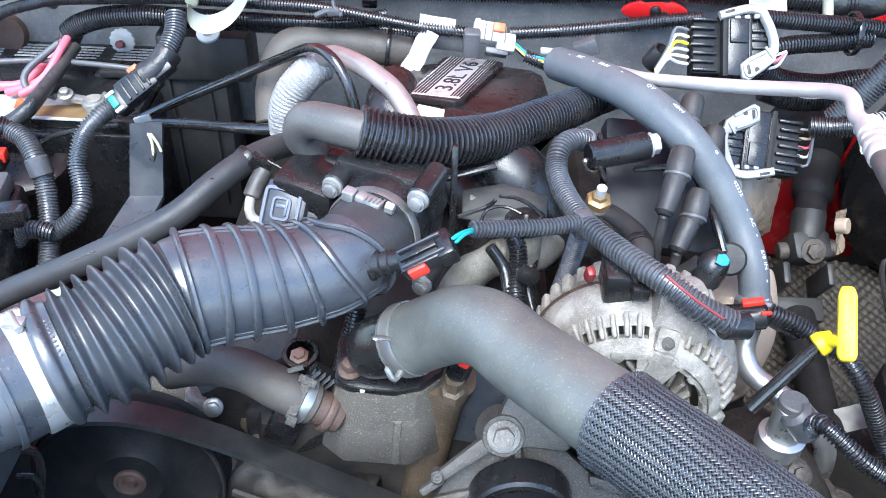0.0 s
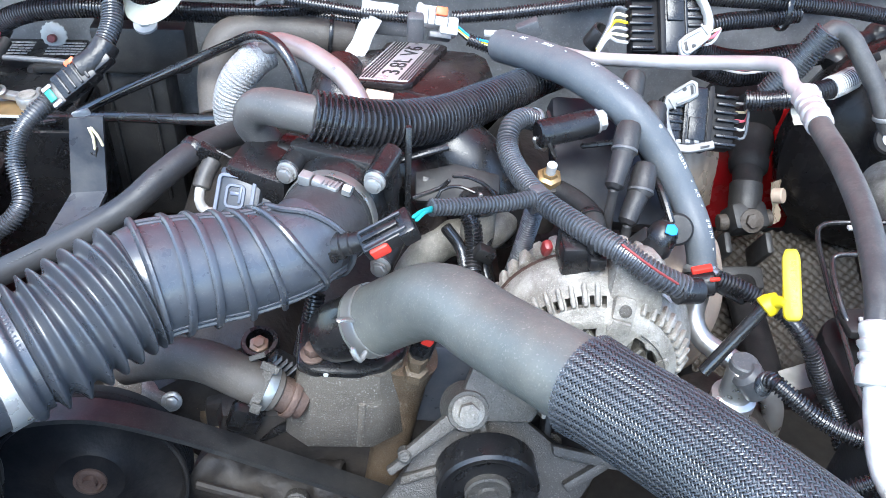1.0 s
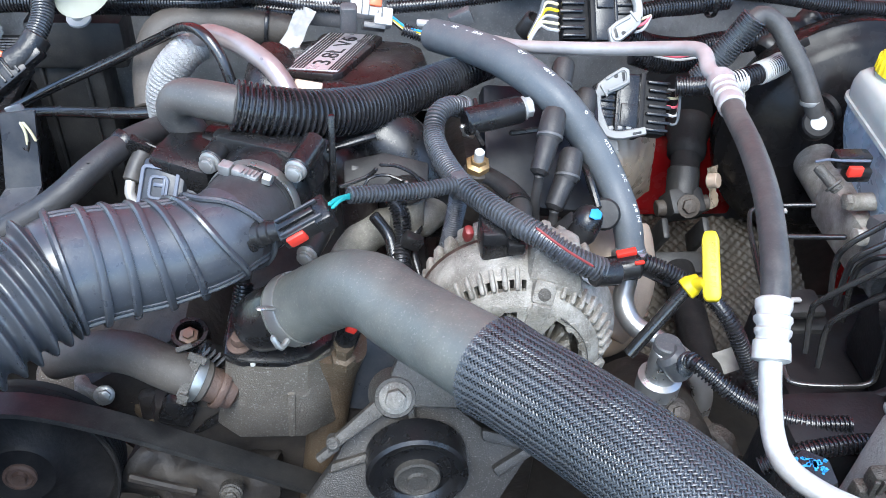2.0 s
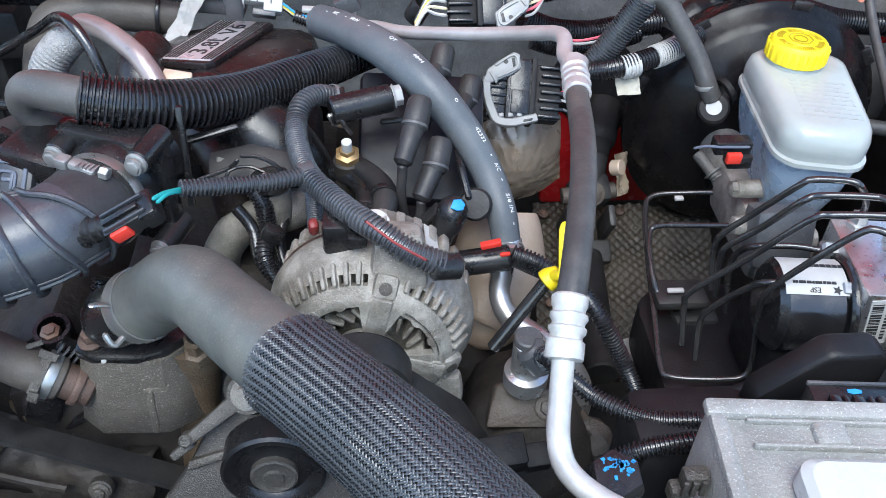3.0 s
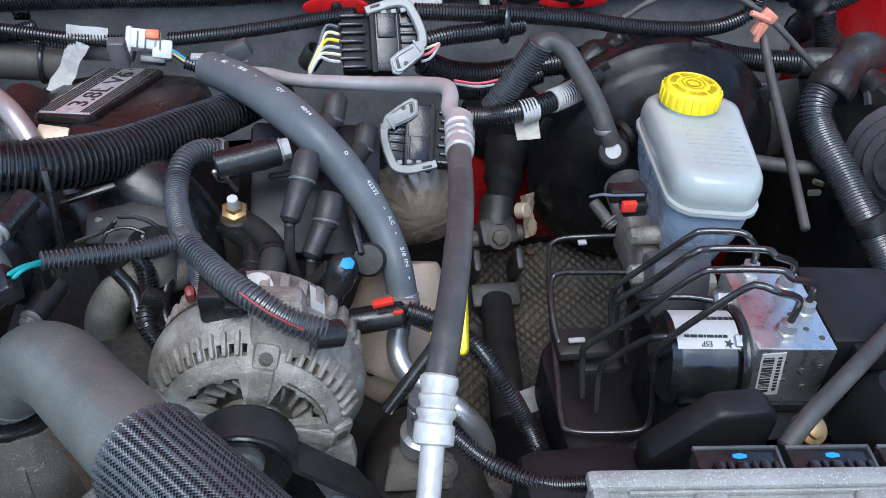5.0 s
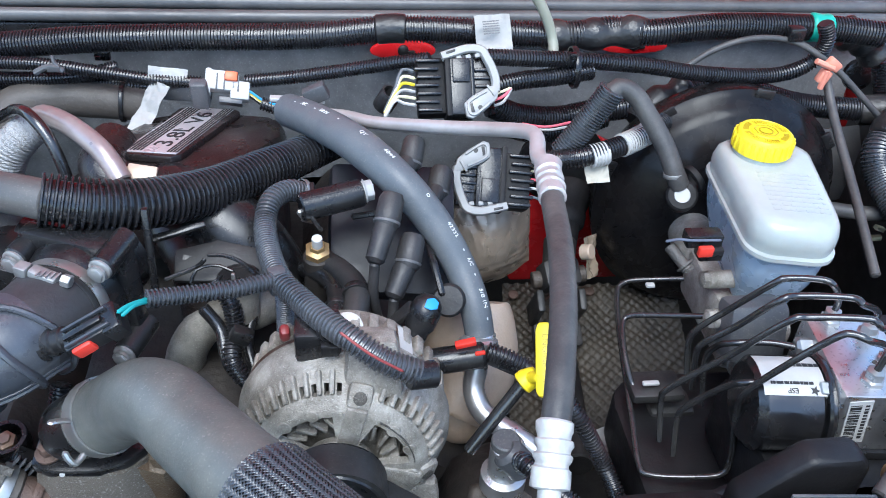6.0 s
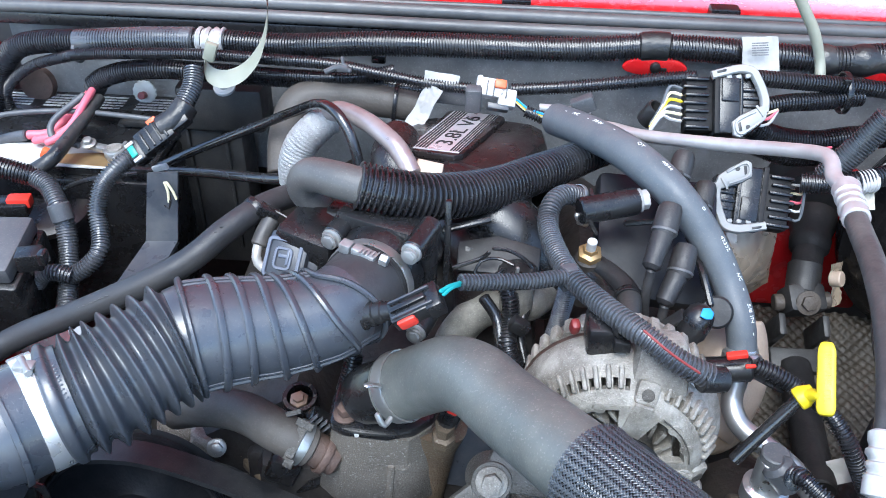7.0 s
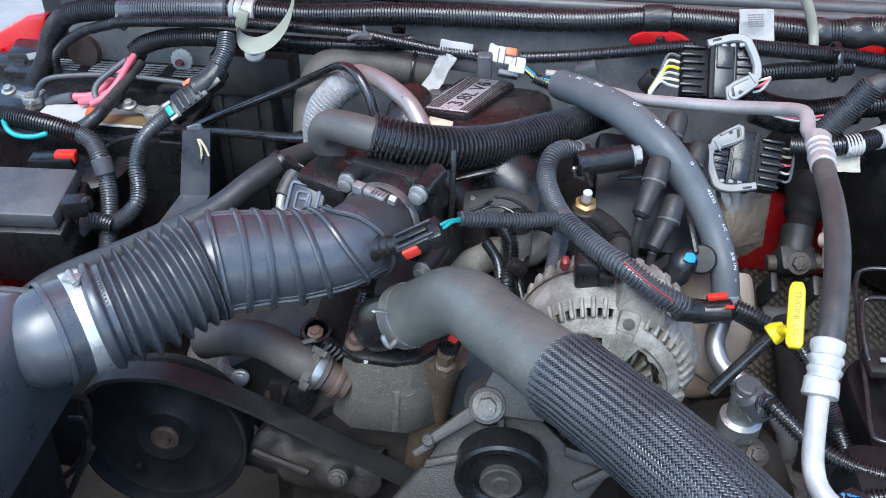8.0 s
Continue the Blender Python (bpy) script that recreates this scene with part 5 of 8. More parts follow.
part("loom", loom([(0.132, 0.500, 1.058), (0.132, 0.510, 1.030), (0.130, 0.520, 0.992), (0.126, 0.525, 0.960), (0.121, 0.530, 0.932)], 0.0075, 0.0044, 0.0013, 14), LOOM_GREY, dl2)
part("clip", box((0.129, 0.490, 1.064), (0.012, 0.01, 0.02), rot=(0, 0, 20), bev=0.002), GREY_PLASTIC, dl2)

# oil pressure sensor
ops = thing("oil_sensor", (0.154, 0.58, 1.0), "brass sensor with a white plastic tip", "sensor")
oq = V((0.155, 0.572, 1.020))
part("hexagon", lathe(oq, (0, -0.25, 1), [(-0.008, 0.0075), (0.0, 0.0075), (0.001, 0.0105), (0.007, 0.0105), (0.009, 0.007), (0.012, 0.006)], 6), BRASS, ops)
part("tip", rod(oq + V((0, -0.003, 0.010)), oq + V((0, -0.0058, 0.021)), 0.0042, 16), WHITE, ops)
part("stem", rod(oq + V((0, 0.004, -0.05)), oq, 0.012, 16), BLOCK, ops)

# right bank: valve cover, coil boots, support tube
vc = thing("valve_cover", (0.21, 0.62, 0.92), "flat black plastic valve cover", "engine cover")
part("cover", prism([(-0.045, -0.07), (0.06, -0.075), (0.07, 0.05), (-0.04, 0.05)], basis((0.205, 0.63, 1.005), (0.10, -0.45, 0.88), (1, 0, 0)), 0.02, 0.006), BLUE_BLACK, vc)
part("rail", tube([(0.239, 0.620, 1.025), (0.245, 0.560, 1.024), (0.251, 0.530, 1.009)], 0.003, 8), BLACK, vc)
part("rail", tube([(0.235, 0.630, 1.033), (0.245, 0.585, 1.022), (0.250, 0.550, 1.009)], 0.0025, 8), BLACK, vc)
part("bracket_edge", tube([(0.182, 0.590, 1.043), (0.220, 0.600, 1.041), (0.233, 0.600, 1.036)], 0.0025, 8), BLACK, vc)

st = thing("support_tube", (0.17, 0.59, 1.06), "black support tube with a pale hexagon end", "bracket")
part("tube", rod((0.143, 0.582, 1.059), (0.191, 0.597, 1.062), 0.0115, 20), BLACK, st)
part("end", hexhead((0.191, 0.596, 1.063), (0.95, 0.2, 0.1), 0.0085, 0.008, 1.0), LIGHT_GREY, st, "pale hexagon end")
part("hook", tube([(0.152, 0.600, 1.070), (0.153, 0.585, 1.066), (0.151, 0.575, 1.057), (0.159, 0.575, 1.041)], 0.002, 8), PAINT_BLACK, st)

boots = [((0.215, 0.574, 1.072), (0.196, 0.528, 1.038)), ((0.232, 0.558, 1.041), (0.210, 0.520, 1.010)), ((0.241, 0.660, 1.059), (0.220, 0.620, 1.050)), ((0.265, 0.660, 1.027), (0.247, 0.620, 1.023))]
for k, (a, b) in enumerate(boots):
    a, b = V(a), V(b)
    bt = thing("plug_boot", b, "matt black rubber spark plug boot", "plug boot", "plug boots on the cylinder head")
    fwd = V((-0.20, -0.62, -0.50)).normalized()
    face = a.lerp(b, 0.36)
    b = face.lerp(b, 0.82)
    part("cup", lathe(face - fwd * 0.030, fwd, [(0.006, 0.0080), (0.010, 0.0098), (0.024, 0.0104), (0.030, 0.0100), (0.0335, 0.0080), (0.0345, 0.003)], 26), BOOT, bt, "dusty domed cup")
    part("cup_rim", bead(face - fwd * 0.001, fwd, 0.0099, 0.0007, 0.0022), GREY_PLASTIC, bt)
    part("body", lathe(face - fwd * 0.006, b - face, [(0, 0.0080), (0.010, 0.0086), (0.022, 0.0082), ((b - face).length + 0.004, 0.0076), ((b - face).length + 0.007, 0.0045)], 22), BOOT, bt)
    part("lead", tube([b, b + V((-0.001, -0.006, -0.03)), b + V((0.006, -0.004, -0.07))], 0.0040, 10), BOOT, bt)

vs_ = thing("vapour_valve", (0.232, 0.490, 1.020), "black solenoid valve with a blue paint mark", "valve")
vax = V((0.42, 0.42, 0.80)).normalized()
vd = V((0.235, 0.506, 1.0165))
part("body", lathe(vd - vax * 0.046, vax, [(0, 0.0075), (0.010, 0.0080), (0.011, 0.0105), (0.020, 0.0110), (0.021, 0.0092), (0.030, 0.0095), (0.034, 0.0118), (0.046, 0.0122), (0.053, 0.0105), (0.0575, 0.0065), (0.059, 0.001)], 28), BLACK, vs_)
part("rear_disc", lathe((0.256, 0.530, 1.004), (-0.2, -0.75, 0.62), [(-0.02, 0.0130), (0.0, 0.0135), (0.003, 0.0115), (0.0035, 0.003)], 26), BLACK_MATT, vs_)
part("side_port", rod(vd - vax * 0.030, vd - vax * 0.036 + V((-0.018, -0.008, -0.008)), 0.0050, 14, 0.2), BLACK, vs_)
part("bracket", box(vd + V((-0.023, 0.006, -0.016)), (0.004, 0.012, 0.044), rot=(10, 34, 0), bev=0.001), BLACK_MATT, vs_)
vn = V((0.10, -0.72, 0.69)).normalized()
part("paint_mark", prism([(-0.006, -0.003), (-0.001, -0.005), (0.004, -0.004), (0.006, 0.001), (0.003, 0.005), (-0.003, 0.004)], basis(vd + vax * 0.0045 + vn * 0.0112, vn + vax * 0.5, (1, 0, 0)), 0.0014, 0.0005), BLUE, vs_, "bright blue paint mark")
part("red_seal", rod(vd - vax * 0.047, vd - vax * 0.052, 0.0060, 14), RED_DARK, vs_)

hs = thing("thermostat_pipe", (0.173, 0.530, 1.021), "dark dirty rubber pipe beside the oil sensor", "hose")
part("pipe", tube([(0.150, 0.585, 1.000), (0.158, 0.575, 1.010), (0.172, 0.560, 1.012), (0.184, 0.535, 1.014), (0.182, 0.510, 1.012), (0.173, 0.490, 1.004), (0.168, 0.480, 0.985)], 0.0100, 20, 0.004), BLACK_MATT, hs)
part("pipe", tube([(0.144, 0.580, 1.000), (0.153, 0.570, 1.006), (0.166, 0.555, 1.006), (0.170, 0.530, 1.008), (0.165, 0.505, 1.010), (0.158, 0.490, 0.995)], 0.0085, 18, 0.004), BLACK, hs)
part("lid", lathe((0.176, 0.470, 1.036), (0, -0.5, 0.9), [(-0.004, 0.011), (0.002, 0.011), (0.004, 0.008)], 20), WHITE, hs, "white cap")

part("collar", join(bead((0.184, 0.530, 1.014), (0, -1, 0.05), 0.0098, 0.0015, 0.006), bead((0.169, 0.520, 1.009), (-0.1, -1, 0.05), 0.0084, 0.0014, 0.005)), BLACK, hs)
fw = thing("lower_loom", (0.100, 0.500, 1.020), "glossy black looms hanging in the gap beside the alternator", "wiring loom")
part("loom", loom([(0.078, 0.540, 1.024), (0.089, 0.530, 1.010), (0.092, 0.520, 0.990), (0.090, 0.500, 0.981), (0.099, 0.490, 0.966)], 0.0075, 0.0044, 0.0013, 12), LOOM, fw)
part("cable", tube([(0.068, 0.530, 1.006), (0.081, 0.520, 0.991), (0.087, 0.500, 0.975), (0.104, 0.490, 0.956), (0.117, 0.490, 0.939)], 0.005, 12), GLOSS, fw)
part("cable", tube([(0.100, 0.550, 1.014), (0.105, 0.540, 0.994), (0.100, 0.520, 0.978), (0.106, 0.500, 0.961)], 0.0045, 12), BLACK, fw)
part("clip", box((0.098, 0.505, 0.999), (0.016, 0.010, 0.012), rot=(0, 30, 0), bev=0.002), BLACK, fw)

# ---- right side of the bay ----
gh = thing("heater_hose", (0.248, 0.580, 1.043), "grey rubber hose with white printed markings, bent over the engine", "hose")
GREY = [(0.129, 0.745, 1.053), (0.157, 0.700, 1.066), (0.188, 0.645, 1.077), (0.220, 0.605, 1.068), (0.248, 0.582, 1.042), (0.268, 0.561, 1.013), (0.278, 0.536, 0.993), (0.283, 0.520, 0.969)]
GR = lambda f: 0.0156 - 0.0038 * max(0, (f - 0.45) / 0.55)
part("hose", tube(GREY, GR, 26, 0.004), HOSE, gh)
gl = smooth_line(GREY, 0.002)
gfr, gtot = frames_on(gl), length_of(gl)
PRINT_ANGLE = radians(-4)


def on_hose(words, size, f0):
    """Words bent round the hose, reading along it."""
    geo = lettering(words, size, Matrix(), 0.0002)
    out = []
    for v in geo[0]:
        p, t, n, b = on_line(gfr, f0 * gtot + v.x, gtot)
        r = GR(f0)
        a = PRINT_ANGLE + radians(60) * max(0.0, 0.45 - f0) - v.y / r
        out.append(p + (n * math.cos(a) + b * math.sin(a)) * (r + 0.0003 + v.z))
    return out, geo[1]


def hose_at(q):
    return min(range(len(gl)), key=lambda i: (gl[i] - V(q)).length) / (len(gl) - 1)


for q, words in (((0.161, 0.715, 1.057), "A/C"), ((0.187, 0.690, 1.054), "5/8 IN"), ((0.215, 0.655, 1.049), "QY"), ((0.226, 0.640, 1.043), "4844"), ((0.259, 0.590, 1.029), "42332"), ((0.276, 0.568, 1.009), "A/C"), ((0.286, 0.545, 0.990), "5/8 IN")):
    part("marking", on_hose(words, 0.0052, hose_at(q)), INK_WHITE, gh)
for q in ((0.150, 0.725, 1.059), (0.174, 0.700, 1.057), (0.202, 0.672, 1.052), (0.269, 0.575, 1.019), (0.281, 0.556, 1.002), (0.289, 0.535, 0.982)):
    part("dash", on_hose("-", 0.008, hose_at(q)), INK_WHITE, gh)
part("logo_mark", on_hose("o", 0.0065, hose_at((0.240, 0.617, 1.040))), INK_WHITE, gh)
e1 = V(GREY[-1])
edir = (V(GREY[-1]) - V(GREY[-2])).normalized()
part("end_ring", bead(e1 - edir * 0.002, edir, 0.0118, 0.0010, 0.003), ALU, gh, "thin bright end ring")
PIPE = [(0.280, 0.515, 0.973), (0.279, 0.505, 0.955), (0.276, 0.495, 0.939), (0.283, 0.478, 0.928), (0.306, 0.457, 0.924), (0.327, 0.443, 0.911), (0.342, 0.440, 0.881), (0.344, 0.440, 0.843), (0.338, 0.440, 0.795)]
part("pipe", tube(PIPE, 0.0088, 18), ALU, gh, "bent aluminium pipe")
part("collar", lathe(V(PIPE[0]) + V((0, 0, 0.004)), V(PIPE[1]) - V(PIPE[0]), [(0, 0.013), (0.002, 0.0155), (0.010, 0.0155), (0.016, 0.011), (0.02, 0.009)], 22), ALU, gh)

rc = thing("injector_plug", (0.263, 0.490, 0.982), "black two-way plug with a red lock tab on the hose", "connector")
part("body", rod((0.239, 0.492, 0.975), (0.281, 0.490, 0.983), 0.0105, 14, 0.2), BLACK, rc)
part("lock", join(box((0.263, 0.482, 1.004), (0.016, 0.006, 0.0045), rot=(0, -14, 0), bev=0.0012), box((0.274, 0.478, 0.997), (0.008, 0.003, 0.003), rot=(0, -8, 0), bev=0.001)), RED_PLASTIC, rc, "red lock tab")
part("tail", rod((0.283, 0.490, 0.983), (0.308, 0.487, 0.970), 0.0075, 14), BLACK, rc)
DLOOM = [(0.282, 0.490, 0.987), (0.298, 0.485, 0.983), (0.315, 0.477, 0.977), (0.331, 0.458, 0.976), (0.347, 0.440, 0.960), (0.367, 0.430, 0.924), (0.376, 0.410, 0.908), (0.379, 0.400, 0.895), (0.387, 0.385, 0.883)]
part("loom", loom(DLOOM, 0.0072, 0.0044, 0.0014, 14), LOOM, rc, "black corrugated tail")

ac = thing("air_conditioning_line", (0.304, 0.430, 1.127), "aluminium air conditioning line with crimped joints and a black hose between", "pipe")
TOPPIPE = [(0.140, 0.770, 1.036), (0.180, 0.730, 1.055), (0.208, 0.700, 1.065), (0.264, 0.645, 1.092), (0.301, 0.595, 1.119), (0.313, 0.567, 1.133), (0.315, 0.553, 1.135), (0.312, 0.535, 1.134), (0.313, 0.520, 1.136)]
part("upper_pipe", tube(TOPPIPE, 0.0058, 18, 0.003), ALU_WARM, ac, "heat-tinted upper pipe")
ACH = [(0.314, 0.505, 1.135), (0.310, 0.478, 1.135), (0.303, 0.427, 1.139), (0.293, 0.376, 1.141), (0.283, 0.335, 1.137), (0.277, 0.312, 1.1315), (0.2735, 0.300, 1.125)]
part("hose", tube(ACH, 0.0077, 24), HOSE_OLD, ac, "black rubber hose")


def crimp(a, b, r):
    """A crimped sleeve with three waists between a and b."""
    ln = (V(b) - V(a)).length
    prof = [(0, r * 0.93), (ln * 0.03, r * 1.06), (ln * 0.16, r * 1.02)]
    for k in range(3):
        f = 0.22 + k * 0.2
        prof += [(ln * f, r * 0.94), (ln * (f + 0.05), r * 0.94), (ln * (f + 0.08), r * 1.08), (ln * (f + 0.14), r * 1.08)]
    prof += [(ln * 0.86, r * 1.1), (ln * 0.97, r * 1.1), (ln, r * 0.8)]
    geo = lathe(a, V(b) - V(a), prof, 40)
    axis = V(b) - V(a)
    out = []
    for v in geo[0]:
        w = v - V(a)
        side = w - axis * (w.dot(axis) / axis.dot(axis))
        out.append(v + side * (0.10 * noise.noise(v * 150)) + axis * (0.025 * noise.noise(v * 90 + V((7, 0, 0)))))
    return out, geo[1]


part("crimp", crimp((0.3105, 0.480, 1.1353), (0.3165, 0.523, 1.1335), 0.0088), ALU_WARM, ac, "pale crimped sleeve")
part("crimp", crimp((0.2745, 0.304, 1.1275), (0.2683, 0.2775, 1.1075), 0.0090), CRIMP, ac, "pale crimped sleeve")
part("lower_pipe", tube([(0.2690, 0.281, 1.110), (0.2655, 0.263, 1.0985), (0.262, 0.243, 1.091), (0.2645, 0.228, 1.087), (0.277, 0.213, 1.086), (0.298, 0.198, 1.087), (0.33, 0.175, 1.09)], 0.0058, 20, 0.003), CRIMP, ac, "bright bent lower pipe")

ds = thing("oil_dipstick", (0.30, 0.44, 0.95), "yellow plastic oil dipstick handle on a black tube", "dipstick")
dt, db, dbase = V((0.3160, 0.4650, 1.0350)), V((0.3070, 0.4170, 1.0165)), V((0.3020, 0.4420, 1.0060))
dm_ = basis((dt + db) / 2, V((-0.35, -0.55, 0.75)), dt - db)
grip = part("grip", prism([(-0.026, -0.0050), (-0.022, -0.0068), (0.020, -0.0062), (0.026, -0.004), (0.026, 0.004), (0.020, 0.0060), (-0.022, 0.0062), (-0.026, 0.004)], dm_ @ pose(0, 0, -0.004), 0.009, 0.002), YELLOW, ds)
part("lettering", lettering("ENGINE OIL", 0.0066, dm_ @ pose(0.0, -0.001, 0.0053, 0, 0, 180)), EMBOSS_SHADE, grip)
part("neck", join(tube([(dt + db) / 2 * 0.5 + db * 0.5 + V((-0.002, 0, -0.001)), dbase + V((0.003, -0.004, 0.006)), dbase], lambda f: 0.0045 + 0.002 * f, 16, 0.003, 0.8),
                  lathe(dbase, (-0.75, -0.2, -0.6), [(-0.008, 0.005), (0.0, 0.0085), (0.005, 0.0085), (0.006, 0.007)], 22)), YELLOW, ds)
part("tube", rod(dbase + V((-0.002, 0, -0.002)), (0.2618, 0.4265, 0.9490), 0.0050, 16), LINE_COAT, ds, "black dipstick tube")

pf = thing("pressure_switch", (0.288, 0.417, 0.93), "aluminium service fitting with a grey pressure switch plug", "sensor")
fa = V((0.288, 0.418, 0.971))
part("body", lathe(fa + V((0, 0, -0.075)), (0, 0, 1), [(0, 0.010), (0.02, 0.010), (0.022, 0.017), (0.036, 0.017), (0.038, 0.0125), (0.068, 0.0125), (0.07, 0.010)], 24), ALU, pf)
part("plug", join(rod(fa + V((-0.004, -0.006, -0.004)), fa + V((0.012, -0.012, -0.022)), 0.0118, 18, 0.3), rod(fa + V((-0.002, 0, -0.022)), fa + V((-0.002, 0, 0.0)), 0.0105, 20)), GREY_PLASTIC, pf, "grey plug")
SLOOM = [fa + V((0.010, -0.012, -0.020))] + [V(q) for q in [(0.291, 0.390, 0.982), (0.301, 0.376, 0.982), (0.320, 0.360, 0.974), (0.340, 0.345, 0.974), (0.360, 0.335, 0.977), (0.385, 0.330, 0.981)]]
part("loom", loom(SLOOM, 0.0066, 0.0044, 0.0014, 14), LOOM, pf, "black corrugated tail")
cb = thing("compressor_fitting", (0.302, 0.265, 1.040), "black hexagon cap nut with blue paint daubs", "fitting")
hc = V((0.300, 0.254, 1.045))
part("cap", lathe(hc + V((0, 0, -0.03)), (0.0, -0.1, 1), [(0, 0.016), (0.028, 0.016), (0.034, 0.0135), (0.0345, 0.004)], 6), BLACK, cb)
rnd = random.Random(4)
part("paint_daub", join(*[box(hc + V((rnd.gauss(0.001, 0.004), rnd.gauss(0.0, 0.0035), 0.0046)), (rnd.uniform(0.0008, 0.0026), rnd.uniform(0.0006, 0.002), 0.0006), rot=(0, 0, rnd.uniform(0, 90)), bev=0) for _ in range(46)]), BLUE, cb, "pale blue paint daubs")
part("stem", rod(hc + V((0, 0, -0.12)), hc + V((0, 0, -0.03)), 0.013, 18), ALU, cb)
cm2 = thing("compressor", (0.295, 0.400, 0.80), "dirty cast air conditioning compressor low beside the block", "compressor")
part("body", lumpy(lathe((0.300, 0.470, 0.830), (-0.05, -1, 0.30), [(-0.02, 0.040), (0.0, 0.052), (0.05, 0.054), (0.075, 0.050), (0.09, 0.040), (0.095, 0.020)], 36), 0.006, 50), BLOCK, cm2)
part("mount_flange", lumpy(prism([(-0.026, -0.016), (0.026, -0.018), (0.030, 0.008), (0.012, 0.020), (-0.018, 0.018)], basis((0.283, 0.415, 0.893), (0, -0.6, 0.8), (1, 0, 0)), 0.016, 0.004), 0.002, 90), STAINED_DARK, cm2)
part("flange_bolt", hexhead((0.304, 0.402, 0.906), (0, -0.6, 0.8), 0.006, 0.005), STAINED_DARK, cm2)
part("plug", join(box((0.262, 0.362, 0.905), (0.040, 0.024, 0.026), rot=(20, -6, 4), bev=0.003), box((0.289, 0.358, 0.907), (0.018, 0.018, 0.018), rot=(20, -6, 4), bev=0.002)), COVER, cm2, "black coil plug")
part("scuffed_edge", lumpy(tube([(0.330, 0.420, 0.860), (0.345, 0.410, 0.865), (0.356, 0.395, 0.858), (0.360, 0.380, 0.840)], 0.010, 14, 0.004), 0.006, 110), STAINED_DARK, cm2)
ll = thing("lower_loom", (0.355, 0.320, 0.971), "black corrugated loom running into the grey tank", "wiring loom")
part("loom", loom([(0.318, 0.310, 0.966), (0.328, 0.310, 0.973), (0.343, 0.310, 0.982), (0.373, 0.310, 0.988), (0.392, 0.310, 0.988)], 0.0066, 0.0044, 0.0014, 14), LOOM, ll)

# heat shields behind the engine
fs_ = thing("heat_shield", (0.30, 0.66, 0.90), "domed, wrinkled tan metal foil heat shield", "heat shield")
vs, fs = [], []
nx, nz = 60, 64
for j in range(nz + 1):
    for i in range(nx + 1):
        u, v = i / nx, j / nz
        x = 0.272 + 0.096 * u + 0.008 * v
        z = 0.974 - 0.100 * v - 0.022 * (2 * u - 1) ** 2 * (1 - v) - 0.010 * math.sin(u * math.pi) * v
        far = min(1.0, 2.2 * math.hypot(u - 0.45, 0.8 * (v - 0.62)))
        pleat = abs(noise.noise(V((math.atan2(u - 0.45, v - 0.62) * 3.4, 2.2 * far, 1)))) + 0.5 * abs(noise.noise(V((math.atan2(u - 0.45, v - 0.62) * 7, 1.5 * far, 4))))
        y = 0.708 + 0.024 * u - 0.034 * math.sin(u * math.pi) ** 0.8 * math.sin(0.5 + 2.3 * v) + 0.0035 * pleat * far + 0.010 * max(0, 0.25 - v) + 0.004 * noise.noise(V((x * 38, z * 30, 5))) + 0.0008 * noise.noise(V((x * 130, z * 120, 9)))
        vs.append(V((x, y, z)))
for j in range(nz):
    for i in range(nx):
        a = j * (nx + 1) + i
        fs.append((a, a + 1, a + nx + 2, a + nx + 1))
k = len(vs)
vs += [q + V((0, 0.004, 0)) for q in vs]
fs += [tuple(i + k for i in reversed(f)) for f in fs]
part("foil", (vs, fs), FOIL, fs_, smooth=25)
part("lower_shell", tube([(0.290, 0.594, 0.942), (0.289, 0.580, 0.925), (0.283, 0.56, 0.90), (0.262, 0.53, 0.87)], lambda f: 0.032 + 0.012 * math.sin(f * 2.6), 28, 0.004), TAN, fs_, "smooth tan lower shell")
cm_ = thing("exhaust_shell", (0.262, 0.50, 0.86), "tan grey pressed exhaust shell with a round hole", "bracket")
part("shell", lathe((0.272, 0.530, 0.886), (-0.15, -0.70, 0.55), [(-0.05, 0.040), (-0.012, 0.041), (-0.004, 0.039), (0.003, 0.034), (0.008, 0.025), (0.0105, 0.013), (0.011, 0.001)], 44), TAN, cm_)
# Solid dark disc; its colour gives the shade inside the round hole.
part("hole", lathe((0.258, 0.516, 0.891), (-0.3, -0.75, 0.6), [(-0.004, 0.0045), (0.004, 0.0045), (0.0042, 0.003)], 16), DARK, cm_)

# steering shaft
ss = thing("steering_shaft", (0.39, 0.6, 0.8), "dirty black steering shaft with a universal joint and rubber boot", "steering shaft")
uj = V((0.397, 0.690, 0.888))
part("boot", lathe(V((0.426, 0.790, 0.926)), uj - V((0.426, 0.790, 0.926)), [(0, 0.024), (0.012, 0.025), (0.03, 0.020), (0.034, 0.0215), (0.045, 0.0205), (0.05, 0.016), (0.075, 0.015)], 30), COVER, ss)
part("boot_flange", lathe((0.428, 0.842, 0.930), (-0.03, -1, 0.12), [(0, 0.050), (0.006, 0.050), (0.010, 0.044), (0.014, 0.036), (0.03, 0.033), (0.034, 0.027), (0.05, 0.025)], 36), COVER, ss)
part("upper_yoke", join(rod(uj + V((0.005, 0.03, 0.025)), uj + V((0, 0.004, 0.004)), 0.017, 18), box(uj, (0.04, 0.03, 0.034), rot=(35, 0, 8), bev=0.006)), BLACK_MATT, ss)
part("cross", join(hexhead(uj + V((0.0, -0.016, 0.010)), (0, -0.8, 0.6), 0.008, 0.006), rod(uj + V((-0.028, -0.002, -0.004)), uj + V((0.028, 0, 0.002)), 0.009, 16)), STAINED_DARK, ss)
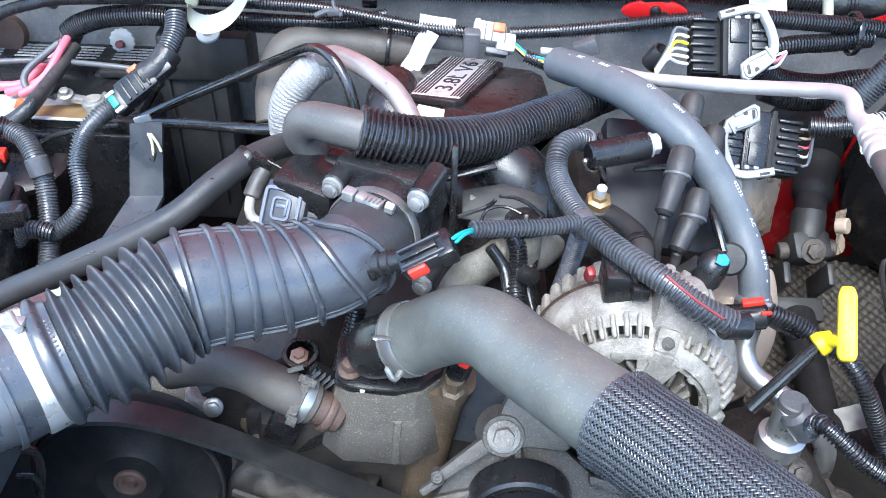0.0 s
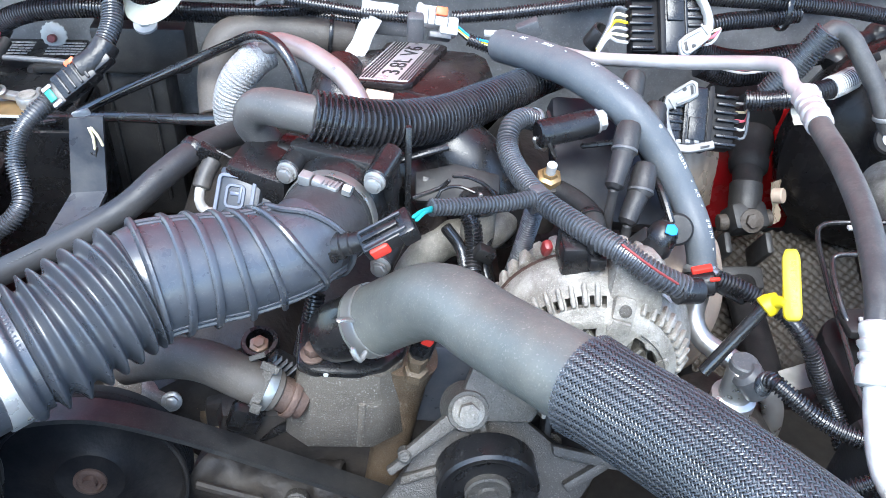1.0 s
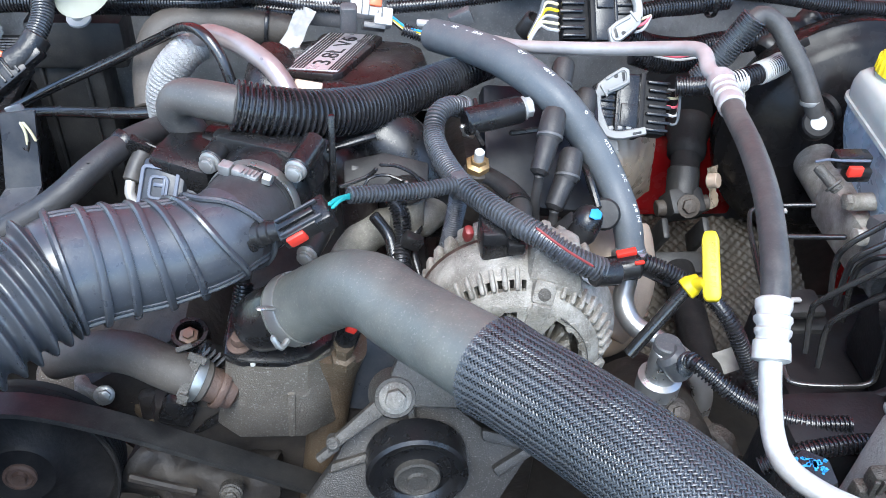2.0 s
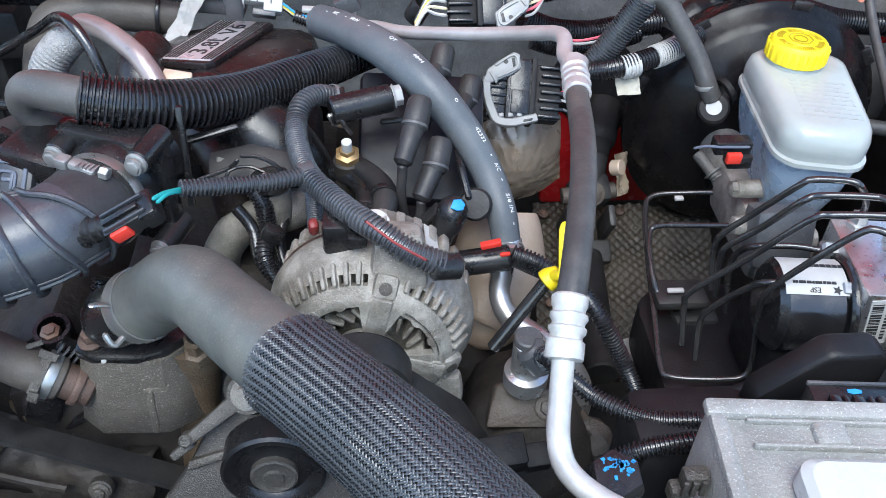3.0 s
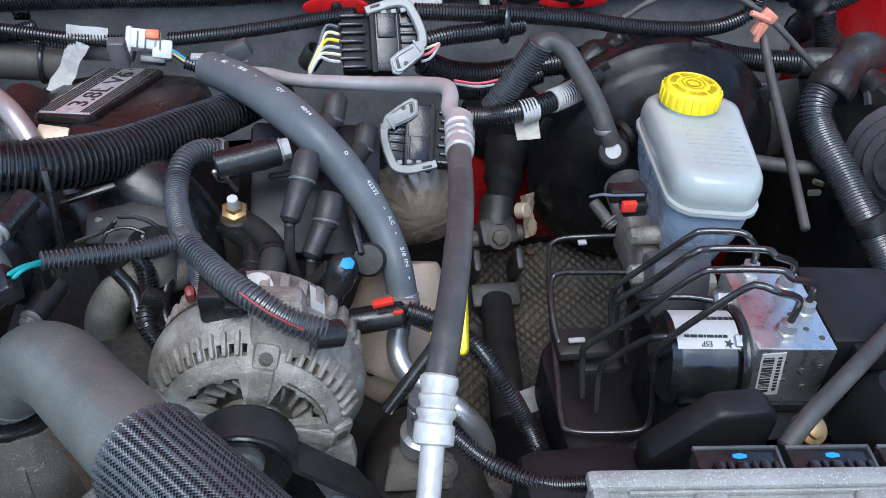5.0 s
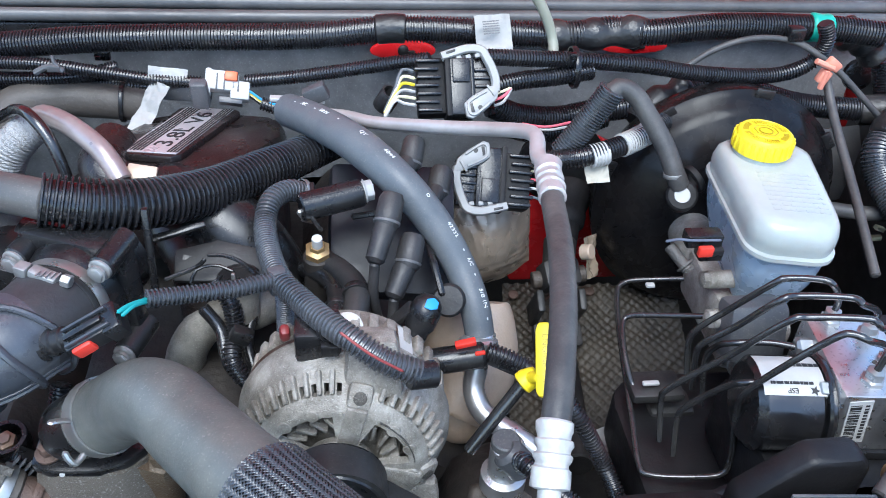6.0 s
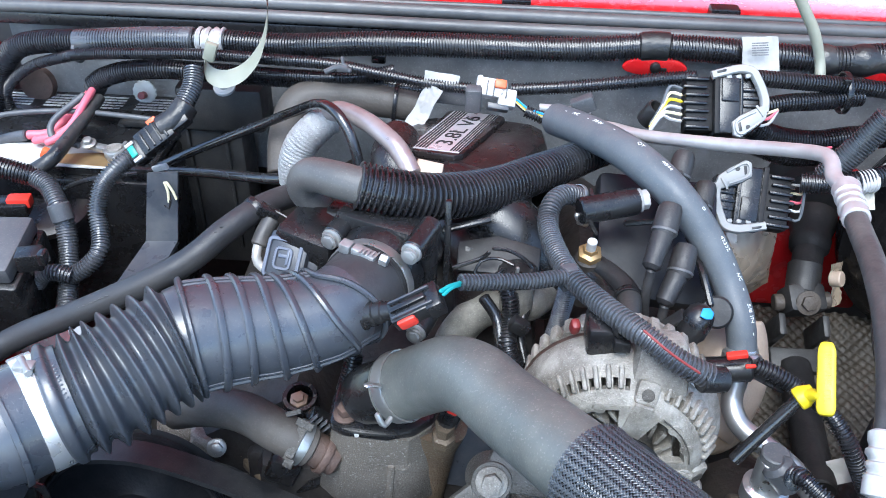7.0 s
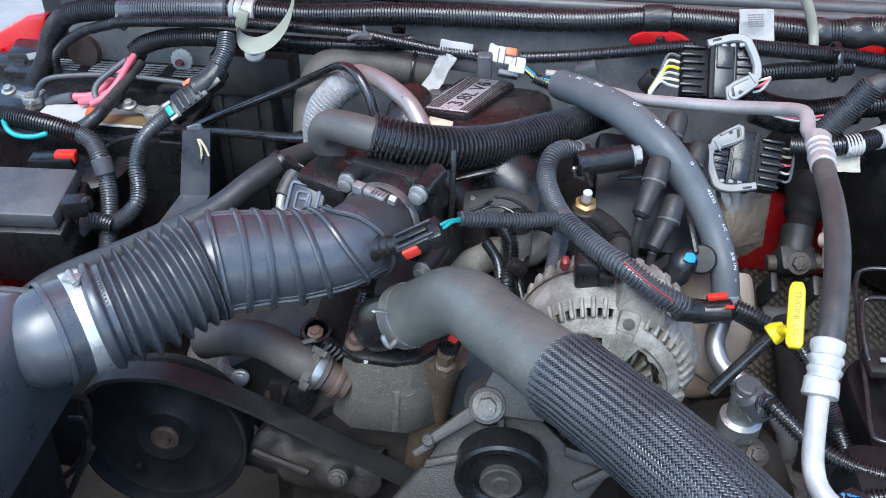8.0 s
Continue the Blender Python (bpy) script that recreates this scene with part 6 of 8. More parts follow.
part("lower_yoke", join(box(uj + V((-0.022, -0.012, -0.034)), (0.008, 0.024, 0.055), rot=(30, 0, 0), bev=0.003), box(uj + V((0.022, -0.012, -0.034)), (0.008, 0.024, 0.055), rot=(30, 0, 0), bev=0.003), box(uj + V((0, -0.03, -0.058)), (0.052, 0.026, 0.014), rot=(30, 0, 0), bev=0.004)), BLACK_MATT, ss)
part("pinch_bolt", rod(uj + V((0.018, -0.006, 0.035)), uj + V((0.026, -0.012, 0.040)), 0.0080, 20), TAN, ss, "tan plastic cap")
part("foil_wrap", sheet(-0.014, 0.014, -0.022, 0.022, 0, 20, 26, 0.005, basis((0.435, 0.710, 0.896), (0.75, -0.5, 0.4), (0.5, 0.6, -0.3)), 5.0, 0.0007, 60), FOIL, ss, "crumpled foil wrap")
part("shaft", rod(uj + V((0, -0.035, -0.06)), (0.381, 0.500, 0.823), 0.0165, 22), COVER, ss)

emb = thing("floor_shield", (0.42, 0.68, 0.8), "brown embossed metal floor shield with a diamond pattern", "heat shield")
e0, ex_, ey_ = V((0.357, 0.762, 0.816)), V((0.550, 0.732, 0.828)) - V((0.357, 0.762, 0.816)), V((0.336, 0.544, 0.762)) - V((0.357, 0.762, 0.816))
en = ex_.cross(ey_).normalized() * -1
vs, fs = [], []
nx, ny = 120, 130
for j in range(ny + 1):
    for i in range(nx + 1):
        u, v = i / nx, j / ny
        a, b = u * ex_.length / 0.0115 * math.pi, v * ey_.length / 0.0115 * math.pi
        bumpy = abs(math.sin((a + b) / 1.0)) * abs(math.sin((a - b) / 1.0))
        vs.append(e0 + ex_ * u + ey_ * v + en * (0.0035 * bumpy + 0.008 * noise.noise(V((u * 6, v * 6, 2)))))
for j in range(ny):
    for i in range(nx):
        a = j * (nx + 1) + i
        fs.append((a, a + 1, a + nx + 2, a + nx + 1))
part("panel", (vs, fs), EMBOSSED, emb, smooth=60)
for u, v in ((0.06, 0.08), (0.5, 0.05), (0.08, 0.6)):
    part("rivet", lathe(e0 + ex_ * u + ey_ * v + en * 0.004, en, [(0, 0.006), (0.002, 0.0055), (0.003, 0.003)], 14), RUSTY, emb)
scrap = thing("torn_label", (0.413, 0.517, 0.838), "torn scrap of crumpled pale foil label", "label")
part("scrap", sheet(-0.022, 0.02, -0.010, 0.012, 0, 20, 12, 0.004, basis((0.412, 0.516, 0.838), (-0.1, -0.7, 0.7), (1, 0, 0.4)), 3.0, 0.0012, 60), PAPER_OLD, scrap)
rp = solo("wall_red_patch", prism([(-0.05, -0.14), (0.10, -0.14), (0.11, 0.02), (0.04, 0.055), (-0.02, 0.045), (-0.05, 0.01)], basis((0.43, 0.86, 0.90), (0, -1, 0.1), (1, 0, 0)), 0.02, 0.006), RED_PAINT, "bare red painted firewall around the steering boot", "firewall", kind="structure")

# brake booster, master cylinder, reservoir
bo = thing("brake_booster", (0.56, 0.75, 0.85), "round glossy black brake booster with a stepped rim", "brake booster")
BC = V((0.565, 0.74, 0.945))
part("shell", lathe(BC, (0, -1, 0.05), [(-0.06, 0.10), (-0.02, 0.126), (0.0, 0.130), (0.006, 0.130), (0.010, 0.124), (0.022, 0.120), (0.03, 0.112), (0.036, 0.10), (0.05, 0.085), (0.054, 0.05), (0.056, 0.01)], 72), BOOSTER, bo)
for a in (35, 80, 125, 160):
    part("crimp_tab", moved(box((0.128, 0, 0.009), (0.01, 0.02, 0.004), bev=0.0015), basis(BC, (0, -1, 0.05), (1, 0, 0)) @ pose(0, 0, 0, 0, 0, a)), PAINT_BLACK, bo)
cv = thing("check_valve", (0.485, 0.65, 1.0), "black vacuum check valve with a grey vacuum hose", "valve")
cq = V((0.485, 0.647, 1.017))
cax = V((-0.25, -0.62, 0.55))
part("body", join(lathe(cq, cax, [(-0.03, 0.012), (-0.02, 0.0145), (-0.002, 0.0145), (0.0, 0.0125), (0.0005, 0.002)], 26), bead(cq + V((0.014, 0.014, 0.008)), (0.6, 0.2, 0.3), 0.010, 0.004, 0.006)), COVER, cv)
part("cap", lathe(cq, cax, [(0.0, 0.0074), (0.0012, 0.0071)], 22), LIGHT_GREY, cv, "pale grey end disc")
part("hose", tube([(0.485, 0.655, 1.020), (0.478, 0.660, 1.034), (0.468, 0.675, 1.055), (0.454, 0.690, 1.075), (0.442, 0.700, 1.090), (0.428, 0.705, 1.096), (0.416, 0.700, 1.091)], 0.0090, 20), HOSE_OLD, cv, "grey vacuum hose")
part("corrugated_sheath", loom([(0.419, 0.700, 1.097), (0.410, 0.700, 1.079), (0.397, 0.700, 1.056), (0.381, 0.700, 1.030)], 0.0125, 0.0042, 0.0014, 16), LOOM_GREY, cv)
part("collar", bead((0.478, 0.660, 1.032), V((-0.1, 0.1, 0.5)), 0.0090, 0.0010, 0.004), BOLT, cv)

mc = thing("master_cylinder", (0.53, 0.6, 0.9), "cast aluminium brake master cylinder under the reservoir", "master cylinder")
part("barrel", join(rod((0.525, 0.72, 0.945), (0.515, 0.50, 0.945), 0.022, 24), box((0.515, 0.56, 0.958), (0.055, 0.11, 0.05), bev=0.008)), CAST, mc)
part("nose", box((0.491, 0.490, 1.000), (0.05, 0.03, 0.05), rot=(-20, 0, 0), bev=0.008), GREY_PLASTIC, mc)
for q in ((0.477, 0.550, 0.999), (0.462, 0.500, 1.002)):
    part("port", join(rod(V(q) + V((0.03, 0, 0)), q, 0.008, 14), lathe(q, (-1, 0, 0), [(-0.004, 0.0075), (0.004, 0.0075), (0.006, 0.004)], 6)), CAST, mc)

rv = thing("brake_fluid_reservoir", (0.53, 0.58, 0.98), "milky plastic brake fluid reservoir with a yellow screw cap", "reservoir")
rm = basis((0.534, 0.585, 1.062), (0.02, 0.03, 1), (0.985, -0.17, 0))


ro = [(x * (0.985 + 1.5 * y), y) for x, y in rounded(0.0395, 0.073, 0.022)]
part("upper_shell", loft([(shrunk(ro, 0.97), -0.016), (shrunk(ro, 0.985), -0.012), (ro, -0.006), (ro, 0.0), (shrunk(ro, 0.965), 0.008), (shrunk(ro, 0.90), 0.0125), (shrunk(ro, 0.80), 0.014)], rm), TANK, rv, "milky white upper shell", smooth=50)
part("seam_rim", loft([(shrunk(ro, 1.0), -0.0185), (shrunk(ro, 1.035), -0.018), (shrunk(ro, 1.035), -0.0145), (shrunk(ro, 1.0), -0.014)], rm), TANK, rv, smooth=50)
part("lower_shell", loft([(shrunk(ro, 0.62, 0, -0.006), -0.085), (shrunk(ro, 0.72, 0, -0.004), -0.07), (shrunk(ro, 0.86, 0, -0.002), -0.05), (shrunk(ro, 0.93), -0.034), (shrunk(ro, 0.96), -0.017)], rm), TANK_LOW, rv, "bluish lower shell filled with fluid", smooth=50)
cc = rm @ V((-0.008, 0.041, 0.012))
cup = rm.to_3x3() @ V((0, 0, 1))
part("neck", lathe(cc, cup, [(0, 0.024), (0.008, 0.022)], 30), TANK, rv)
capm = part("cap", lathe(cc, cup, [(0.006, 0.0245), (0.0065, 0.025), (0.020, 0.0240), (0.0225, 0.0220), (0.0228, 0.0205), (0.0222, 0.020), (0.0222, 0.0125), (0.0232, 0.012), (0.0232, 0.007), (0.0224, 0.0065), (0.0224, 0.001)], 40), YELLOW, rv, "yellow screw cap")
cb_ = basis(cc, cup, (1, 0, 0))
for i in range(24):
    part("grip_rib", moved(box((0.0247, 0, 0.013), (0.002, 0.0034, 0.013), bev=0.0008), cb_ @ pose(0, 0, 0, 0, 0, i * 15)), YELLOW, capm)
part("raised_mark", join(*[moved(box((0.0168, 0, 0.0224), (0.0050, 0.0005, 0.0006), bev=0), cb_ @ pose(0, 0, 0, 0, 0, i * 5)) for i in range(72) if i % 12 < 10]), EMBOSS_SHADE, capm, "embossed warning text, its shade put into a darker yellow")
OCT = [(0.0100 * math.cos(math.pi / 4 * k + 0.39), 0.0100 * math.sin(math.pi / 4 * k + 0.39), 0.0236) for k in range(8)]
for k in range(8):
    part("octagon_edge", moved(rod(OCT[k], OCT[(k + 1) % 8], 0.0005, 6), cb_), EMBOSS_SHADE, capm)
part("ring_mark", moved(bead((0, 0, 0.0234), (0, 0, 1), 0.0052, 0.0008, 0.0008, 24), cb_), EMBOSS_SHADE, capm)
part("moulded_text", bars(9, 0.046, 0.062, rm @ pose(0.004, -0.020, 0.0139), 0.6, 0.0004, 3), TANK, rv)
part("drip", join(*[lathe(rm @ V((x, -0.067, 0.0075)), (0, -0.7, 0.7), [(-0.001, 0.002), (0.001, 0.0014)], 10) for x in (-0.006, 0.016)]), WHITE, rv)
lv = thing("fluid_level_plug", (0.460, 0.550, 1.036), "black level sensor plug with a red lock and blue wires", "connector")
part("plug", join(box((0.462, 0.550, 1.044), (0.030, 0.014, 0.012), rot=(0, 0, 0), bev=0.002), box((0.468, 0.545, 1.034), (0.02, 0.014, 0.012), bev=0.002)), BLACK, lv)
part("lock", box((0.460, 0.536, 1.041), (0.012, 0.005, 0.009), bev=0.001), RED_PLASTIC, lv, "red lock")
part("wire", tube([(0.431, 0.550, 1.041), (0.440, 0.546, 1.046), (0.450, 0.543, 1.047), (0.474, 0.541, 1.048)], 0.0012, 8, 0.003), PLUG_BLUE, lv, "blue-grey wire")
part("spring_bolt", join(rod((0.436, 0.550, 1.036), (0.447, 0.530, 1.027), 0.0048, 14), hexhead((0.445, 0.535, 1.029), (0.5, -0.6, -0.4), 0.005, 0.006)), CAST_DIRTY, lv, "dull steel bolt")

bp = thing("vacuum_pipe", (0.703, 0.690, 0.960), "dark steel pipe and bracket beside the brake booster", "pipe")
part("pipe", tube([(0.658, 0.700, 0.962), (0.703, 0.690, 0.960), (0.753, 0.680, 0.962)], 0.0075, 14), HOSE_OLD, bp)
part("bracket", prism([(-0.03, -0.05), (0.012, -0.045), (0.03, 0.01), (0.024, 0.035), (-0.03, 0.03)], basis((0.701, 0.760, 0.982), (0, -0.9, 0.4), (1, 0, 0)), 0.004, 0.001), BLACK_MATT, bp)
part("clip", join(box((0.743, 0.700, 0.931), (0.012, 0.006, 0.005), rot=(0, 20, 0), bev=0.001), box((0.743, 0.700, 0.918), (0.014, 0.005, 0.006), bev=0.001)), CREAM, bp)

# ---- brake modulator and its lines ----
mo = thing("brake_modulator", (0.53, 0.42, 0.97), "aluminium brake modulator block with a black pump motor and barcode labels", "brake modulator")
mm = basis((0.5315, 0.4195, 1.040), (0, 0.02, 1), (0.99, -0.10, 0))
part("block", moved(box((0, 0, -0.026), (0.054, 0.082, 0.052), bev=0.0015), mm), BLOCK_ALU, mo)
part("lower_flange", moved(box((-0.002, 0, -0.056), (0.064, 0.088, 0.008), bev=0.002), mm), BLACK, mo)
part("ecu", join(moved(box((0.062, 0.006, -0.028), (0.068, 0.078, 0.056), bev=0.004), mm), moved(box((0.066, -0.03, -0.012), (0.05, 0.02, 0.02), bev=0.003), mm)), TRAY, mo, "black control box")
part("motor", join(moved(rod((-0.030, -0.012, -0.038), (-0.078, -0.012, -0.038), 0.0335, 40, 0.15), mm), moved(rod((-0.026, -0.012, -0.038), (-0.032, -0.012, -0.038), 0.037, 40), mm)), GLOSS, mo, "glossy black pump motor")
vs, fs = [], []
for i in range(13):
    a = radians(55 + i * 5.2)
    for x in (-0.076, -0.033):
        vs.append(mm @ V((x, -0.012 - 0.0339 * math.cos(a), -0.038 + 0.0339 * math.sin(a))))
for i in range(12):
    fs.append((i * 2, i * 2 + 1, i * 2 + 3, i * 2 + 2))
k = len(vs)
cen = mm @ V((-0.06, -0.012, -0.038))
vs += [q + (cen - q).normalized() * 0.0004 for q in vs]
fs += [tuple(i + k for i in reversed(f)) for f in fs]
lab = part("motor_label", (vs, fs), PAPER, mo, "white printed label reading ESP")


def motor_m(ang, x=-0.058):
    a = radians(ang)
    z = mm.to_3x3() @ V((0, -math.cos(a), math.sin(a)))
    return basis(mm @ V((x, -0.012 - 0.0342 * math.cos(a), -0.038 + 0.0342 * math.sin(a))), z, mm.to_3x3() @ V((-1, 0, 0)))


part("print", join(lettering("ESP", 0.0052, motor_m(61, -0.056)), bars(1, 0.030, 0.003, motor_m(70, -0.056), 0.3, 0.0003, 9), bars(1, 0.024, 0.004, motor_m(96, -0.045), 0.2, 0.0003, 5)), INK, lab)
m50 = motor_m(61, -0.041)
part("emblem", prism([(0.0036 * (1 if i % 2 else 0.45) * math.cos(math.pi * i / 5), 0.0036 * (1 if i % 2 else 0.45) * math.sin(math.pi * i / 5)) for i in range(10)], m50, 0.0003, 0), INK, lab)
bl_ = part("barcode_label", moved(box((-0.0125, -0.0414, -0.024), (0.016, 0.0006, 0.041), rot=(0, -8, 0), bev=0), mm), PAPER, mo, "white barcode label")
rnd = random.Random(8)
lm = mm @ pose(-0.0125, -0.0418, -0.024, 0, -8, 0)
code, z = [], -0.017
while z < 0.017:
    w = rnd.choice((0.0006, 0.0006, 0.001, 0.0016))
    code.append(moved(box((-0.0030, 0, z), (0.0075, 0.0003, w), bev=0), lm))
    z += w + rnd.choice((0.0006, 0.0008, 0.0012))
part("bar_code", join(*code), INK, bl_)
part("print", join(*[moved(box((0.0045, 0, -0.015 + 0.0031 * k), (0.0028, 0.0003, 0.0016 if k % 4 else 0.0024), bev=0), lm) for k in range(11)]), INK, bl_)
for x, y in ((0.012, -0.022), (0.019, -0.010), (0.006, -0.008), (0.018, 0.01), (0.02, -0.03), (0.016, 0.024)):
    part("stake_mark", moved(lathe((x, y, -0.0005), (0, 0, 1), [(0, 0.0024), (0.0012, 0.0018), (0.0008, 0.0008)], 10), mm), CAST_DIRTY, mo)
for x, z in ((0.008, -0.02), (0.014, -0.036), (-0.002, -0.030), (0.02, -0.016)):
    part("stake_mark", moved(lathe((x, -0.0408, z), (0, -1, 0), [(0, 0.0024), (0.001, 0.0018), (0.0006, 0.0008)], 10), mm), CAST_DIRTY, mo)

PORTS = [(-0.010, 0.034), (0.012, 0.020), (0.016, -0.006), (-0.004, -0.026)]
for x, y in PORTS:
    part("fitting", moved(lathe((x, y, -0.001), (0, 0, 1), [(0, 0.008), (0.004, 0.008), (0.005, 0.0062), (0.011, 0.0062), (0.012, 0.0035)], 6), mm), STEEL, mo, "zinc pipe nut")
part("side_fitting", moved(lathe((-0.026, -0.024, -0.012), (-1, 0, 0), [(0, 0.0075), (0.010, 0.0075), (0.012, 0.005)], 6), mm), STEEL, mo)
part("side_fitting", moved(lathe((-0.026, 0.018, -0.012), (-1, 0, 0), [(0, 0.0075), (0.010, 0.0075), (0.012, 0.005)], 6), mm), STEEL, mo)


def brake_line(pts, lab="bent black coated steel brake line"):
    ob = solo("brake_line", tube(pts, 0.0025, 10, 0.003), LINE_COAT, lab, "brake line", "brake lines at the modulator")
    return ob


def port(i, up):
    x, y = PORTS[i]
    q = mm @ V((x, y, up))
    return tuple(round(c, 4) for c in q)


brake_line([port(0, 0.006), port(0, 0.02)] + [(0.512, 0.450, 1.078), (0.504, 0.454, 1.080), (0.482, 0.459, 1.078), (0.474, 0.460, 1.073), (0.454, 0.473, 1.035), (0.440, 0.480, 1.010), (0.442, 0.487, 0.985), (0.447, 0.480, 0.950)])
brake_line([port(1, 0.006), port(1, 0.022)] + [(0.517, 0.422, 1.085), (0.511, 0.428, 1.086), (0.478, 0.436, 1.082), (0.465, 0.436, 1.078), (0.449, 0.447, 1.045), (0.434, 0.456, 1.020), (0.436, 0.463, 1.000), (0.449, 0.474, 0.950)])
brake_line([port(2, 0.006), port(2, 0.026)] + [(0.516, 0.398, 1.087), (0.509, 0.403, 1.090), (0.473, 0.412, 1.085), (0.461, 0.414, 1.080), (0.436, 0.427, 1.035), (0.412, 0.445, 0.985), (0.412, 0.449, 0.965), (0.415, 0.439, 0.930)])
brake_line([port(3, 0.006), port(3, 0.030)] + [(0.497, 0.382, 1.092), (0.488, 0.386, 1.094), (0.480, 0.389, 1.090), (0.461, 0.396, 1.060), (0.446, 0.407, 1.020), (0.452, 0.415, 0.990), (0.458, 0.410, 0.945), (0.453, 0.406, 0.930), (0.428, 0.409, 0.925), (0.402, 0.417, 0.920), (0.397, 0.427, 0.920), (0.403, 0.470, 0.925), (0.414, 0.542, 0.930), (0.426, 0.602, 0.935), (0.437, 0.617, 0.940), (0.467, 0.614, 0.945), (0.503, 0.601, 0.955)], "long black brake line looped into a rectangle")
brake_line([tuple(mm @ V((-0.036, -0.024, -0.012)))] + [(0.471, 0.407, 1.028), (0.447, 0.412, 1.025), (0.440, 0.422, 1.010), (0.426, 0.436, 0.975), (0.424, 0.440, 0.955), (0.426, 0.432, 0.920)])
brake_line([tuple(mm @ V((-0.036, 0.018, -0.012)))] + [(0.480, 0.449, 1.025), (0.455, 0.455, 1.020), (0.451, 0.466, 1.005), (0.450, 0.471, 0.985), (0.462, 0.473, 0.930)])
brake_line([(0.476, 0.531, 0.975), (0.448, 0.544, 0.965), (0.423, 0.556, 0.955), (0.415, 0.553, 0.950), (0.409, 0.527, 0.945), (0.409, 0.495, 0.935), (0.418, 0.489, 0.930), (0.442, 0.486, 0.930)])
hold = thing("line_holder", (0.430, 0.494, 0.930), "black plastic holder for the brake lines with a small white tag", "bracket")
part("holder", join(box((0.428, 0.494, 0.932), (0.045, 0.03, 0.010), bev=0.004), box((0.445, 0.494, 0.900), (0.04, 0.03, 0.03), bev=0.006)), BLACK_MATT, hold)
part("tag", box((0.422, 0.490, 0.941), (0.014, 0.0045, 0.003), bev=0.001), LIGHT_GREY, hold)
tagb = solo("line_tag", box((0.457, 0.606, 0.945), (0.008, 0.005, 0.003), bev=0.0005), WHITE, "small white tag on a brake line", "tag")

# ---- front right corner ----
tray = thing("modulator_tray", (0.45, 0.42, 0.85), "black moulded plastic tray under the brake modulator", "tray")
part("floor", prism(rounded(0.078, 0.11, 0.035), pose(0.476, 0.42, 0.86), 0.05, 0.006), TRAY, tray)
part("pedestal", box((0.54, 0.40, 0.945), (0.16, 0.13, 0.07), bev=0.012), TRAY, tray)
part("front_wall", box((0.47, 0.335, 0.93), (0.26, 0.06, 0.10), bev=0.012), TRAY, tray)
part("hump", prism([(-0.052, -0.040), (-0.014, 0.0), (0.018, 0.0), (0.027, -0.008), (0.028, -0.075), (-0.052, -0.075)], basis((0.469, 0.331, 1.040), (0, 1, 0), (1, 0, 0)) @ Matrix.Diagonal((1, -1, 1, 1)), 0.022, 0.005), TRAY, tray)
part("back_rib", box((0.425, 0.358, 0.965), (0.08, 0.008, 0.03), rot=(0, -35, 0), bev=0.003), TRAY, tray)
part("end_hump", loft([(rounded(0.03, 0.03, 0.014), 0.0), (rounded(0.026, 0.026, 0.014), 0.05), (rounded(0.020, 0.020, 0.012), 0.058)], pose(0.585, 0.335, 0.985)), TRAY, tray)
part("nut", join(lathe((0.520, 0.330, 1.022), (0, -0.6, 0.8), [(-0.01, 0.010), (0.0, 0.009), (0.001, 0.007)], 20), hexhead((0.518, 0.328, 1.023), (0, -0.6, 0.8), 0.006, 0.005)), BRASS, tray, "yellowed steel nut")

for k in range(3):
    fmx = pose(0.4435 + k * 0.0535, 0.2865 - k * 0.0045, 1.055, 0, 0, -4.7)
    rl = thing("fuse_module", fmx.translation, "black fuse module with red terminals and a blue paint mark", "fuse module", "fuse modules in a row")
    part("body", moved(box((0, 0, -0.025), (0.048, 0.024, 0.05), bev=0.002), fmx), BLACK, rl)
    part("lid_rim", join(moved(box((0, 0.0115, 0.0), (0.049, 0.002, 0.003), bev=0.0006), fmx), moved(box((0.0235, 0, 0.0), (0.002, 0.024, 0.003), bev=0.0006), fmx)), GREY_PLASTIC, rl)
    for dx, w in ((-0.014, 0.006), (-0.008, 0.003), (-0.001, 0.006), (0.006, 0.003), (0.012, 0.005), (0.018, 0.003)):
        part("blade", moved(box((dx, -0.006, 0.002), (w, 0.011, 0.007), rot=(-8, 0, 0), bev=0.0007), fmx), BLACK, rl)
    for dx in (-0.0045, 0.009):
        part("terminal", moved(box((dx, -0.008, 0.0015), (0.0026, 0.004, 0.004), bev=0.0006), fmx), RED_PLASTIC, rl)
    part("paint_mark", moved(prism([(-0.004, -0.001), (-0.001, -0.002), (0.004, -0.0012), (0.0042, 0.001), (0.0005, 0.0018), (-0.0038, 0.0012)], pose(0.001, 0.006, 0.0001), 0.0004, 0), fmx), BLUE, rl, "pale blue paint mark")

gt = thing("coolant_tank", (0.47, 0.22, 0.95), "weathered pale grey plastic tank with moulded recesses and a white lid", "tank")
GM = pose(0.355, 0.287, 1.058, 0, 0, -4.7)
part("body", moved(box((0.16, -0.068, -0.06), (0.32, 0.136, 0.118), bev=0.007), GM), BOX_GREY, gt)
part("rim", moved(box((0.16, -0.005, 0.0005), (0.322, 0.012, 0.008), bev=0.003), GM), BOX_GREY, gt)
part("rim", moved(box((0.005, -0.070, 0.0), (0.010, 0.13, 0.007), bev=0.003), GM), BOX_GREY, gt)
part("ridge", moved(box((0.17, -0.0285, 0.0), (0.30, 0.003, 0.006), bev=0.0014), GM), BOX_GREY, gt)
part("ridge", moved(box((0.17, -0.0125, 0.0), (0.30, 0.0022, 0.005), bev=0.001), GM), BOX_GREY, gt)
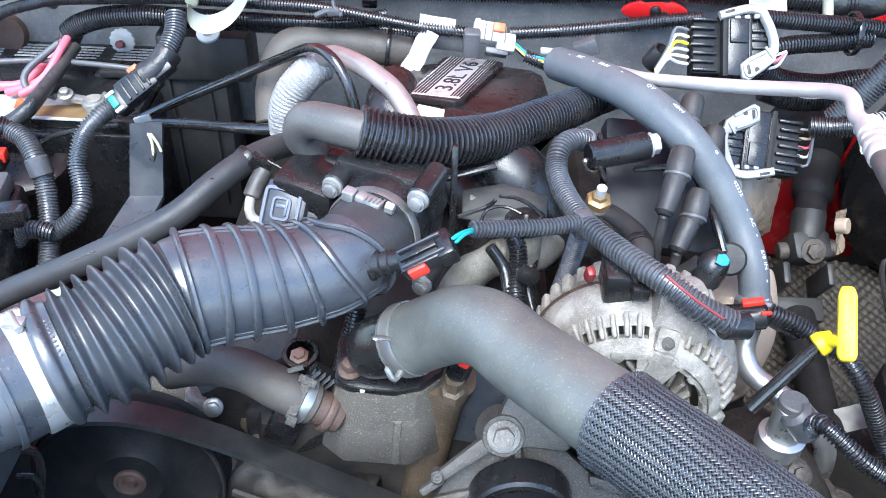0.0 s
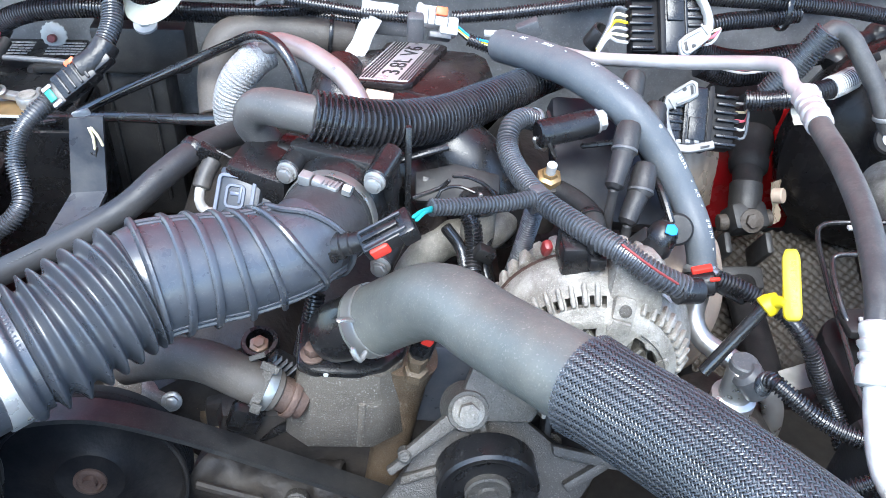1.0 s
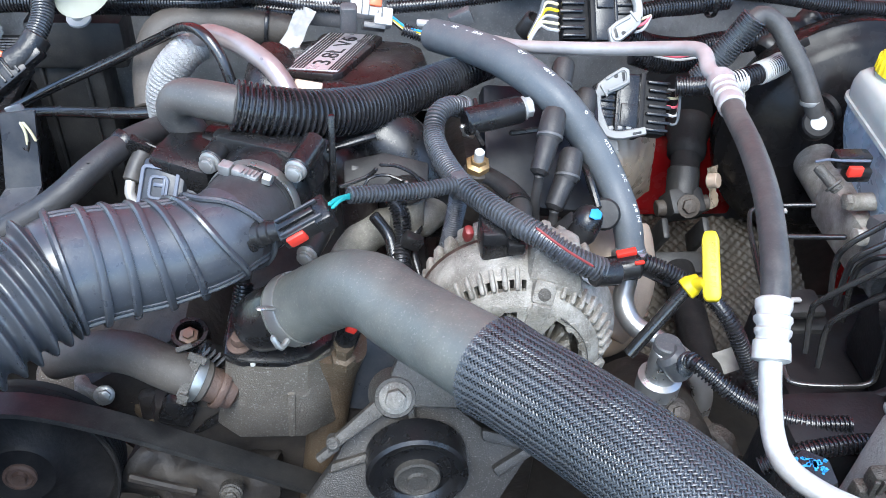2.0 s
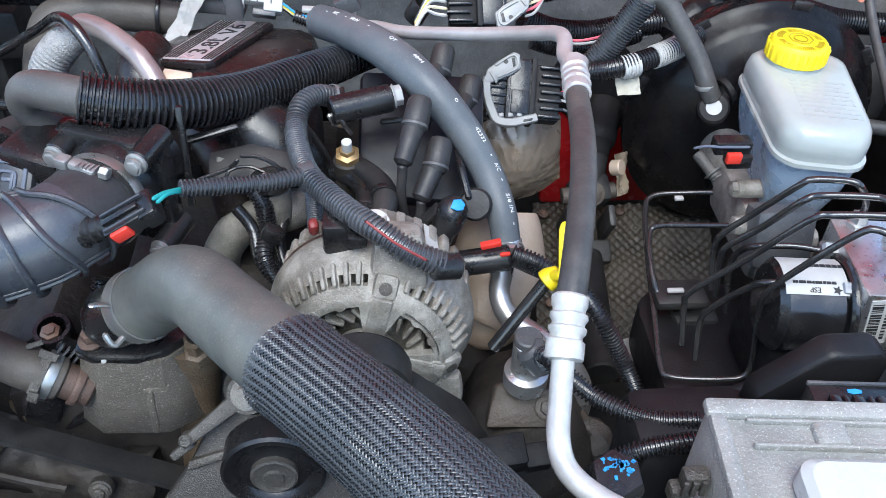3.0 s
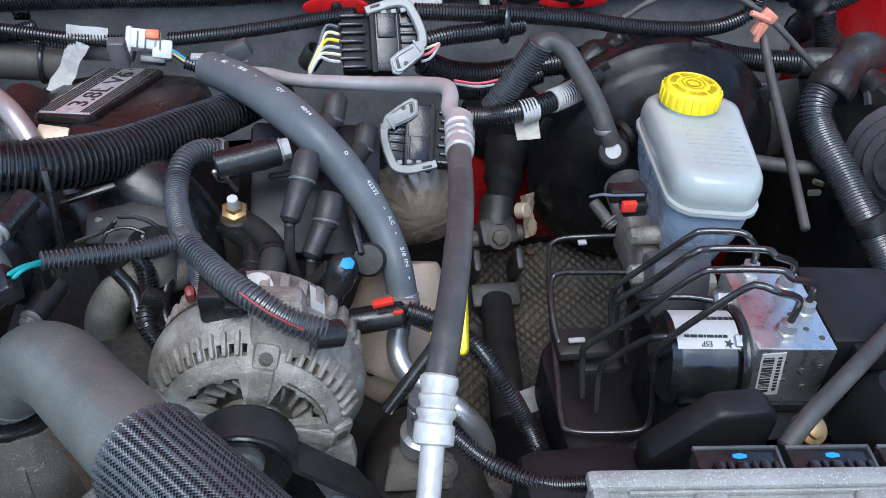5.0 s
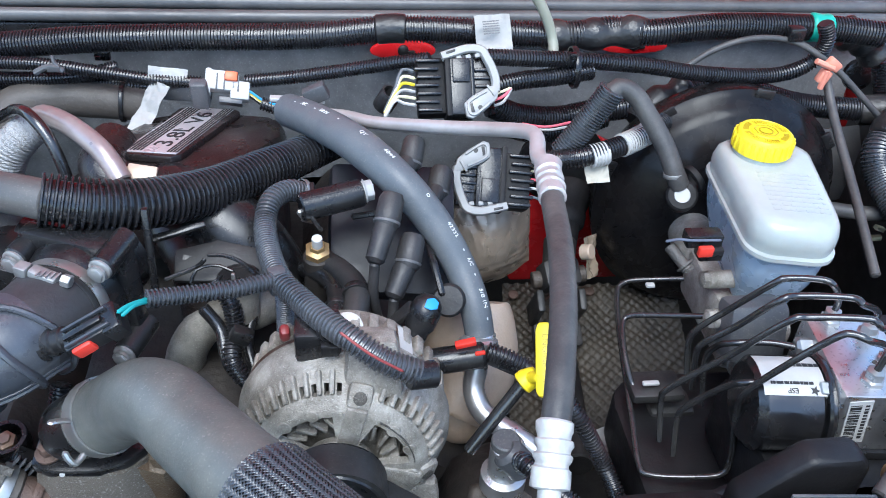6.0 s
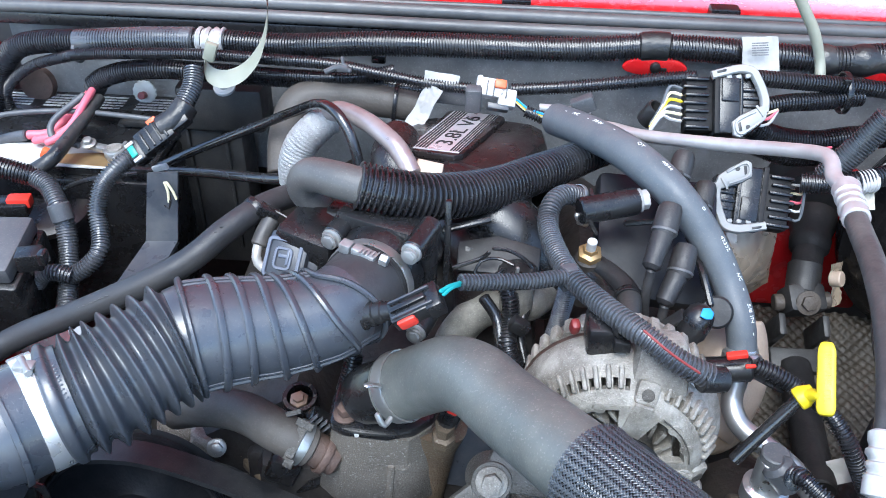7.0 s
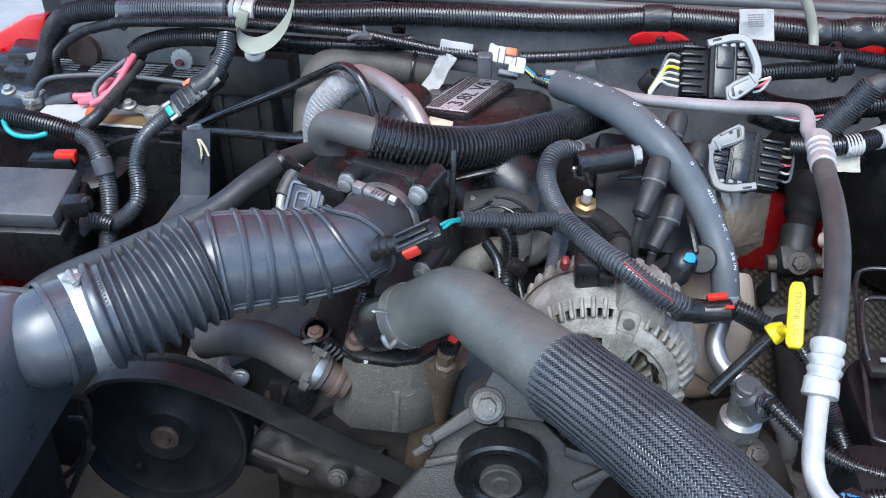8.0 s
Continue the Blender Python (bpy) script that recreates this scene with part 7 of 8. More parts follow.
for x in (0.064, 0.152, 0.240):
    part("raised_pad", moved(box((x, -0.0205, 0.0008), (0.020, 0.017, 0.007), bev=0.0028, taper=0.85), GM), BOX_GREY, gt)
part("lid", loft([(rounded(0.115, 0.05, 0.010), 0.0), (rounded(0.115, 0.05, 0.010), 0.012), (rounded(0.111, 0.046, 0.009), 0.016)], GM @ pose(0.148, -0.095, 0.002)), LID_WHITE, gt, "smooth white lid")
part("plug", moved(lathe((0.160, -0.038, 0.0), (0, 0, 1), [(0, 0.011), (0.004, 0.011), (0.005, 0.008)], 24), GM), BLACK, gt, "black rubber plug")
part("side_latch", join(box((0.344, 0.252, 1.038), (0.014, 0.010, 0.012), bev=0.002), box((0.338, 0.252, 1.026), (0.012, 0.010, 0.012), bev=0.002), *[box((0.342 + dx, 0.2455, 1.038), (0.003, 0.002, 0.012), bev=0.0005) for dx in (-0.005, 0.0, 0.005)]), CAST_DIRTY, gt)
hr = solo("washer_hose", tube([(0.488, 0.310, 1.032), (0.508, 0.325, 1.041), (0.538, 0.345, 1.047), (0.574, 0.370, 1.049), (0.596, 0.385, 1.054), (0.608, 0.400, 1.049)], 0.0060, 18), HOSE_OLD, "thick black rubber hose crossing behind the tank", "hose")

# looms along the right fender
rl1 = thing("fender_loom", (0.70, 0.65, 1.05), "thick grey corrugated loom with taped joint along the fender", "wiring loom")
FL = [(0.778, 0.760, 1.045), (0.744, 0.740, 1.034), (0.719, 0.720, 1.017), (0.720, 0.700, 0.996), (0.730, 0.660, 0.975), (0.738, 0.620, 0.956), (0.746, 0.595, 0.941), (0.752, 0.565, 0.923), (0.749, 0.520, 0.892), (0.750, 0.470, 0.845)]
part("loom", loom(FL, 0.0165, 0.0045, 0.0014, 20), LOOM_GREY, rl1)
part("taped_joint", tube([(0.796, 0.770, 1.046), (0.769, 0.755, 1.045), (0.742, 0.735, 1.034), (0.731, 0.725, 1.023)], lambda f: 0.021 + 0.003 * math.sin(f * 9), 18, 0.004), TAPE, rl1, "black taped joint")
part("tape", tube([(0.738, 0.610, 0.957), (0.745, 0.600, 0.944)], 0.0175, 18, 0.004), TAPE, rl1)
part("branch", tube([(0.776, 0.750, 1.038), (0.801, 0.740, 1.010), (0.823, 0.740, 0.983)], 0.014, 16), TAPE, rl1)
part("foil_end", sheet(-0.016, 0.016, -0.012, 0.012, 0, 8, 6, 0.008, basis((0.796, 0.735, 1.017), (0.2, -0.7, 0.6), (1, 0, 0)), 7.0), GREY_PLASTIC, rl1)
bl2 = solo("bellows_boot", lathe((0.80, 0.66, 0.985), (-0.5, -0.6, 0.3), [(0, 0.06)] + [(0.008 + i * 0.006, 0.06 - i * 0.005 - (0.004 if i % 2 else 0)) for i in range(8)] + [(0.06, 0.01)], 30), LOOM_GREY, "grey ribbed rubber boot on the fender", "boot")

# ---- left side of the bay ----
bat = thing("battery", (-0.42, 0.84, 0.75), "black car battery with a white and ochre top label", "battery")
part("case", box((-0.445, 0.845, 0.845), (0.30, 0.175, 0.19), bev=0.006), BLACK, bat)
part("lid", join(box((-0.445, 0.850, 0.946), (0.296, 0.168, 0.012), bev=0.004), box((-0.445, 0.892, 0.955), (0.26, 0.05, 0.014), bev=0.003)), BLACK, bat)
lb = part("label", box((-0.40, 0.786, 0.9528), (0.17, 0.044, 0.0012), bev=0), PAPER, bat, "white top label")
part("gold_band", prism([(-0.05, -0.012), (0.05, -0.016), (0.054, 0.006), (0.0, 0.012), (-0.05, 0.004)], pose(-0.365, 0.782, 0.9534), 0.0005, 0), BRASS, lb, "ochre printed band")
for k in range(4):
    part("warning_print", bars(5, 0.040, 0.032, pose(-0.50 + 0.055 * k, 0.892, 0.9625), 0.5, 0.0004, 11 + k), LIGHT_GREY, bat)
for px_, py_ in (((-0.342), 0.785), ((-0.50), 0.80)):
    part("post", lathe((px_, py_, 0.952), (0, 0, 1), [(0, 0.011), (0.006, 0.010), (0.016, 0.008), (0.0165, 0.002)], 20), CAST, bat)
    part("post_clamp", join(bead((px_, py_, 0.962), (0, 0, 1), 0.0085, 0.0035, 0.009, 24), box((px_ - 0.022, py_ + 0.006, 0.963), (0.026, 0.010, 0.007), rot=(0, 0, -15), bev=0.002), hexhead((px_ - 0.030, py_ + 0.004, 0.968), (0, -0.2, 1), 0.0055, 0.006), rod((px_ + 0.006, py_ - 0.018, 0.963), (px_ + 0.006, py_ + 0.018, 0.963), 0.003, 10)), BOLT, bat, "dull metal post clamp")
hb = solo("battery_rod", tube([(-0.494, 0.794, 0.965), (-0.481, 0.801, 0.985), (-0.459, 0.809, 0.990), (-0.401, 0.820, 0.990), (-0.329, 0.815, 0.990), (-0.295, 0.817, 0.985)], 0.003, 10), GREY_PLASTIC, "thin grey wire bent over the battery", "cable")

pc_ = thing("battery_cable", (-0.390, 0.797, 0.990), "bundle of pink battery cables breaking out of a loom", "cable")
part("cable", tube([(-0.386, 0.860, 1.000), (-0.399, 0.840, 0.986), (-0.414, 0.825, 0.974), (-0.430, 0.815, 0.963), (-0.453, 0.810, 0.962)], 0.0052, 14), PINK, pc_)
part("cable", tube([(-0.378, 0.850, 1.002), (-0.390, 0.830, 0.988), (-0.401, 0.810, 0.975), (-0.418, 0.800, 0.968), (-0.441, 0.800, 0.961)], 0.0045, 14), PINK, pc_)
part("cable", tube([(-0.378, 0.840, 1.008), (-0.380, 0.820, 1.003), (-0.389, 0.800, 0.988), (-0.405, 0.790, 0.974), (-0.419, 0.785, 0.968)], 0.004, 14), PINK, pc_)
part("tape", bead((-0.382, 0.855, 1.003), (0.4, 0.2, 0.6), 0.008, 0.004, 0.012), TAPE, pc_)
part("boot", tube([(-0.453, 0.810, 0.962), (-0.476, 0.810, 0.956), (-0.489, 0.805, 0.952)], 0.0065, 14), GREY_PLASTIC, pc_)
gc = solo("ground_cable", tube([(-0.383, 0.830, 1.007), (-0.410, 0.810, 0.989), (-0.417, 0.800, 0.979), (-0.410, 0.790, 0.970), (-0.390, 0.785, 0.970), (-0.380, 0.785, 0.967)], 0.0038, 12), GREY_PLASTIC, "grey ground cable to the battery post", "cable")
bt2 = thing("taped_branch", (-0.409, 0.740, 0.964), "taped black branch where looms meet at the battery", "wiring loom")
part("branch", tube([(-0.371, 0.840, 0.999), (-0.386, 0.780, 0.981), (-0.395, 0.750, 0.972), (-0.413, 0.740, 0.961), (-0.426, 0.730, 0.960)], lambda f: 0.006 + 0.003 * f, 14), TAPE, bt2)
part("pin", box((-0.402, 0.755, 0.974), (0.012, 0.008, 0.012), rot=(0, 30, 0), bev=0.002), ORANGE, bt2, "small orange clip")
l1 = thing("battery_loom", (-0.452, 0.720, 0.979), "black corrugated loom in front of the battery", "wiring loom")
part("loom", loom([(-0.547, 0.740, 0.972), (-0.502, 0.735, 0.976), (-0.466, 0.730, 0.975), (-0.434, 0.730, 0.968), (-0.406, 0.735, 0.956)], 0.0115, 0.0046, 0.0014, 16), LOOM, l1)
part("teal_cable", tube([(-0.492, 0.725, 0.977), (-0.488, 0.720, 0.967), (-0.475, 0.715, 0.962), (-0.455, 0.715, 0.962), (-0.440, 0.720, 0.965)], 0.0032, 10), TEAL, l1, "teal cable")
l2 = thing("drop_loom", (-0.360, 0.680, 0.934), "grey taped loom hanging down beside the battery", "wiring loom")
part("loom", loom([(-0.406, 0.730, 0.960), (-0.389, 0.720, 0.955), (-0.373, 0.700, 0.946), (-0.366, 0.690, 0.927), (-0.360, 0.670, 0.902), (-0.355, 0.640, 0.878), (-0.348, 0.610, 0.862)], 0.0105, 0.0046, 0.0009, 16), LOOM_GREY, l2)
part("tape", tube([(-0.373, 0.700, 0.950), (-0.367, 0.692, 0.933)], 0.0115, 14, 0.004), GREY_PLASTIC, l2)
l3 = thing("sensor_loom", (-0.321, 0.680, 0.952), "curved grey corrugated loom below the black plug", "wiring loom")
part("loom", loom([(-0.299, 0.735, 0.990), (-0.310, 0.720, 0.985), (-0.322, 0.705, 0.973), (-0.327, 0.690, 0.952), (-0.322, 0.675, 0.933), (-0.320, 0.660, 0.922), (-0.332, 0.650, 0.909), (-0.350, 0.645, 0.899)], 0.0094, 0.0046, 0.0014, 16), LOOM_GREY, l3)
part("branch", loom([(-0.344, 0.640, 0.904), (-0.359, 0.640, 0.908), (-0.373, 0.640, 0.904), (-0.384, 0.640, 0.891)], 0.009, 0.0046, 0.0014, 14), LOOM_GREY, l3)
cn = thing("harness_plug", (-0.263, 0.740, 1.021), "black harness plug with a green seal and orange lock", "connector")
cpm = basis((-0.271, 0.742, 1.011), (-0.1, -0.75, 0.65), (0.75, 0.35, 0.5))
part("housing", join(moved(box((0, 0, 0), (0.040, 0.026, 0.020), bev=0.003), cpm), moved(box((0.026, 0, 0.001), (0.026, 0.020, 0.016), bev=0.003), cpm), moved(box((-0.025, -0.003, 0.002), (0.014, 0.024, 0.017), bev=0.002), cpm)), BLACK, cn)
for x in (-0.012, -0.004, 0.004, 0.012):
    part("rib", moved(box((x, 0, 0.0105), (0.003, 0.022, 0.003), bev=0.0008), cpm), BLACK, cn)
part("seal", moved(box((-0.027, -0.002, 0.010), (0.007, 0.012, 0.004), bev=0.001), cpm), GREEN, cn, "green seal")
part("pins", join(*[moved(box((-0.026, y, 0.0112), (0.010, 0.004, 0.003), bev=0.001), cpm) for y in (-0.012, 0.006)]), LIGHT_GREY, cn)
part("lock", moved(box((0.006, 0.013, 0.008), (0.011, 0.005, 0.006), bev=0.001), cpm), ORANGE, cn, "orange lock")
part("tail", loom([(-0.253, 0.755, 1.028), (-0.246, 0.770, 1.038), (-0.242, 0.785, 1.048), (-0.243, 0.800, 1.060)], lambda f: 0.0105, 0.0044, 0.0013, 16), LOOM_GREY, cn, "grey corrugated tail")
part("boot", tube([(-0.268, 0.745, 1.018), (-0.253, 0.752, 1.026), (-0.243, 0.765, 1.037)], 0.013, 14), TAPE, cn)

strap = thing("battery_strap", (-0.265, 0.700, 0.944), "dark bent steel battery bracket", "bracket")
sv = [(-0.278, 0.715, 0.983), (-0.246, 0.715, 0.986), (-0.254, 0.700, 0.910), (-0.289, 0.700, 0.907)]
sw = [(-0.254, 0.700, 0.910), (-0.289, 0.700, 0.907), (-0.296, 0.620, 0.906), (-0.259, 0.620, 0.906)]


def slab(q, thick=0.004):
    a, b, c, d = [V(p) for p in q]
    n = (b - a).cross(d - a).normalized() * thick
    vs = [a, b, c, d, a + n, b + n, c + n, d + n]
    return vs, [(0, 1, 2, 3), (7, 6, 5, 4), (0, 4, 5, 1), (1, 5, 6, 2), (2, 6, 7, 3), (3, 7, 4, 0)]


part("upright", slab(sv), STRAP_PAINT, strap)
part("foot", slab([sw[1], sw[0], sw[3], sw[2]]), STRAP_PAINT, strap)
part("slot_clip", tube([(-0.258, 0.695, 0.959), (-0.253, 0.694, 0.956), (-0.250, 0.695, 0.967)], 0.0012, 6), PAINT_BLACK, strap)
wr = thing("loose_wire", (-0.259, 0.710, 0.964), "two cut cream wires hanging from the rod joint", "wire")
part("wire", tube([(-0.260, 0.710, 0.978), (-0.257, 0.708, 0.967), (-0.258, 0.707, 0.953)], 0.0014, 8, 0.003), CREAM, wr)
part("wire", tube([(-0.258, 0.710, 0.978), (-0.252, 0.708, 0.968), (-0.249, 0.707, 0.957)], 0.0014, 8, 0.003), CREAM, wr)

pv = thing("purge_line", (-0.292, 0.770, 0.952), "glossy black formed vapour lines meeting in a clip", "pipe")
part("upper_line", tube([(-0.301, 0.775, 0.947), (-0.249, 0.775, 0.975), (-0.176, 0.770, 1.012), (-0.130, 0.750, 1.043), (-0.095, 0.710, 1.075), (-0.073, 0.680, 1.084), (-0.058, 0.665, 1.070), (-0.050, 0.655, 1.047), (-0.048, 0.650, 1.030)], 0.0050, 14, 0.004), GLOSS, pv)
part("lower_line", tube([(-0.301, 0.775, 0.947), (-0.249, 0.765, 0.955), (-0.195, 0.745, 0.966), (-0.149, 0.725, 0.978), (-0.106, 0.705, 0.994)], 0.0058, 14), GLOSS, pv)
part("joint", join(box((-0.308, 0.770, 0.946), (0.05, 0.016, 0.02), rot=(0, 0, 0), bev=0.004), rod((-0.369, 0.780, 0.932), (-0.307, 0.772, 0.946), 0.0055, 14)), BLACK, pv)
part("tag", box((-0.282, 0.757, 0.963), (0.018, 0.004, 0.007), rot=(0, -18, 0), bev=0.001), WHITE, pv, "small white tag")
part("thin_line", tube([(-0.392, 0.740, 0.937), (-0.368, 0.745, 0.947), (-0.342, 0.750, 0.952), (-0.307, 0.757, 0.954)], 0.0028, 8), BLACK, pv)

sl = thing("exhaust_recirculation_pipe", (-0.049, 0.700, 1.064), "bent pinkish metal pipe with a silver foil-wrapped end", "pipe")
part("pipe", tube([(-0.095, 0.735, 1.048), (-0.076, 0.715, 1.067), (-0.047, 0.685, 1.074), (-0.020, 0.655, 1.072), (-0.007, 0.640, 1.064), (0.001, 0.630, 1.054)], 0.0088, 18, 0.004), ALU_PINK, sl)
part("foil_sleeve", tube([(-0.128, 0.720, 0.979), (-0.126, 0.720, 1.001), (-0.118, 0.722, 1.022), (-0.106, 0.725, 1.037), (-0.095, 0.730, 1.045), (-0.086, 0.735, 1.048)], lambda f: 0.0150 + 0.0015 * math.sin(f * 3.0) + 0.0004 * math.sin(f * 150), 22, 0.0010), FOIL_BRIGHT, sl, "silver foil sleeve")
part("flange", prism([(-0.012, -0.006), (0.014, -0.006), (0.015, 0.004), (-0.008, 0.008)], basis((0.013, 0.640, 1.055), (0, -0.6, 0.8), (1, 0, 0)), 0.004, 0.001), TAN, sl)

hl = thing("heater_pipe", (-0.225, 0.570, 0.971), "long dusty grey rubber hose beside the intake duct", "hose")
part("hose", tube([(-0.440, 0.500, 0.800), (-0.412, 0.520, 0.863), (-0.388, 0.535, 0.888), (-0.355, 0.552, 0.905), (-0.276, 0.560, 0.943), (-0.202, 0.580, 0.977), (-0.168, 0.610, 0.995), (-0.145, 0.640, 1.000), (-0.123, 0.680, 0.990), (-0.098, 0.720, 0.974)], 0.0118, 20), CUFF, hl)
HP = smooth_line([(-0.363, 0.560, 0.897), (-0.276, 0.560, 0.943), (-0.202, 0.580, 0.977), (-0.168, 0.610, 0.995)], 0.004)
HF = frames_on(HP)
for k0, nb in ((6, 6), (22, 8), (52, 5), (66, 7)):
    for j in range(nb):
        p, t, n, b = HF[min(k0 + j, len(HF) - 1)]
        q = p + (n * math.cos(0.75) + b * math.sin(0.75)) * 0.0119
        part("print_bar", box(q, (0.0026, 0.0022, 0.0004), rot=(-43, 0, 20), bev=0), GREY_PLASTIC, hl)
part("clip", join(bead((-0.145, 0.640, 1.000), V((0.5, 0.5, 0.3)), 0.0118, 0.002, 0.01), box((-0.131, 0.630, 1.005), (0.02, 0.01, 0.012), rot=(0, 30, 0), bev=0.002), tube([(-0.127, 0.630, 1.008), (-0.111, 0.625, 1.002), (-0.105, 0.620, 0.994)], 0.0012, 6)), BLACK, hl)
vt = thing("vacuum_pipe", (-0.135, 0.620, 0.980), "short bent bright pipe in a black rubber sleeve", "pipe")
part("sleeve", tube([(-0.128, 0.630, 0.998), (-0.134, 0.620, 0.990), (-0.138, 0.610, 0.981)], 0.008, 14), HOSE_OLD, vt)
part("pipe", tube([(-0.138, 0.610, 0.983), (-0.139, 0.602, 0.975), (-0.135, 0.598, 0.967), (-0.122, 0.596, 0.964)], 0.0045, 12), CRIMP, vt)
gh2 = thing("rear_coolant_pipe", (-0.117, 0.800, 1.036), "grey brown rubber hose behind the plenum", "hose")
part("hose", tube([(-0.148, 0.760, 0.961), (-0.151, 0.790, 0.989), (-0.137, 0.810, 1.022), (-0.096, 0.820, 1.026), (-0.056, 0.820, 1.024), (-0.010, 0.820, 1.020)], 0.0185, 18), HOSE_BROWN, gh2)
part("clamp", bead((-0.035, 0.820, 1.023), (1, 0, -0.1), 0.0202, 0.0015, 0.004), BLACK, gh2)

# vapour canister lid, fuse box, air box
vcn = thing("vapour_canister", (-0.412, 0.749, 0.900), "round black canister lid with a red lock plug", "canister")
part("lid", lathe((-0.413, 0.746, 0.905), (0, -0.15, 1), [(-0.05, 0.040), (-0.004, 0.042), (0.0, 0.046), (0.006, 0.046), (0.009, 0.042), (0.009, 0.03), (0.006, 0.028), (0.006, 0.002)], 40), PLENUM, vcn)
part("plug", join(box((-0.441, 0.716, 0.930), (0.05, 0.025, 0.016), rot=(0, 0, 8), bev=0.003), box((-0.451, 0.716, 0.920), (0.03, 0.02, 0.012), bev=0.002)), BLACK, vcn)
part("lock", box((-0.425, 0.718, 0.937), (0.024, 0.014, 0.012), rot=(0, 0, 8), bev=0.002), RED_PLASTIC, vcn, "red lock")
part("fins", join(*[box((-0.433, 0.721, 0.880), (0.006, 0.02, 0.03), rot=(0, a, 0), bev=0.001) for a in (0, 40)]), GREY_PLASTIC, vcn)
fx = thing("fuse_box", (-0.483, 0.688, 0.870), "black fuse box with a flat grey lid", "fuse box")
fm = basis((-0.445, 0.635, 0.945), (0, -0.15, 1), (1, 0.05, 0))
part("lid", moved(box((-0.04, 0, -0.01), (0.20, 0.075, 0.02), bev=0.004), fm), GREY_PLASTIC, fx, "flat grey lid")
part("body", moved(box((-0.04, -0.002, -0.06), (0.21, 0.085, 0.08), bev=0.005), fm), BLACK, fx)
part("side_plug", join(box((-0.367, 0.620, 0.941), (0.025, 0.02, 0.02), rot=(0, 0, 15), bev=0.003), box((-0.347, 0.610, 0.952), (0.008, 0.012, 0.014), bev=0.002)), BLACK, fx)

ab_ = thing("air_box", (-0.349, 0.214, 0.753), "large smooth black plastic air box joined to the intake duct", "air box")
AO = rounded(0.120, 0.136, 0.012, 8)
part("box", loft([(shrunk(AO, 0.60), 0.0), (shrunk(AO, 0.66), 0.205), (shrunk(AO, 0.97), 0.219), (AO, 0.224), (AO, 0.300), (shrunk(AO, 0.985), 0.312), (shrunk(AO, 0.95), 0.321), (shrunk(AO, 0.88), 0.324)], pose(-0.349, 0.214, 0.753, 0, 0, 0)), AIRBOX, ab_, smooth=50)
q0, q1 = V(DUCT_LINE[0]), V(DUCT_LINE[1])
pd = (q0 - q1).normalized()
part("outlet", tube([q0 - pd * 0.004, q0 + pd * 0.004, (-0.236, 0.335, 1.040), (-0.270, 0.340, 1.036)], lambda f: 0.0372 - 0.0040 * min(1, f * 2.2), 40, 0.003), AIRBOX, ab_)
# Near-black instead of the box plastic: shade under the lip put into colour.
part("lower_half_shade", loft([(shrunk(AO, 0.72), -0.10), (shrunk(AO, 0.86), 0.20), (shrunk(AO, 0.93), 0.218)], pose(-0.349, 0.214, 0.753)), COVER, ab_, "lower half, coloured dark for the shade under the lip")
part("outlet_lip", bead(q0 + pd * 0.001, pd, 0.0378, 0.0016, 0.004, 48), AIRBOX, ab_)
lr = thing("duct_bracket", (-0.244, 0.340, 0.919), "dark tangle of wire brackets beside the pulley", "bracket")
part("wire_frame", join(tube([(-0.255, 0.360, 0.949), (-0.237, 0.360, 0.948), (-0.243, 0.360, 0.909), (-0.264, 0.360, 0.862), (-0.308, 0.360, 0.814)], 0.003, 8), tube([(-0.250, 0.350, 0.934), (-0.236, 0.350, 0.932), (-0.242, 0.350, 0.893)], 0.002, 8)), PAINT_BLACK, lr)
part("plate", box((-0.273, 0.370, 0.893), (0.03, 0.004, 0.10), rot=(0, 10, 0), bev=0.001), BLACK_MATT, lr)
part("yellow_strip", tube([(-0.245, 0.360, 0.887), (-0.267, 0.360, 0.849), (-0.288, 0.360, 0.809)], 0.003, 8), EMBOSSED, lr)

# ---- along the firewall ----
fl = thing("firewall_loom", (0.0, 0.84, 1.08), "long thick black corrugated loom along the cowl with taped joints", "wiring loom")
TL = [(-0.547, 0.860, 0.927), (-0.514, 0.870, 0.976), (-0.493, 0.875, 1.018), (-0.456, 0.870, 1.045), (-0.364, 0.860, 1.058), (-0.254, 0.855, 1.066), (-0.160, 0.850, 1.067), (-0.068, 0.845, 1.076), (0.023, 0.840, 1.081), (0.111, 0.835, 1.084), (0.168, 0.830, 1.089), (0.223, 0.825, 1.097), (0.279, 0.820, 1.099), (0.334, 0.815, 1.098), (0.404, 0.810, 1.099), (0.450, 0.810, 1.105), (0.481, 0.800, 1.106), (0.560, 0.800, 1.113), (0.668, 0.800, 1.111), (0.725, 0.790, 1.109)]
part("loom", loom(TL, 0.0132, 0.0047, 0.0015, 18), LOOM, fl)
part("tape", tube([(-0.395, 0.862, 1.054), (-0.319, 0.859, 1.062), (-0.258, 0.856, 1.066)], 0.0137, 16), LOOM_GREY, fl, "grey smooth sleeve")
part("tape", tube([(0.214, 0.826, 1.096), (0.229, 0.825, 1.098), (0.243, 0.824, 1.098)], 0.0143, 16), TAPE, fl)
part("tape", tube([(-0.254, 0.855, 1.066), (-0.239, 0.854, 1.066), (-0.223, 0.853, 1.067)], lambda f: 0.014 + 0.0015 * math.sin(f * 20), 16, 0.003), CRIMP, fl, "crinkled clear tape")
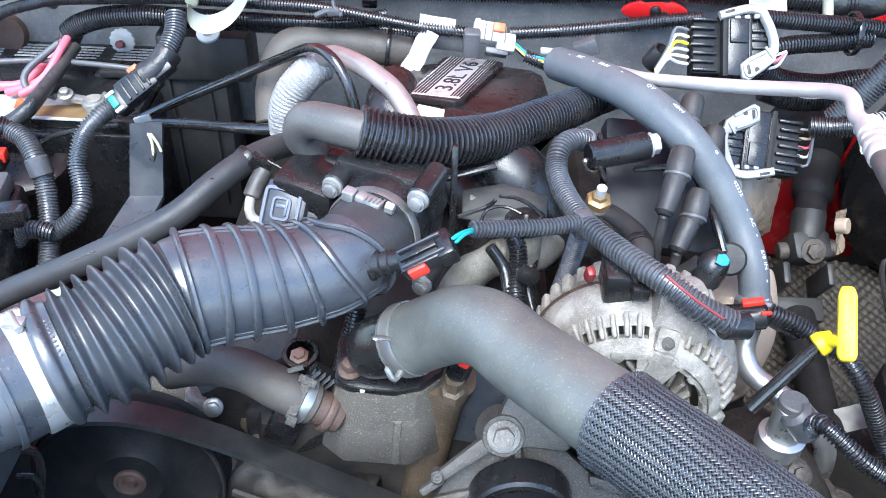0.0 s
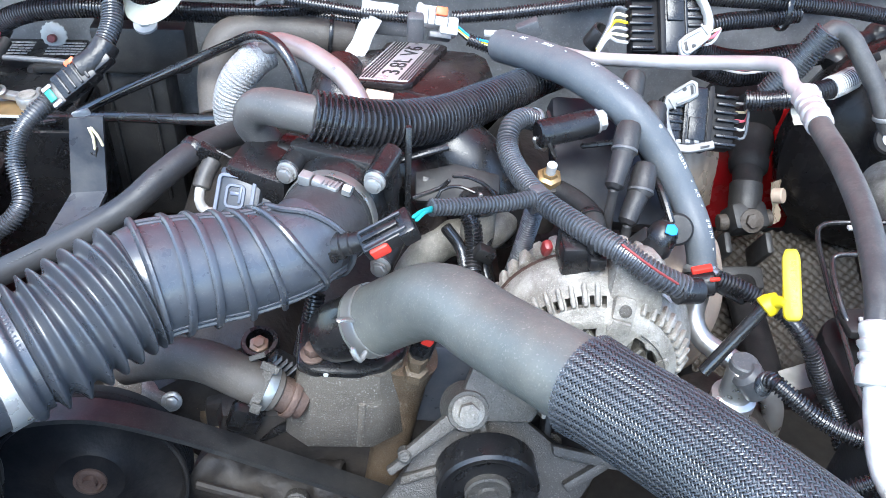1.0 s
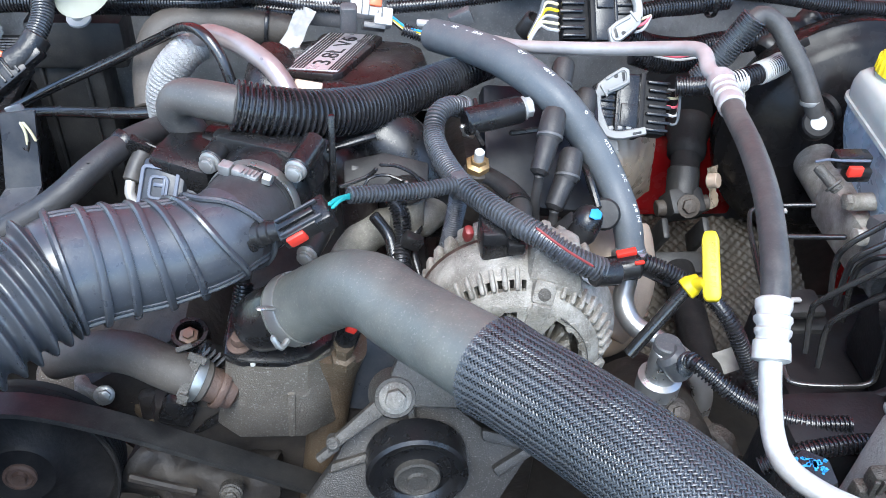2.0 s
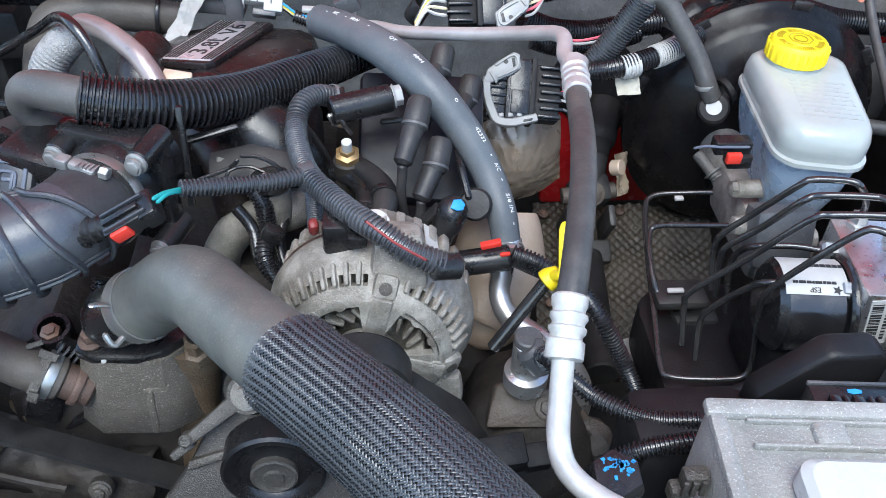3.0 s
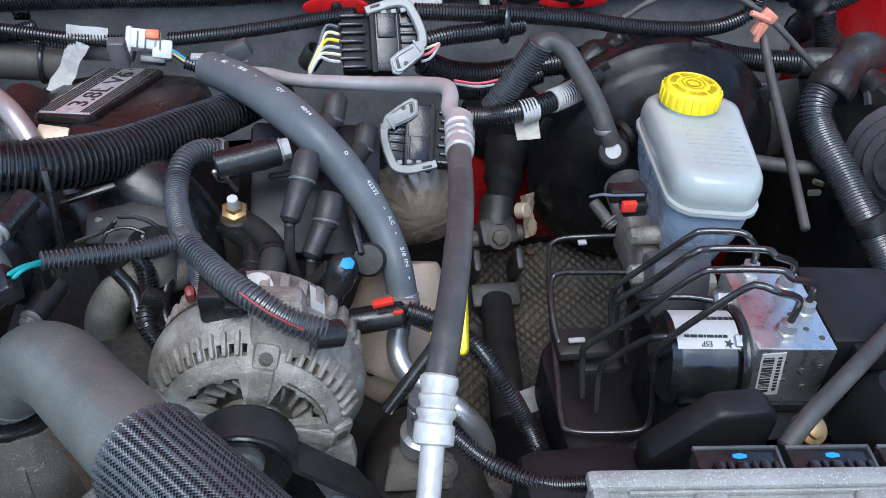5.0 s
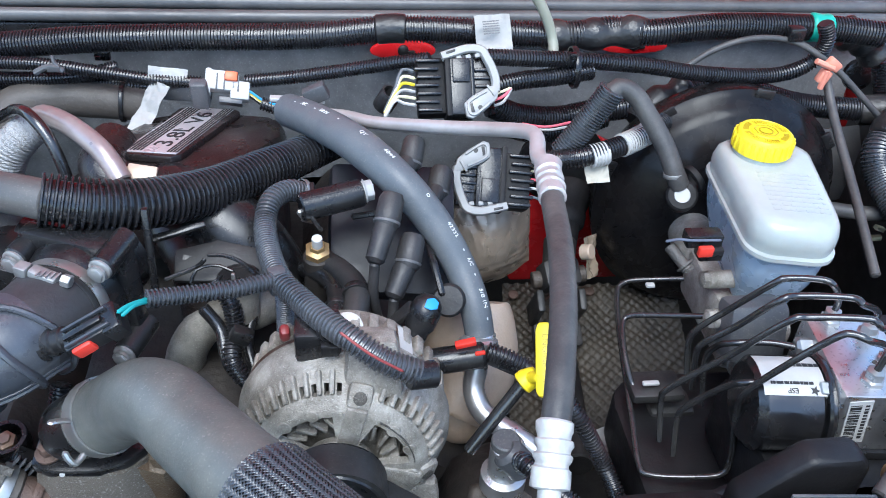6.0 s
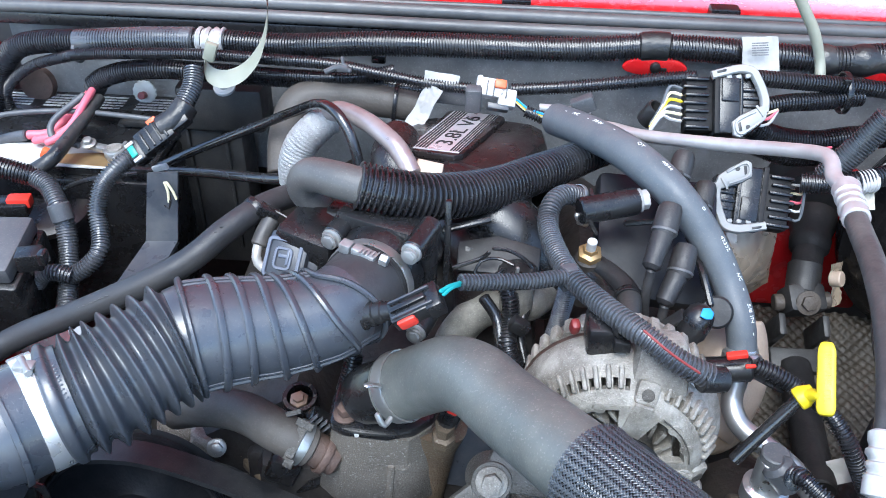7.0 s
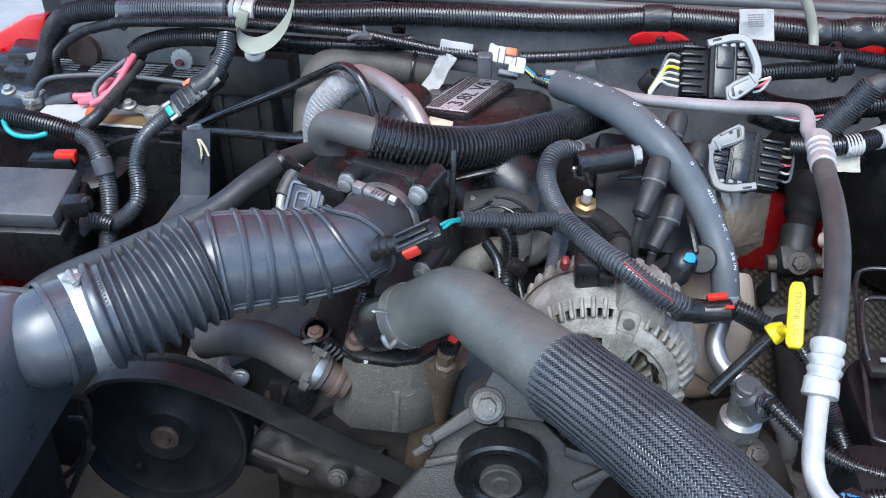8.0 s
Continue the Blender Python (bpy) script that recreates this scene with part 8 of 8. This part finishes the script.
part("tape", tube([(0.383, 0.812, 1.096), (0.410, 0.810, 1.098), (0.449, 0.807, 1.102), (0.482, 0.803, 1.107)], lambda f: 0.0145 + 0.0022 * math.sin(f * 17), 16, 0.003), TAPE, fl, "bulging black tape")
part("zip_tie", bead((-0.393, 0.860, 1.046), (1, 0, 0), 0.0136, 0.0016, 0.004), GREY_PLASTIC, fl)
part("green_tape", tube([(0.648, 0.801, 1.1125), (0.658, 0.800, 1.1118), (0.670, 0.800, 1.1110)], lambda f: 0.0143 + 0.0004 * math.sin(f * 9), 18, 0.003), GREEN, fl, "bright green tape")
wt = thing("loom_tag", (0.327, 0.800, 1.105), "white printed paper tag wrapped on the loom", "label")
tg = part("tag", moved(sheet(-0.0175, 0.0175, -0.018, 0.018, 0, 20, 20, 0.003, basis((0.325, 0.795, 1.107), (0, -0.75, 0.66), (1, 0, 0.08)), 2.0, 0.0007, 60), Matrix()), PAPER_OLD, wt)
part("print", bars(6, 0.016, 0.014, basis((0.321, 0.788, 1.116), (0, -0.75, 0.66), (1, 0, 0.12)), 0.5, 0.0004, 21), GREY_PLASTIC, tg)

s2 = thing("thin_loom", (0.0, 0.80, 1.06), "thin black corrugated loom looping along the firewall", "wiring loom")
part("loom", loom([(-0.501, 0.870, 0.958), (-0.500, 0.870, 0.981), (-0.482, 0.865, 1.002), (-0.450, 0.860, 1.024), (-0.409, 0.850, 1.040), (-0.380, 0.840, 1.050), (-0.309, 0.830, 1.059), (-0.246, 0.825, 1.064), (-0.153, 0.815, 1.067), (-0.098, 0.810, 1.067), (-0.045, 0.805, 1.061), (0.002, 0.800, 1.056), (0.046, 0.800, 1.053)], 0.0063, 0.0042, 0.0012, 12), LOOM, s2)
part("loom", loom([(0.087, 0.800, 1.054), (0.140, 0.795, 1.062), (0.194, 0.785, 1.075), (0.230, 0.775, 1.086), (0.261, 0.765, 1.095)], 0.0068, 0.0042, 0.0012, 12), LOOM, s2)
part("clip", join(tube([(-0.106, 0.800, 1.063), (-0.091, 0.800, 1.070), (-0.078, 0.800, 1.065)], 0.003, 8), tube([(-0.088, 0.805, 1.079), (-0.086, 0.802, 1.071), (-0.082, 0.800, 1.069)], 0.002, 6), box((-0.087, 0.800, 1.068), (0.012, 0.006, 0.006), bev=0.001)), GREY_PLASTIC, s2)
part("push_pin", join(box((-0.058, 0.860, 1.052), (0.016, 0.006, 0.010), bev=0.002), box((-0.061, 0.855, 1.052), (0.006, 0.004, 0.004), bev=0.001)), BLACK, s2)
s3 = thing("engine_loom", (-0.1, 0.83, 1.03), "black corrugated loom feeding the battery cables", "wiring loom")
part("loom", loom([(-0.382, 0.850, 1.007), (-0.367, 0.850, 1.018), (-0.336, 0.845, 1.030), (-0.292, 0.840, 1.037), (-0.255, 0.840, 1.036), (-0.191, 0.835, 1.037), (-0.122, 0.830, 1.038), (-0.073, 0.830, 1.038), (-0.024, 0.825, 1.037), (0.025, 0.820, 1.036)], lambda f: 0.0115 - 0.002 * f, 0.0045, 0.0014, 16), LOOM, s3)
part("loom", loom([(-0.226, 0.830, 1.043), (-0.169, 0.825, 1.045), (-0.119, 0.820, 1.047), (-0.071, 0.820, 1.050), (-0.036, 0.825, 1.057)], 0.007, 0.0042, 0.0012, 12), LOOM, s3)
part("branch_joint", box((0.028, 0.810, 1.041), (0.05, 0.02, 0.02), rot=(0, 5, 0), bev=0.004), GREY_PLASTIC, s3)
part("push_clip", join(lathe((-0.222, 0.825, 1.026), (0, -0.4, 0.9), [(0, 0.012), (0.003, 0.012), (0.004, 0.006), (0.014, 0.005)], 16)), LIGHT_GREY, s3, "pale push clip")
part("white_flag", sheet(-0.018, 0.018, -0.006, 0.006, 0, 14, 6, 0.003, basis((0.015, 0.800, 1.062), (0.1, -0.75, 0.6), (1, 0, -0.12)), 4.0, 0.0007, 60), PAPER_OLD, s3, "small white paper flag")

loopst = thing("bonnet_strap", (-0.191, 0.800, 1.064), "translucent cream plastic strap looped down from the cowl", "strap")
LP = [(-0.224, 0.800, 1.087), (-0.230, 0.800, 1.074), (-0.229, 0.800, 1.056), (-0.214, 0.800, 1.049), (-0.192, 0.800, 1.058), (-0.173, 0.800, 1.080), (-0.163, 0.800, 1.105), (-0.158, 0.800, 1.129), (-0.157, 0.800, 1.154)]
ll_ = smooth_line(LP, 0.004)
vs, fs = [], []
for p in ll_:
    for dy in (-0.008, 0.008):
        vs.append(p + V((0, dy * 0.6, dy)) * 1.0)
for i in range(len(ll_) - 1):
    fs.append((i * 2, i * 2 + 1, i * 2 + 3, i * 2 + 2))
k = len(vs)
vs += [q + V((0.0006, -0.0008, 0.0006)) for q in vs]
fs += [tuple(i + k for i in reversed(f)) for f in fs]
STRAP = surface("cream_nylon", (0.24, 0.24, 0.18), (0.32, 0.32, 0.25), 0.45, bump=0.05, dust=0.1)
part("strap", (vs, fs), STRAP, loopst)
part("anchor", box((-0.221, 0.795, 1.082), (0.012, 0.008, 0.02), rot=(0, 20, 0), bev=0.002), STRAP, loopst)
s4 = solo("washer_tube", tube([(0.339, 0.800, 1.177), (0.357, 0.800, 1.151), (0.372, 0.800, 1.129), (0.384, 0.800, 1.103), (0.386, 0.790, 1.088)], 0.0052, 12), STRAP, "cream plastic washer tube over the loom", "tube")

wc = thing("white_plug", (0.073, 0.79, 1.06), "white plastic plug with an orange lock and bare wires", "connector")
wq = basis((0.071, 0.790, 1.056), (0.1, -0.72, 0.68), (1, 0, -0.12))
part("housing", join(moved(box((-0.004, 0.002, 0), (0.026, 0.019, 0.014), bev=0.002), wq), moved(box((0.012, -0.006, 0), (0.018, 0.018, 0.014), bev=0.002), wq), moved(box((-0.018, 0.0, 0), (0.006, 0.026, 0.014), bev=0.002), wq)), WHITE, wc)
part("lock", moved(box((0.003, 0.006, 0.008), (0.012, 0.009, 0.006), bev=0.0015), wq), ORANGE, wc, "orange lock")
for dx in (-0.010, -0.003, 0.010):
    part("seam", moved(box((dx, 0.0, 0.0082), (0.0012, 0.016, 0.0012), bev=0.0003), wq), GREY_PLASTIC, wc)
part("underside", moved(box((0.004, -0.016, -0.001), (0.022, 0.006, 0.012), bev=0.001), wq), GREY_PLASTIC, wc)
for k, (mt, dy) in enumerate(((CREAM, 0), (BLUE, 4), (YELLOW, 2), (BLACK, -3))):
    part("wire", tube([V(q) + V((0, 0, 0.0008 * dy)) for q in [(0.083, 0.785, 1.053), (0.093, 0.783, 1.048), (0.105, 0.780, 1.040), (0.122, 0.770, 1.040)]], 0.0013, 6, 0.004), mt, wc)
part("sleeve", loom([(0.102, 0.780, 1.041), (0.123, 0.775, 1.035), (0.137, 0.770, 1.030)], 0.0065, 0.0042, 0.0012, 12), LOOM, wc)
cam_s = thing("cam_sensor", (0.050, 0.760, 1.062), "dark grey sensor clip on the plenum edge", "sensor")
part("clip", join(box((0.049, 0.760, 1.062), (0.016, 0.012, 0.03), rot=(15, 0, 0), bev=0.003)), GREY_PLASTIC, cam_s)
pt = solo("paper_label", sheet(-0.010, 0.010, -0.030, 0.022, 0, 18, 30, 0.006, basis((-0.001, 0.780, 1.041), (-0.1, -0.65, 0.75), (0.8, -0.5, 0)), 6.0, 0.0007, 60), PAPER_OLD, "torn white paper label hanging by the plenum", "label")
gp = thing("grey_clip", (0.156, 0.740, 1.070), "dark grey plastic clip beside a bright bracket", "clip")
part("clip", box((0.155, 0.745, 1.070), (0.022, 0.012, 0.016), rot=(0, -25, 0), bev=0.002), GREY_PLASTIC, gp)
part("bracket", box((0.138, 0.745, 1.064), (0.05, 0.008, 0.004), rot=(0, 3, 0), bev=0.001), CRIMP, gp)


LEVER = surface("dull_grey_nylon", (0.24, 0.24, 0.23), (0.32, 0.32, 0.31), 0.45, bump=0.08, dust=0.25)


FLAG = surface("yellowed_paper", (0.33, 0.30, 0.23), (0.46, 0.43, 0.35), 0.6, bump=0.4, relief=100, dust=0.3)


def lever_plug(name, at, axis_x, normal, label):
    """A wide multi-way plug with stepped ribbed halves and a pale lever lock bent round one side."""
    m = basis(at, normal, axis_x)
    ob = thing(name, at, label, "connector", "lever lock connectors")
    part("housing", join(moved(box((0.004, 0, 0), (0.026, 0.058, 0.026), bev=0.003), m), moved(box((0.024, 0.004, -0.002), (0.022, 0.046, 0.020), bev=0.002), m)), BLACK, ob)
    part("plug_half", join(moved(box((-0.022, 0, -0.003), (0.026, 0.052, 0.020), bev=0.002), m), moved(box((-0.008, 0, 0.002), (0.005, 0.060, 0.026), bev=0.001), m)), COVER, ob, "dull black plug half")
    for i in range(7):
        y = -0.023 + i * 0.0076
        part("rib", moved(box((-0.025 - 0.002 * (i % 2), y, 0.008), (0.022, 0.0030, 0.006), bev=0.001), m), BLACK, ob)
        if i < 5:
            part("rib", moved(box((0.025, y + 0.006, 0.0085), (0.016 + 0.003 * (i % 2), 0.0032, 0.005), bev=0.001), m), BLACK, ob)
    part("latch", moved(box((0.004, 0.012, 0.0140), (0.016, 0.022, 0.003), bev=0.0012), m), BLACK, ob)
    lv_ = m @ pose(0, 0, 0.010)
    lever = part("lever", ribbon([(0.0350, -0.008), (0.0355, 0.003), (0.0325, 0.014), (0.0285, 0.023), (0.0235, 0.0305), (0.012, 0.0320), (0.000, 0.0290), (-0.013, 0.0250)], 0.0080, lv_, 0.006), LEVER, ob, "pale grey lever lock")
    part("lever_pad", prism([(0.0385, -0.002), (0.0360, -0.0150), (0.0259, -0.0241), (0.0127, -0.0335), (0.0068, -0.0315), (0.0050, -0.0190), (0.0125, -0.0125), (0.0300, -0.0035)], lv_, 0.0065, 0.0016), LEVER, lever)
    part("lever_rim", ribbon([(0.0290, -0.0190), (0.0150, -0.0295), (0.0095, -0.0280), (0.0085, -0.0200), (0.0140, -0.0150), (0.0260, -0.0085)], 0.0022, lv_ @ pose(0, 0, 0.0060), 0.0022), LEVER, lever)
    # Raised black patches on the lever paint the shade of two holes and a slot.
    part("lever_hole_shade", prism([(0.0145, -0.0275), (0.0115, -0.0278), (0.0103, -0.0205), (0.0125, -0.0185)], lv_ @ pose(0, 0, 0.0060), 0.0009, 0.0003), INK, lever, "dark patch for the shade inside a hole")
    part("lever_hole_shade", lathe(lv_ @ V((0.0195, -0.0235, 0.0062)), normal, [(0, 0.0023), (0.0007, 0.0021)], 14), INK, lever, "dark patch for the shade inside a hole")
    part("lever_slot_shade", prism([(-0.0005, 0.0310), (-0.009, 0.0285), (-0.009, 0.0262), (-0.0005, 0.0285)], lv_ @ pose(0, 0, 0.0055), 0.0009, 0.0003), INK, lever, "dark patch for the shade inside a slot")
    part("lever_web", moved(box((0.0300, -0.0080, 0.0170), (0.012, 0.0022, 0.002), rot=(0, 0, -55), bev=0.0006), m), LEVER, lever)
    part("lever_tooth", join(*[moved(box((0.0200 - 0.0085 * k, 0.0255 - 0.001 * k, 0.0125), (0.005, 0.004, 0.004), rot=(0, 0, 12), bev=0.001), m) for k in range(3)]), LEVER, lever)
    for k in (-1, 1):
        part("seam", moved(box((0.004 + 0.010 * k, 0, 0.0135), (0.0016, 0.050, 0.0012), bev=0.0004), m), BLACK, ob)
    return ob, m


bcn, bcm = lever_plug("harness_connector", (0.282, 0.735, 1.081), (1, 0, 0.02), (0, -0.72, 0.69), "large black multi-way connector with a pale lever and coloured wires")
for k, mt in enumerate((WHITE, CREAM, LIGHT_GREY, YELLOW, CREAM, HOSE)):
    y = -0.016 + k * 0.0062
    a = bcm @ V((-0.036, y, 0.0))
    part("wire", tube([a, a + V((-0.012, 0.002, 0.001)), bcm @ V((-0.056, -0.012 + k * 0.002, 0.002)), bcm @ V((-0.066, -0.026 + k * 0.001, -0.004))], 0.0016, 6, 0.004), mt, bcn)
for k, mt in enumerate((LIGHT_GREY, PINK, CREAM)):
    a = bcm @ V((0.034, -0.018 + k * 0.005, 0.0))
    part("wire", tube([a, a + V((0.010, 0.002, 0.003)), bcm @ V((0.054, 0.0, -0.004))], 0.0014, 6, 0.004), mt, bcn)
part("sleeve", bead((0.220, 0.740, 1.066), (-0.4, 0.2, -0.8), 0.008, 0.002, 0.02), TAPE, bcn)
b2, b2m = lever_plug("harness_connector", (0.316, 0.690, 1.008), (-1, 0, 0.14), (0, -0.72, 0.69), "black multi-way connector with a pale grey lever over the heat shield")
for k, mt in enumerate((LIGHT_GREY, CREAM, PINK, WHITE, HOSE)):
    a = b2m @ V((-0.036, -0.02 + k * 0.008, 0.0))
    part("wire", tube([a, a + V((0.012, 0.0, 0.0)), V((0.362, 0.690, 1.031))], 0.0014, 6, 0.004), mt, b2)
tl2 = thing("tagged_loom", (0.405, 0.680, 1.039), "black loom with white printed sleeves leading to the connector", "wiring loom")
part("loom", loom([(0.357, 0.690, 1.030), (0.376, 0.685, 1.033), (0.400, 0.680, 1.040), (0.434, 0.690, 1.044), (0.466, 0.710, 1.046), (0.488, 0.730, 1.046)], 0.0098, 0.0044, 0.0013, 16), LOOM, tl2)
part("sleeve", loom([(0.403, 0.680, 1.039), (0.419, 0.683, 1.041)], 0.0112, 0.0044, 0.0008, 16), PAPER, tl2, "white printed sleeve")
part("sleeve", loom([(0.434, 0.690, 1.044), (0.450, 0.700, 1.044), (0.465, 0.710, 1.045)], 0.0112, 0.0044, 0.0008, 16), PAPER, tl2, "white printed sleeve")
part("flag", sheet(-0.012, 0.010, -0.011, 0.006, 0, 16, 14, 0.005, basis((0.412, 0.678, 1.024), (0, -0.7, 0.7), (1, 0, 0.1)), 9.0, 0.0007, 60), FLAG, tl2, "creased paper flag")

# looms right of the connector
r1 = thing("cross_loom", (0.439, 0.760, 1.093), "black corrugated loom running from the connector to the fender", "wiring loom")
part("loom", loom([(0.313, 0.750, 1.104), (0.356, 0.755, 1.100), (0.397, 0.760, 1.096), (0.469, 0.765, 1.088), (0.529, 0.770, 1.077), (0.591, 0.775, 1.071), (0.626, 0.775, 1.075), (0.649, 0.775, 1.088), (0.653, 0.770, 1.112), (0.645, 0.770, 1.130)], 0.0080, 0.0044, 0.0014, 14), LOOM, r1)
part("loom", loom([(0.316, 0.745, 1.075), (0.346, 0.750, 1.080), (0.379, 0.755, 1.081), (0.418, 0.760, 1.085)], 0.0088, 0.0044, 0.0013, 14), LOOM, r1)
part("zip_tie", join(bead((0.397, 0.755, 1.091), (1, 0, 0.05), 0.0185, 0.0016, 0.005), box((0.391, 0.742, 1.109), (0.007, 0.006, 0.006), bev=0.001)), BLACK, r1)
r2 = thing("booster_loom", (0.578, 0.800, 1.040), "thick black corrugated loom passing over the brake booster", "wiring loom")
part("loom", loom([(0.324, 0.770, 1.043), (0.354, 0.775, 1.028), (0.395, 0.780, 1.022), (0.431, 0.785, 1.026), (0.466, 0.785, 1.031), (0.502, 0.790, 1.036), (0.541, 0.800, 1.042), (0.582, 0.810, 1.038), (0.621, 0.810, 1.033), (0.670, 0.810, 1.020), (0.724, 0.800, 1.019), (0.770, 0.790, 1.023), (0.793, 0.780, 1.027)], 0.0125, 0.0046, 0.0014, 16), LOOM, r2)
part("loom", loom([(0.336, 0.770, 1.020), (0.372, 0.770, 1.010), (0.413, 0.775, 1.012), (0.448, 0.780, 1.022)], 0.010, 0.0046, 0.0014, 14), LOOM, r2)
part("wire", tube([(0.354, 0.758, 1.029), (0.379, 0.756, 1.026), (0.408, 0.762, 1.028)], 0.0014, 6), PINK, r2)
part("wire", tube([(0.354, 0.758, 1.026), (0.379, 0.755, 1.023), (0.406, 0.760, 1.024)], 0.0014, 6), LIGHT_GREY, r2)
part("tape", tube([(0.475, 0.770, 1.023), (0.498, 0.785, 1.037), (0.524, 0.795, 1.043), (0.536, 0.800, 1.049)], lambda f: 0.0135 + 0.002 * math.sin(f * 16), 16, 0.003), TAPE, r2, "crinkled black tape")
part("taped_end", tube([(0.738, 0.800, 1.017), (0.771, 0.790, 1.022), (0.796, 0.775, 1.019)], 0.0165, 16), TAPE, r2)
r3 = thing("bonnet_cable", (0.615, 0.780, 1.099), "thin black hood cable held by a salmon clip", "cable")
part("cable", tube([(0.518, 0.775, 1.082), (0.543, 0.775, 1.100), (0.575, 0.775, 1.111), (0.610, 0.775, 1.111), (0.636, 0.770, 1.104), (0.670, 0.760, 1.084), (0.706, 0.750, 1.055), (0.752, 0.740, 1.017)], 0.0032, 12), HOSE_OLD, r3)
part("rod", tube([(0.662, 0.765, 1.077), (0.659, 0.720, 1.050), (0.654, 0.660, 1.024), (0.645, 0.600, 1.003), (0.640, 0.560, 0.987)], 0.0045, 12), HOSE_OLD, r3)
part("clip", join(box((0.659, 0.755, 1.094), (0.016, 0.008, 0.010), rot=(0, 35, 0), bev=0.002), box((0.653, 0.755, 1.081), (0.012, 0.008, 0.014), rot=(0, 20, 0), bev=0.002), rod((0.638, 0.752, 1.099), (0.659, 0.752, 1.091), 0.003, 8), rod((0.652, 0.752, 1.069), (0.653, 0.752, 1.089), 0.003, 8)), SALMON, r3, "salmon plastic clip")
part("black_clip", box((0.621, 0.775, 1.117), (0.016, 0.012, 0.014), bev=0.002), BLACK, r3)
r4 = thing("fender_branch", (0.757, 0.820, 1.067), "grey corrugated branches with a taped joint at the fender corner", "wiring loom")
part("joint", tube([(0.700, 0.820, 1.099), (0.729, 0.820, 1.089), (0.748, 0.820, 1.073)], lambda f: 0.017 + 0.002 * math.sin(f * 15), 16, 0.003), TAPE, r4)
part("loom", loom([(0.739, 0.820, 1.080), (0.759, 0.810, 1.081), (0.773, 0.800, 1.095), (0.777, 0.790, 1.114)], 0.0085, 0.0044, 0.0013, 14), LOOM, r4)
part("loom", loom([(0.767, 0.830, 1.062), (0.772, 0.825, 1.044), (0.780, 0.820, 1.023)], 0.013, 0.0044, 0.0013, 16), LOOM, r4)
part("grommet", lathe((0.763, 0.860, 1.030), (0, -1, 0.2), [(0, 0.018), (0.006, 0.018), (0.008, 0.012)], 20), BLACK, r4)

# details on the firewall
wd = thing("insulation_washer", (-0.345, 0.900, 0.975), "white toothed plastic washer holding the insulation", "fastener")
part("washer", lathe((-0.348, 0.905, 0.973), (0, -1, 0.25), [(0, 0.0135), (0.003, 0.0135), (0.004, 0.0115), (0.004, 0.002)], 26), LID_WHITE, wd)
for k in range(14):
    part("tooth", moved(box((0.0132, 0, 0.0018), (0.0030, 0.0034, 0.0024), bev=0.0008), basis((-0.348, 0.905, 0.973), (0, -1, 0.25)) @ pose(0, 0, 0, 0, 0, k * 360 / 14)), LID_WHITE, wd)
part("stud", rod((-0.349, 0.902, 0.970), (-0.345, 0.885, 0.978), 0.0045, 12), RED_DARK, wd)
hp = solo("panel_block", box((-0.239, 0.870, 0.985), (0.10, 0.05, 0.055), bev=0.006), BLACK_MATT, "dark plastic blower housing against the firewall", "housing")
hp2 = thing("heater_housing", (-0.295, 0.880, 0.857), "dark plastic heater housing behind the battery", "housing")
part("case", box((-0.295, 0.880, 0.857), (0.15, 0.05, 0.20), bev=0.006), BLACK_MATT, hp2)
for k in range(3):
    part("rib", box(V((-0.284, 0.853, 0.875)) + V((-0.045 + 0.045 * k, 0, 0)), (0.004, 0.006, 0.18), bev=0.0015), BLACK_MATT, hp2)
part("flange", box(V((-0.284, 0.853, 0.875)) + V((0, 0, 0.085)), (0.15, 0.008, 0.008), bev=0.002), BLACK_MATT, hp2)
rs = solo("red_lever", box((-0.251, 0.860, 1.003), (0.045, 0.008, 0.008), rot=(0, 22, 0), bev=0.002), RED_PLASTIC, "thin red plastic strip behind the loom", "strip")
gr = solo("firewall_grommet", lathe((-0.477, 0.905, 0.977), (0, -1, 0.2), [(0, 0.022), (0.008, 0.020), (0.01, 0.012)], 22), RUSTY, "dull brown grommet in the firewall", "grommet")
solo("wall_fender_corner", prism([(p[0], p[2]) for p in [(-0.686, 0.955, 0.878), (-0.570, 0.955, 0.887), (-0.537, 0.955, 1.008), (-0.568, 0.955, 1.004), (-0.623, 0.955, 0.974), (-0.657, 0.955, 0.964)]], basis((0, 0.955, 0), (0, -1, 0), (1, 0, 0)), 0.02, 0.004), RED_PAINT, "red painted corner of the inner fender", "fender", kind="structure")
fb = thing("relay_box", (-0.555, 0.920, 0.949), "black relay boxes on the red inner fender", "relay box")
part("box", box((-0.560, 0.920, 0.944), (0.05, 0.05, 0.06), rot=(0, 0, 12), bev=0.005), BLACK, fb)
part("box", box((-0.587, 0.900, 0.940), (0.06, 0.04, 0.05), rot=(0, 0, 12), bev=0.005), BLACK, fb)
part("small_label", box((-0.542, 0.895, 0.971), (0.02, 0.001, 0.008), rot=(0, -10, 12), bev=0), LIGHT_GREY, fb)
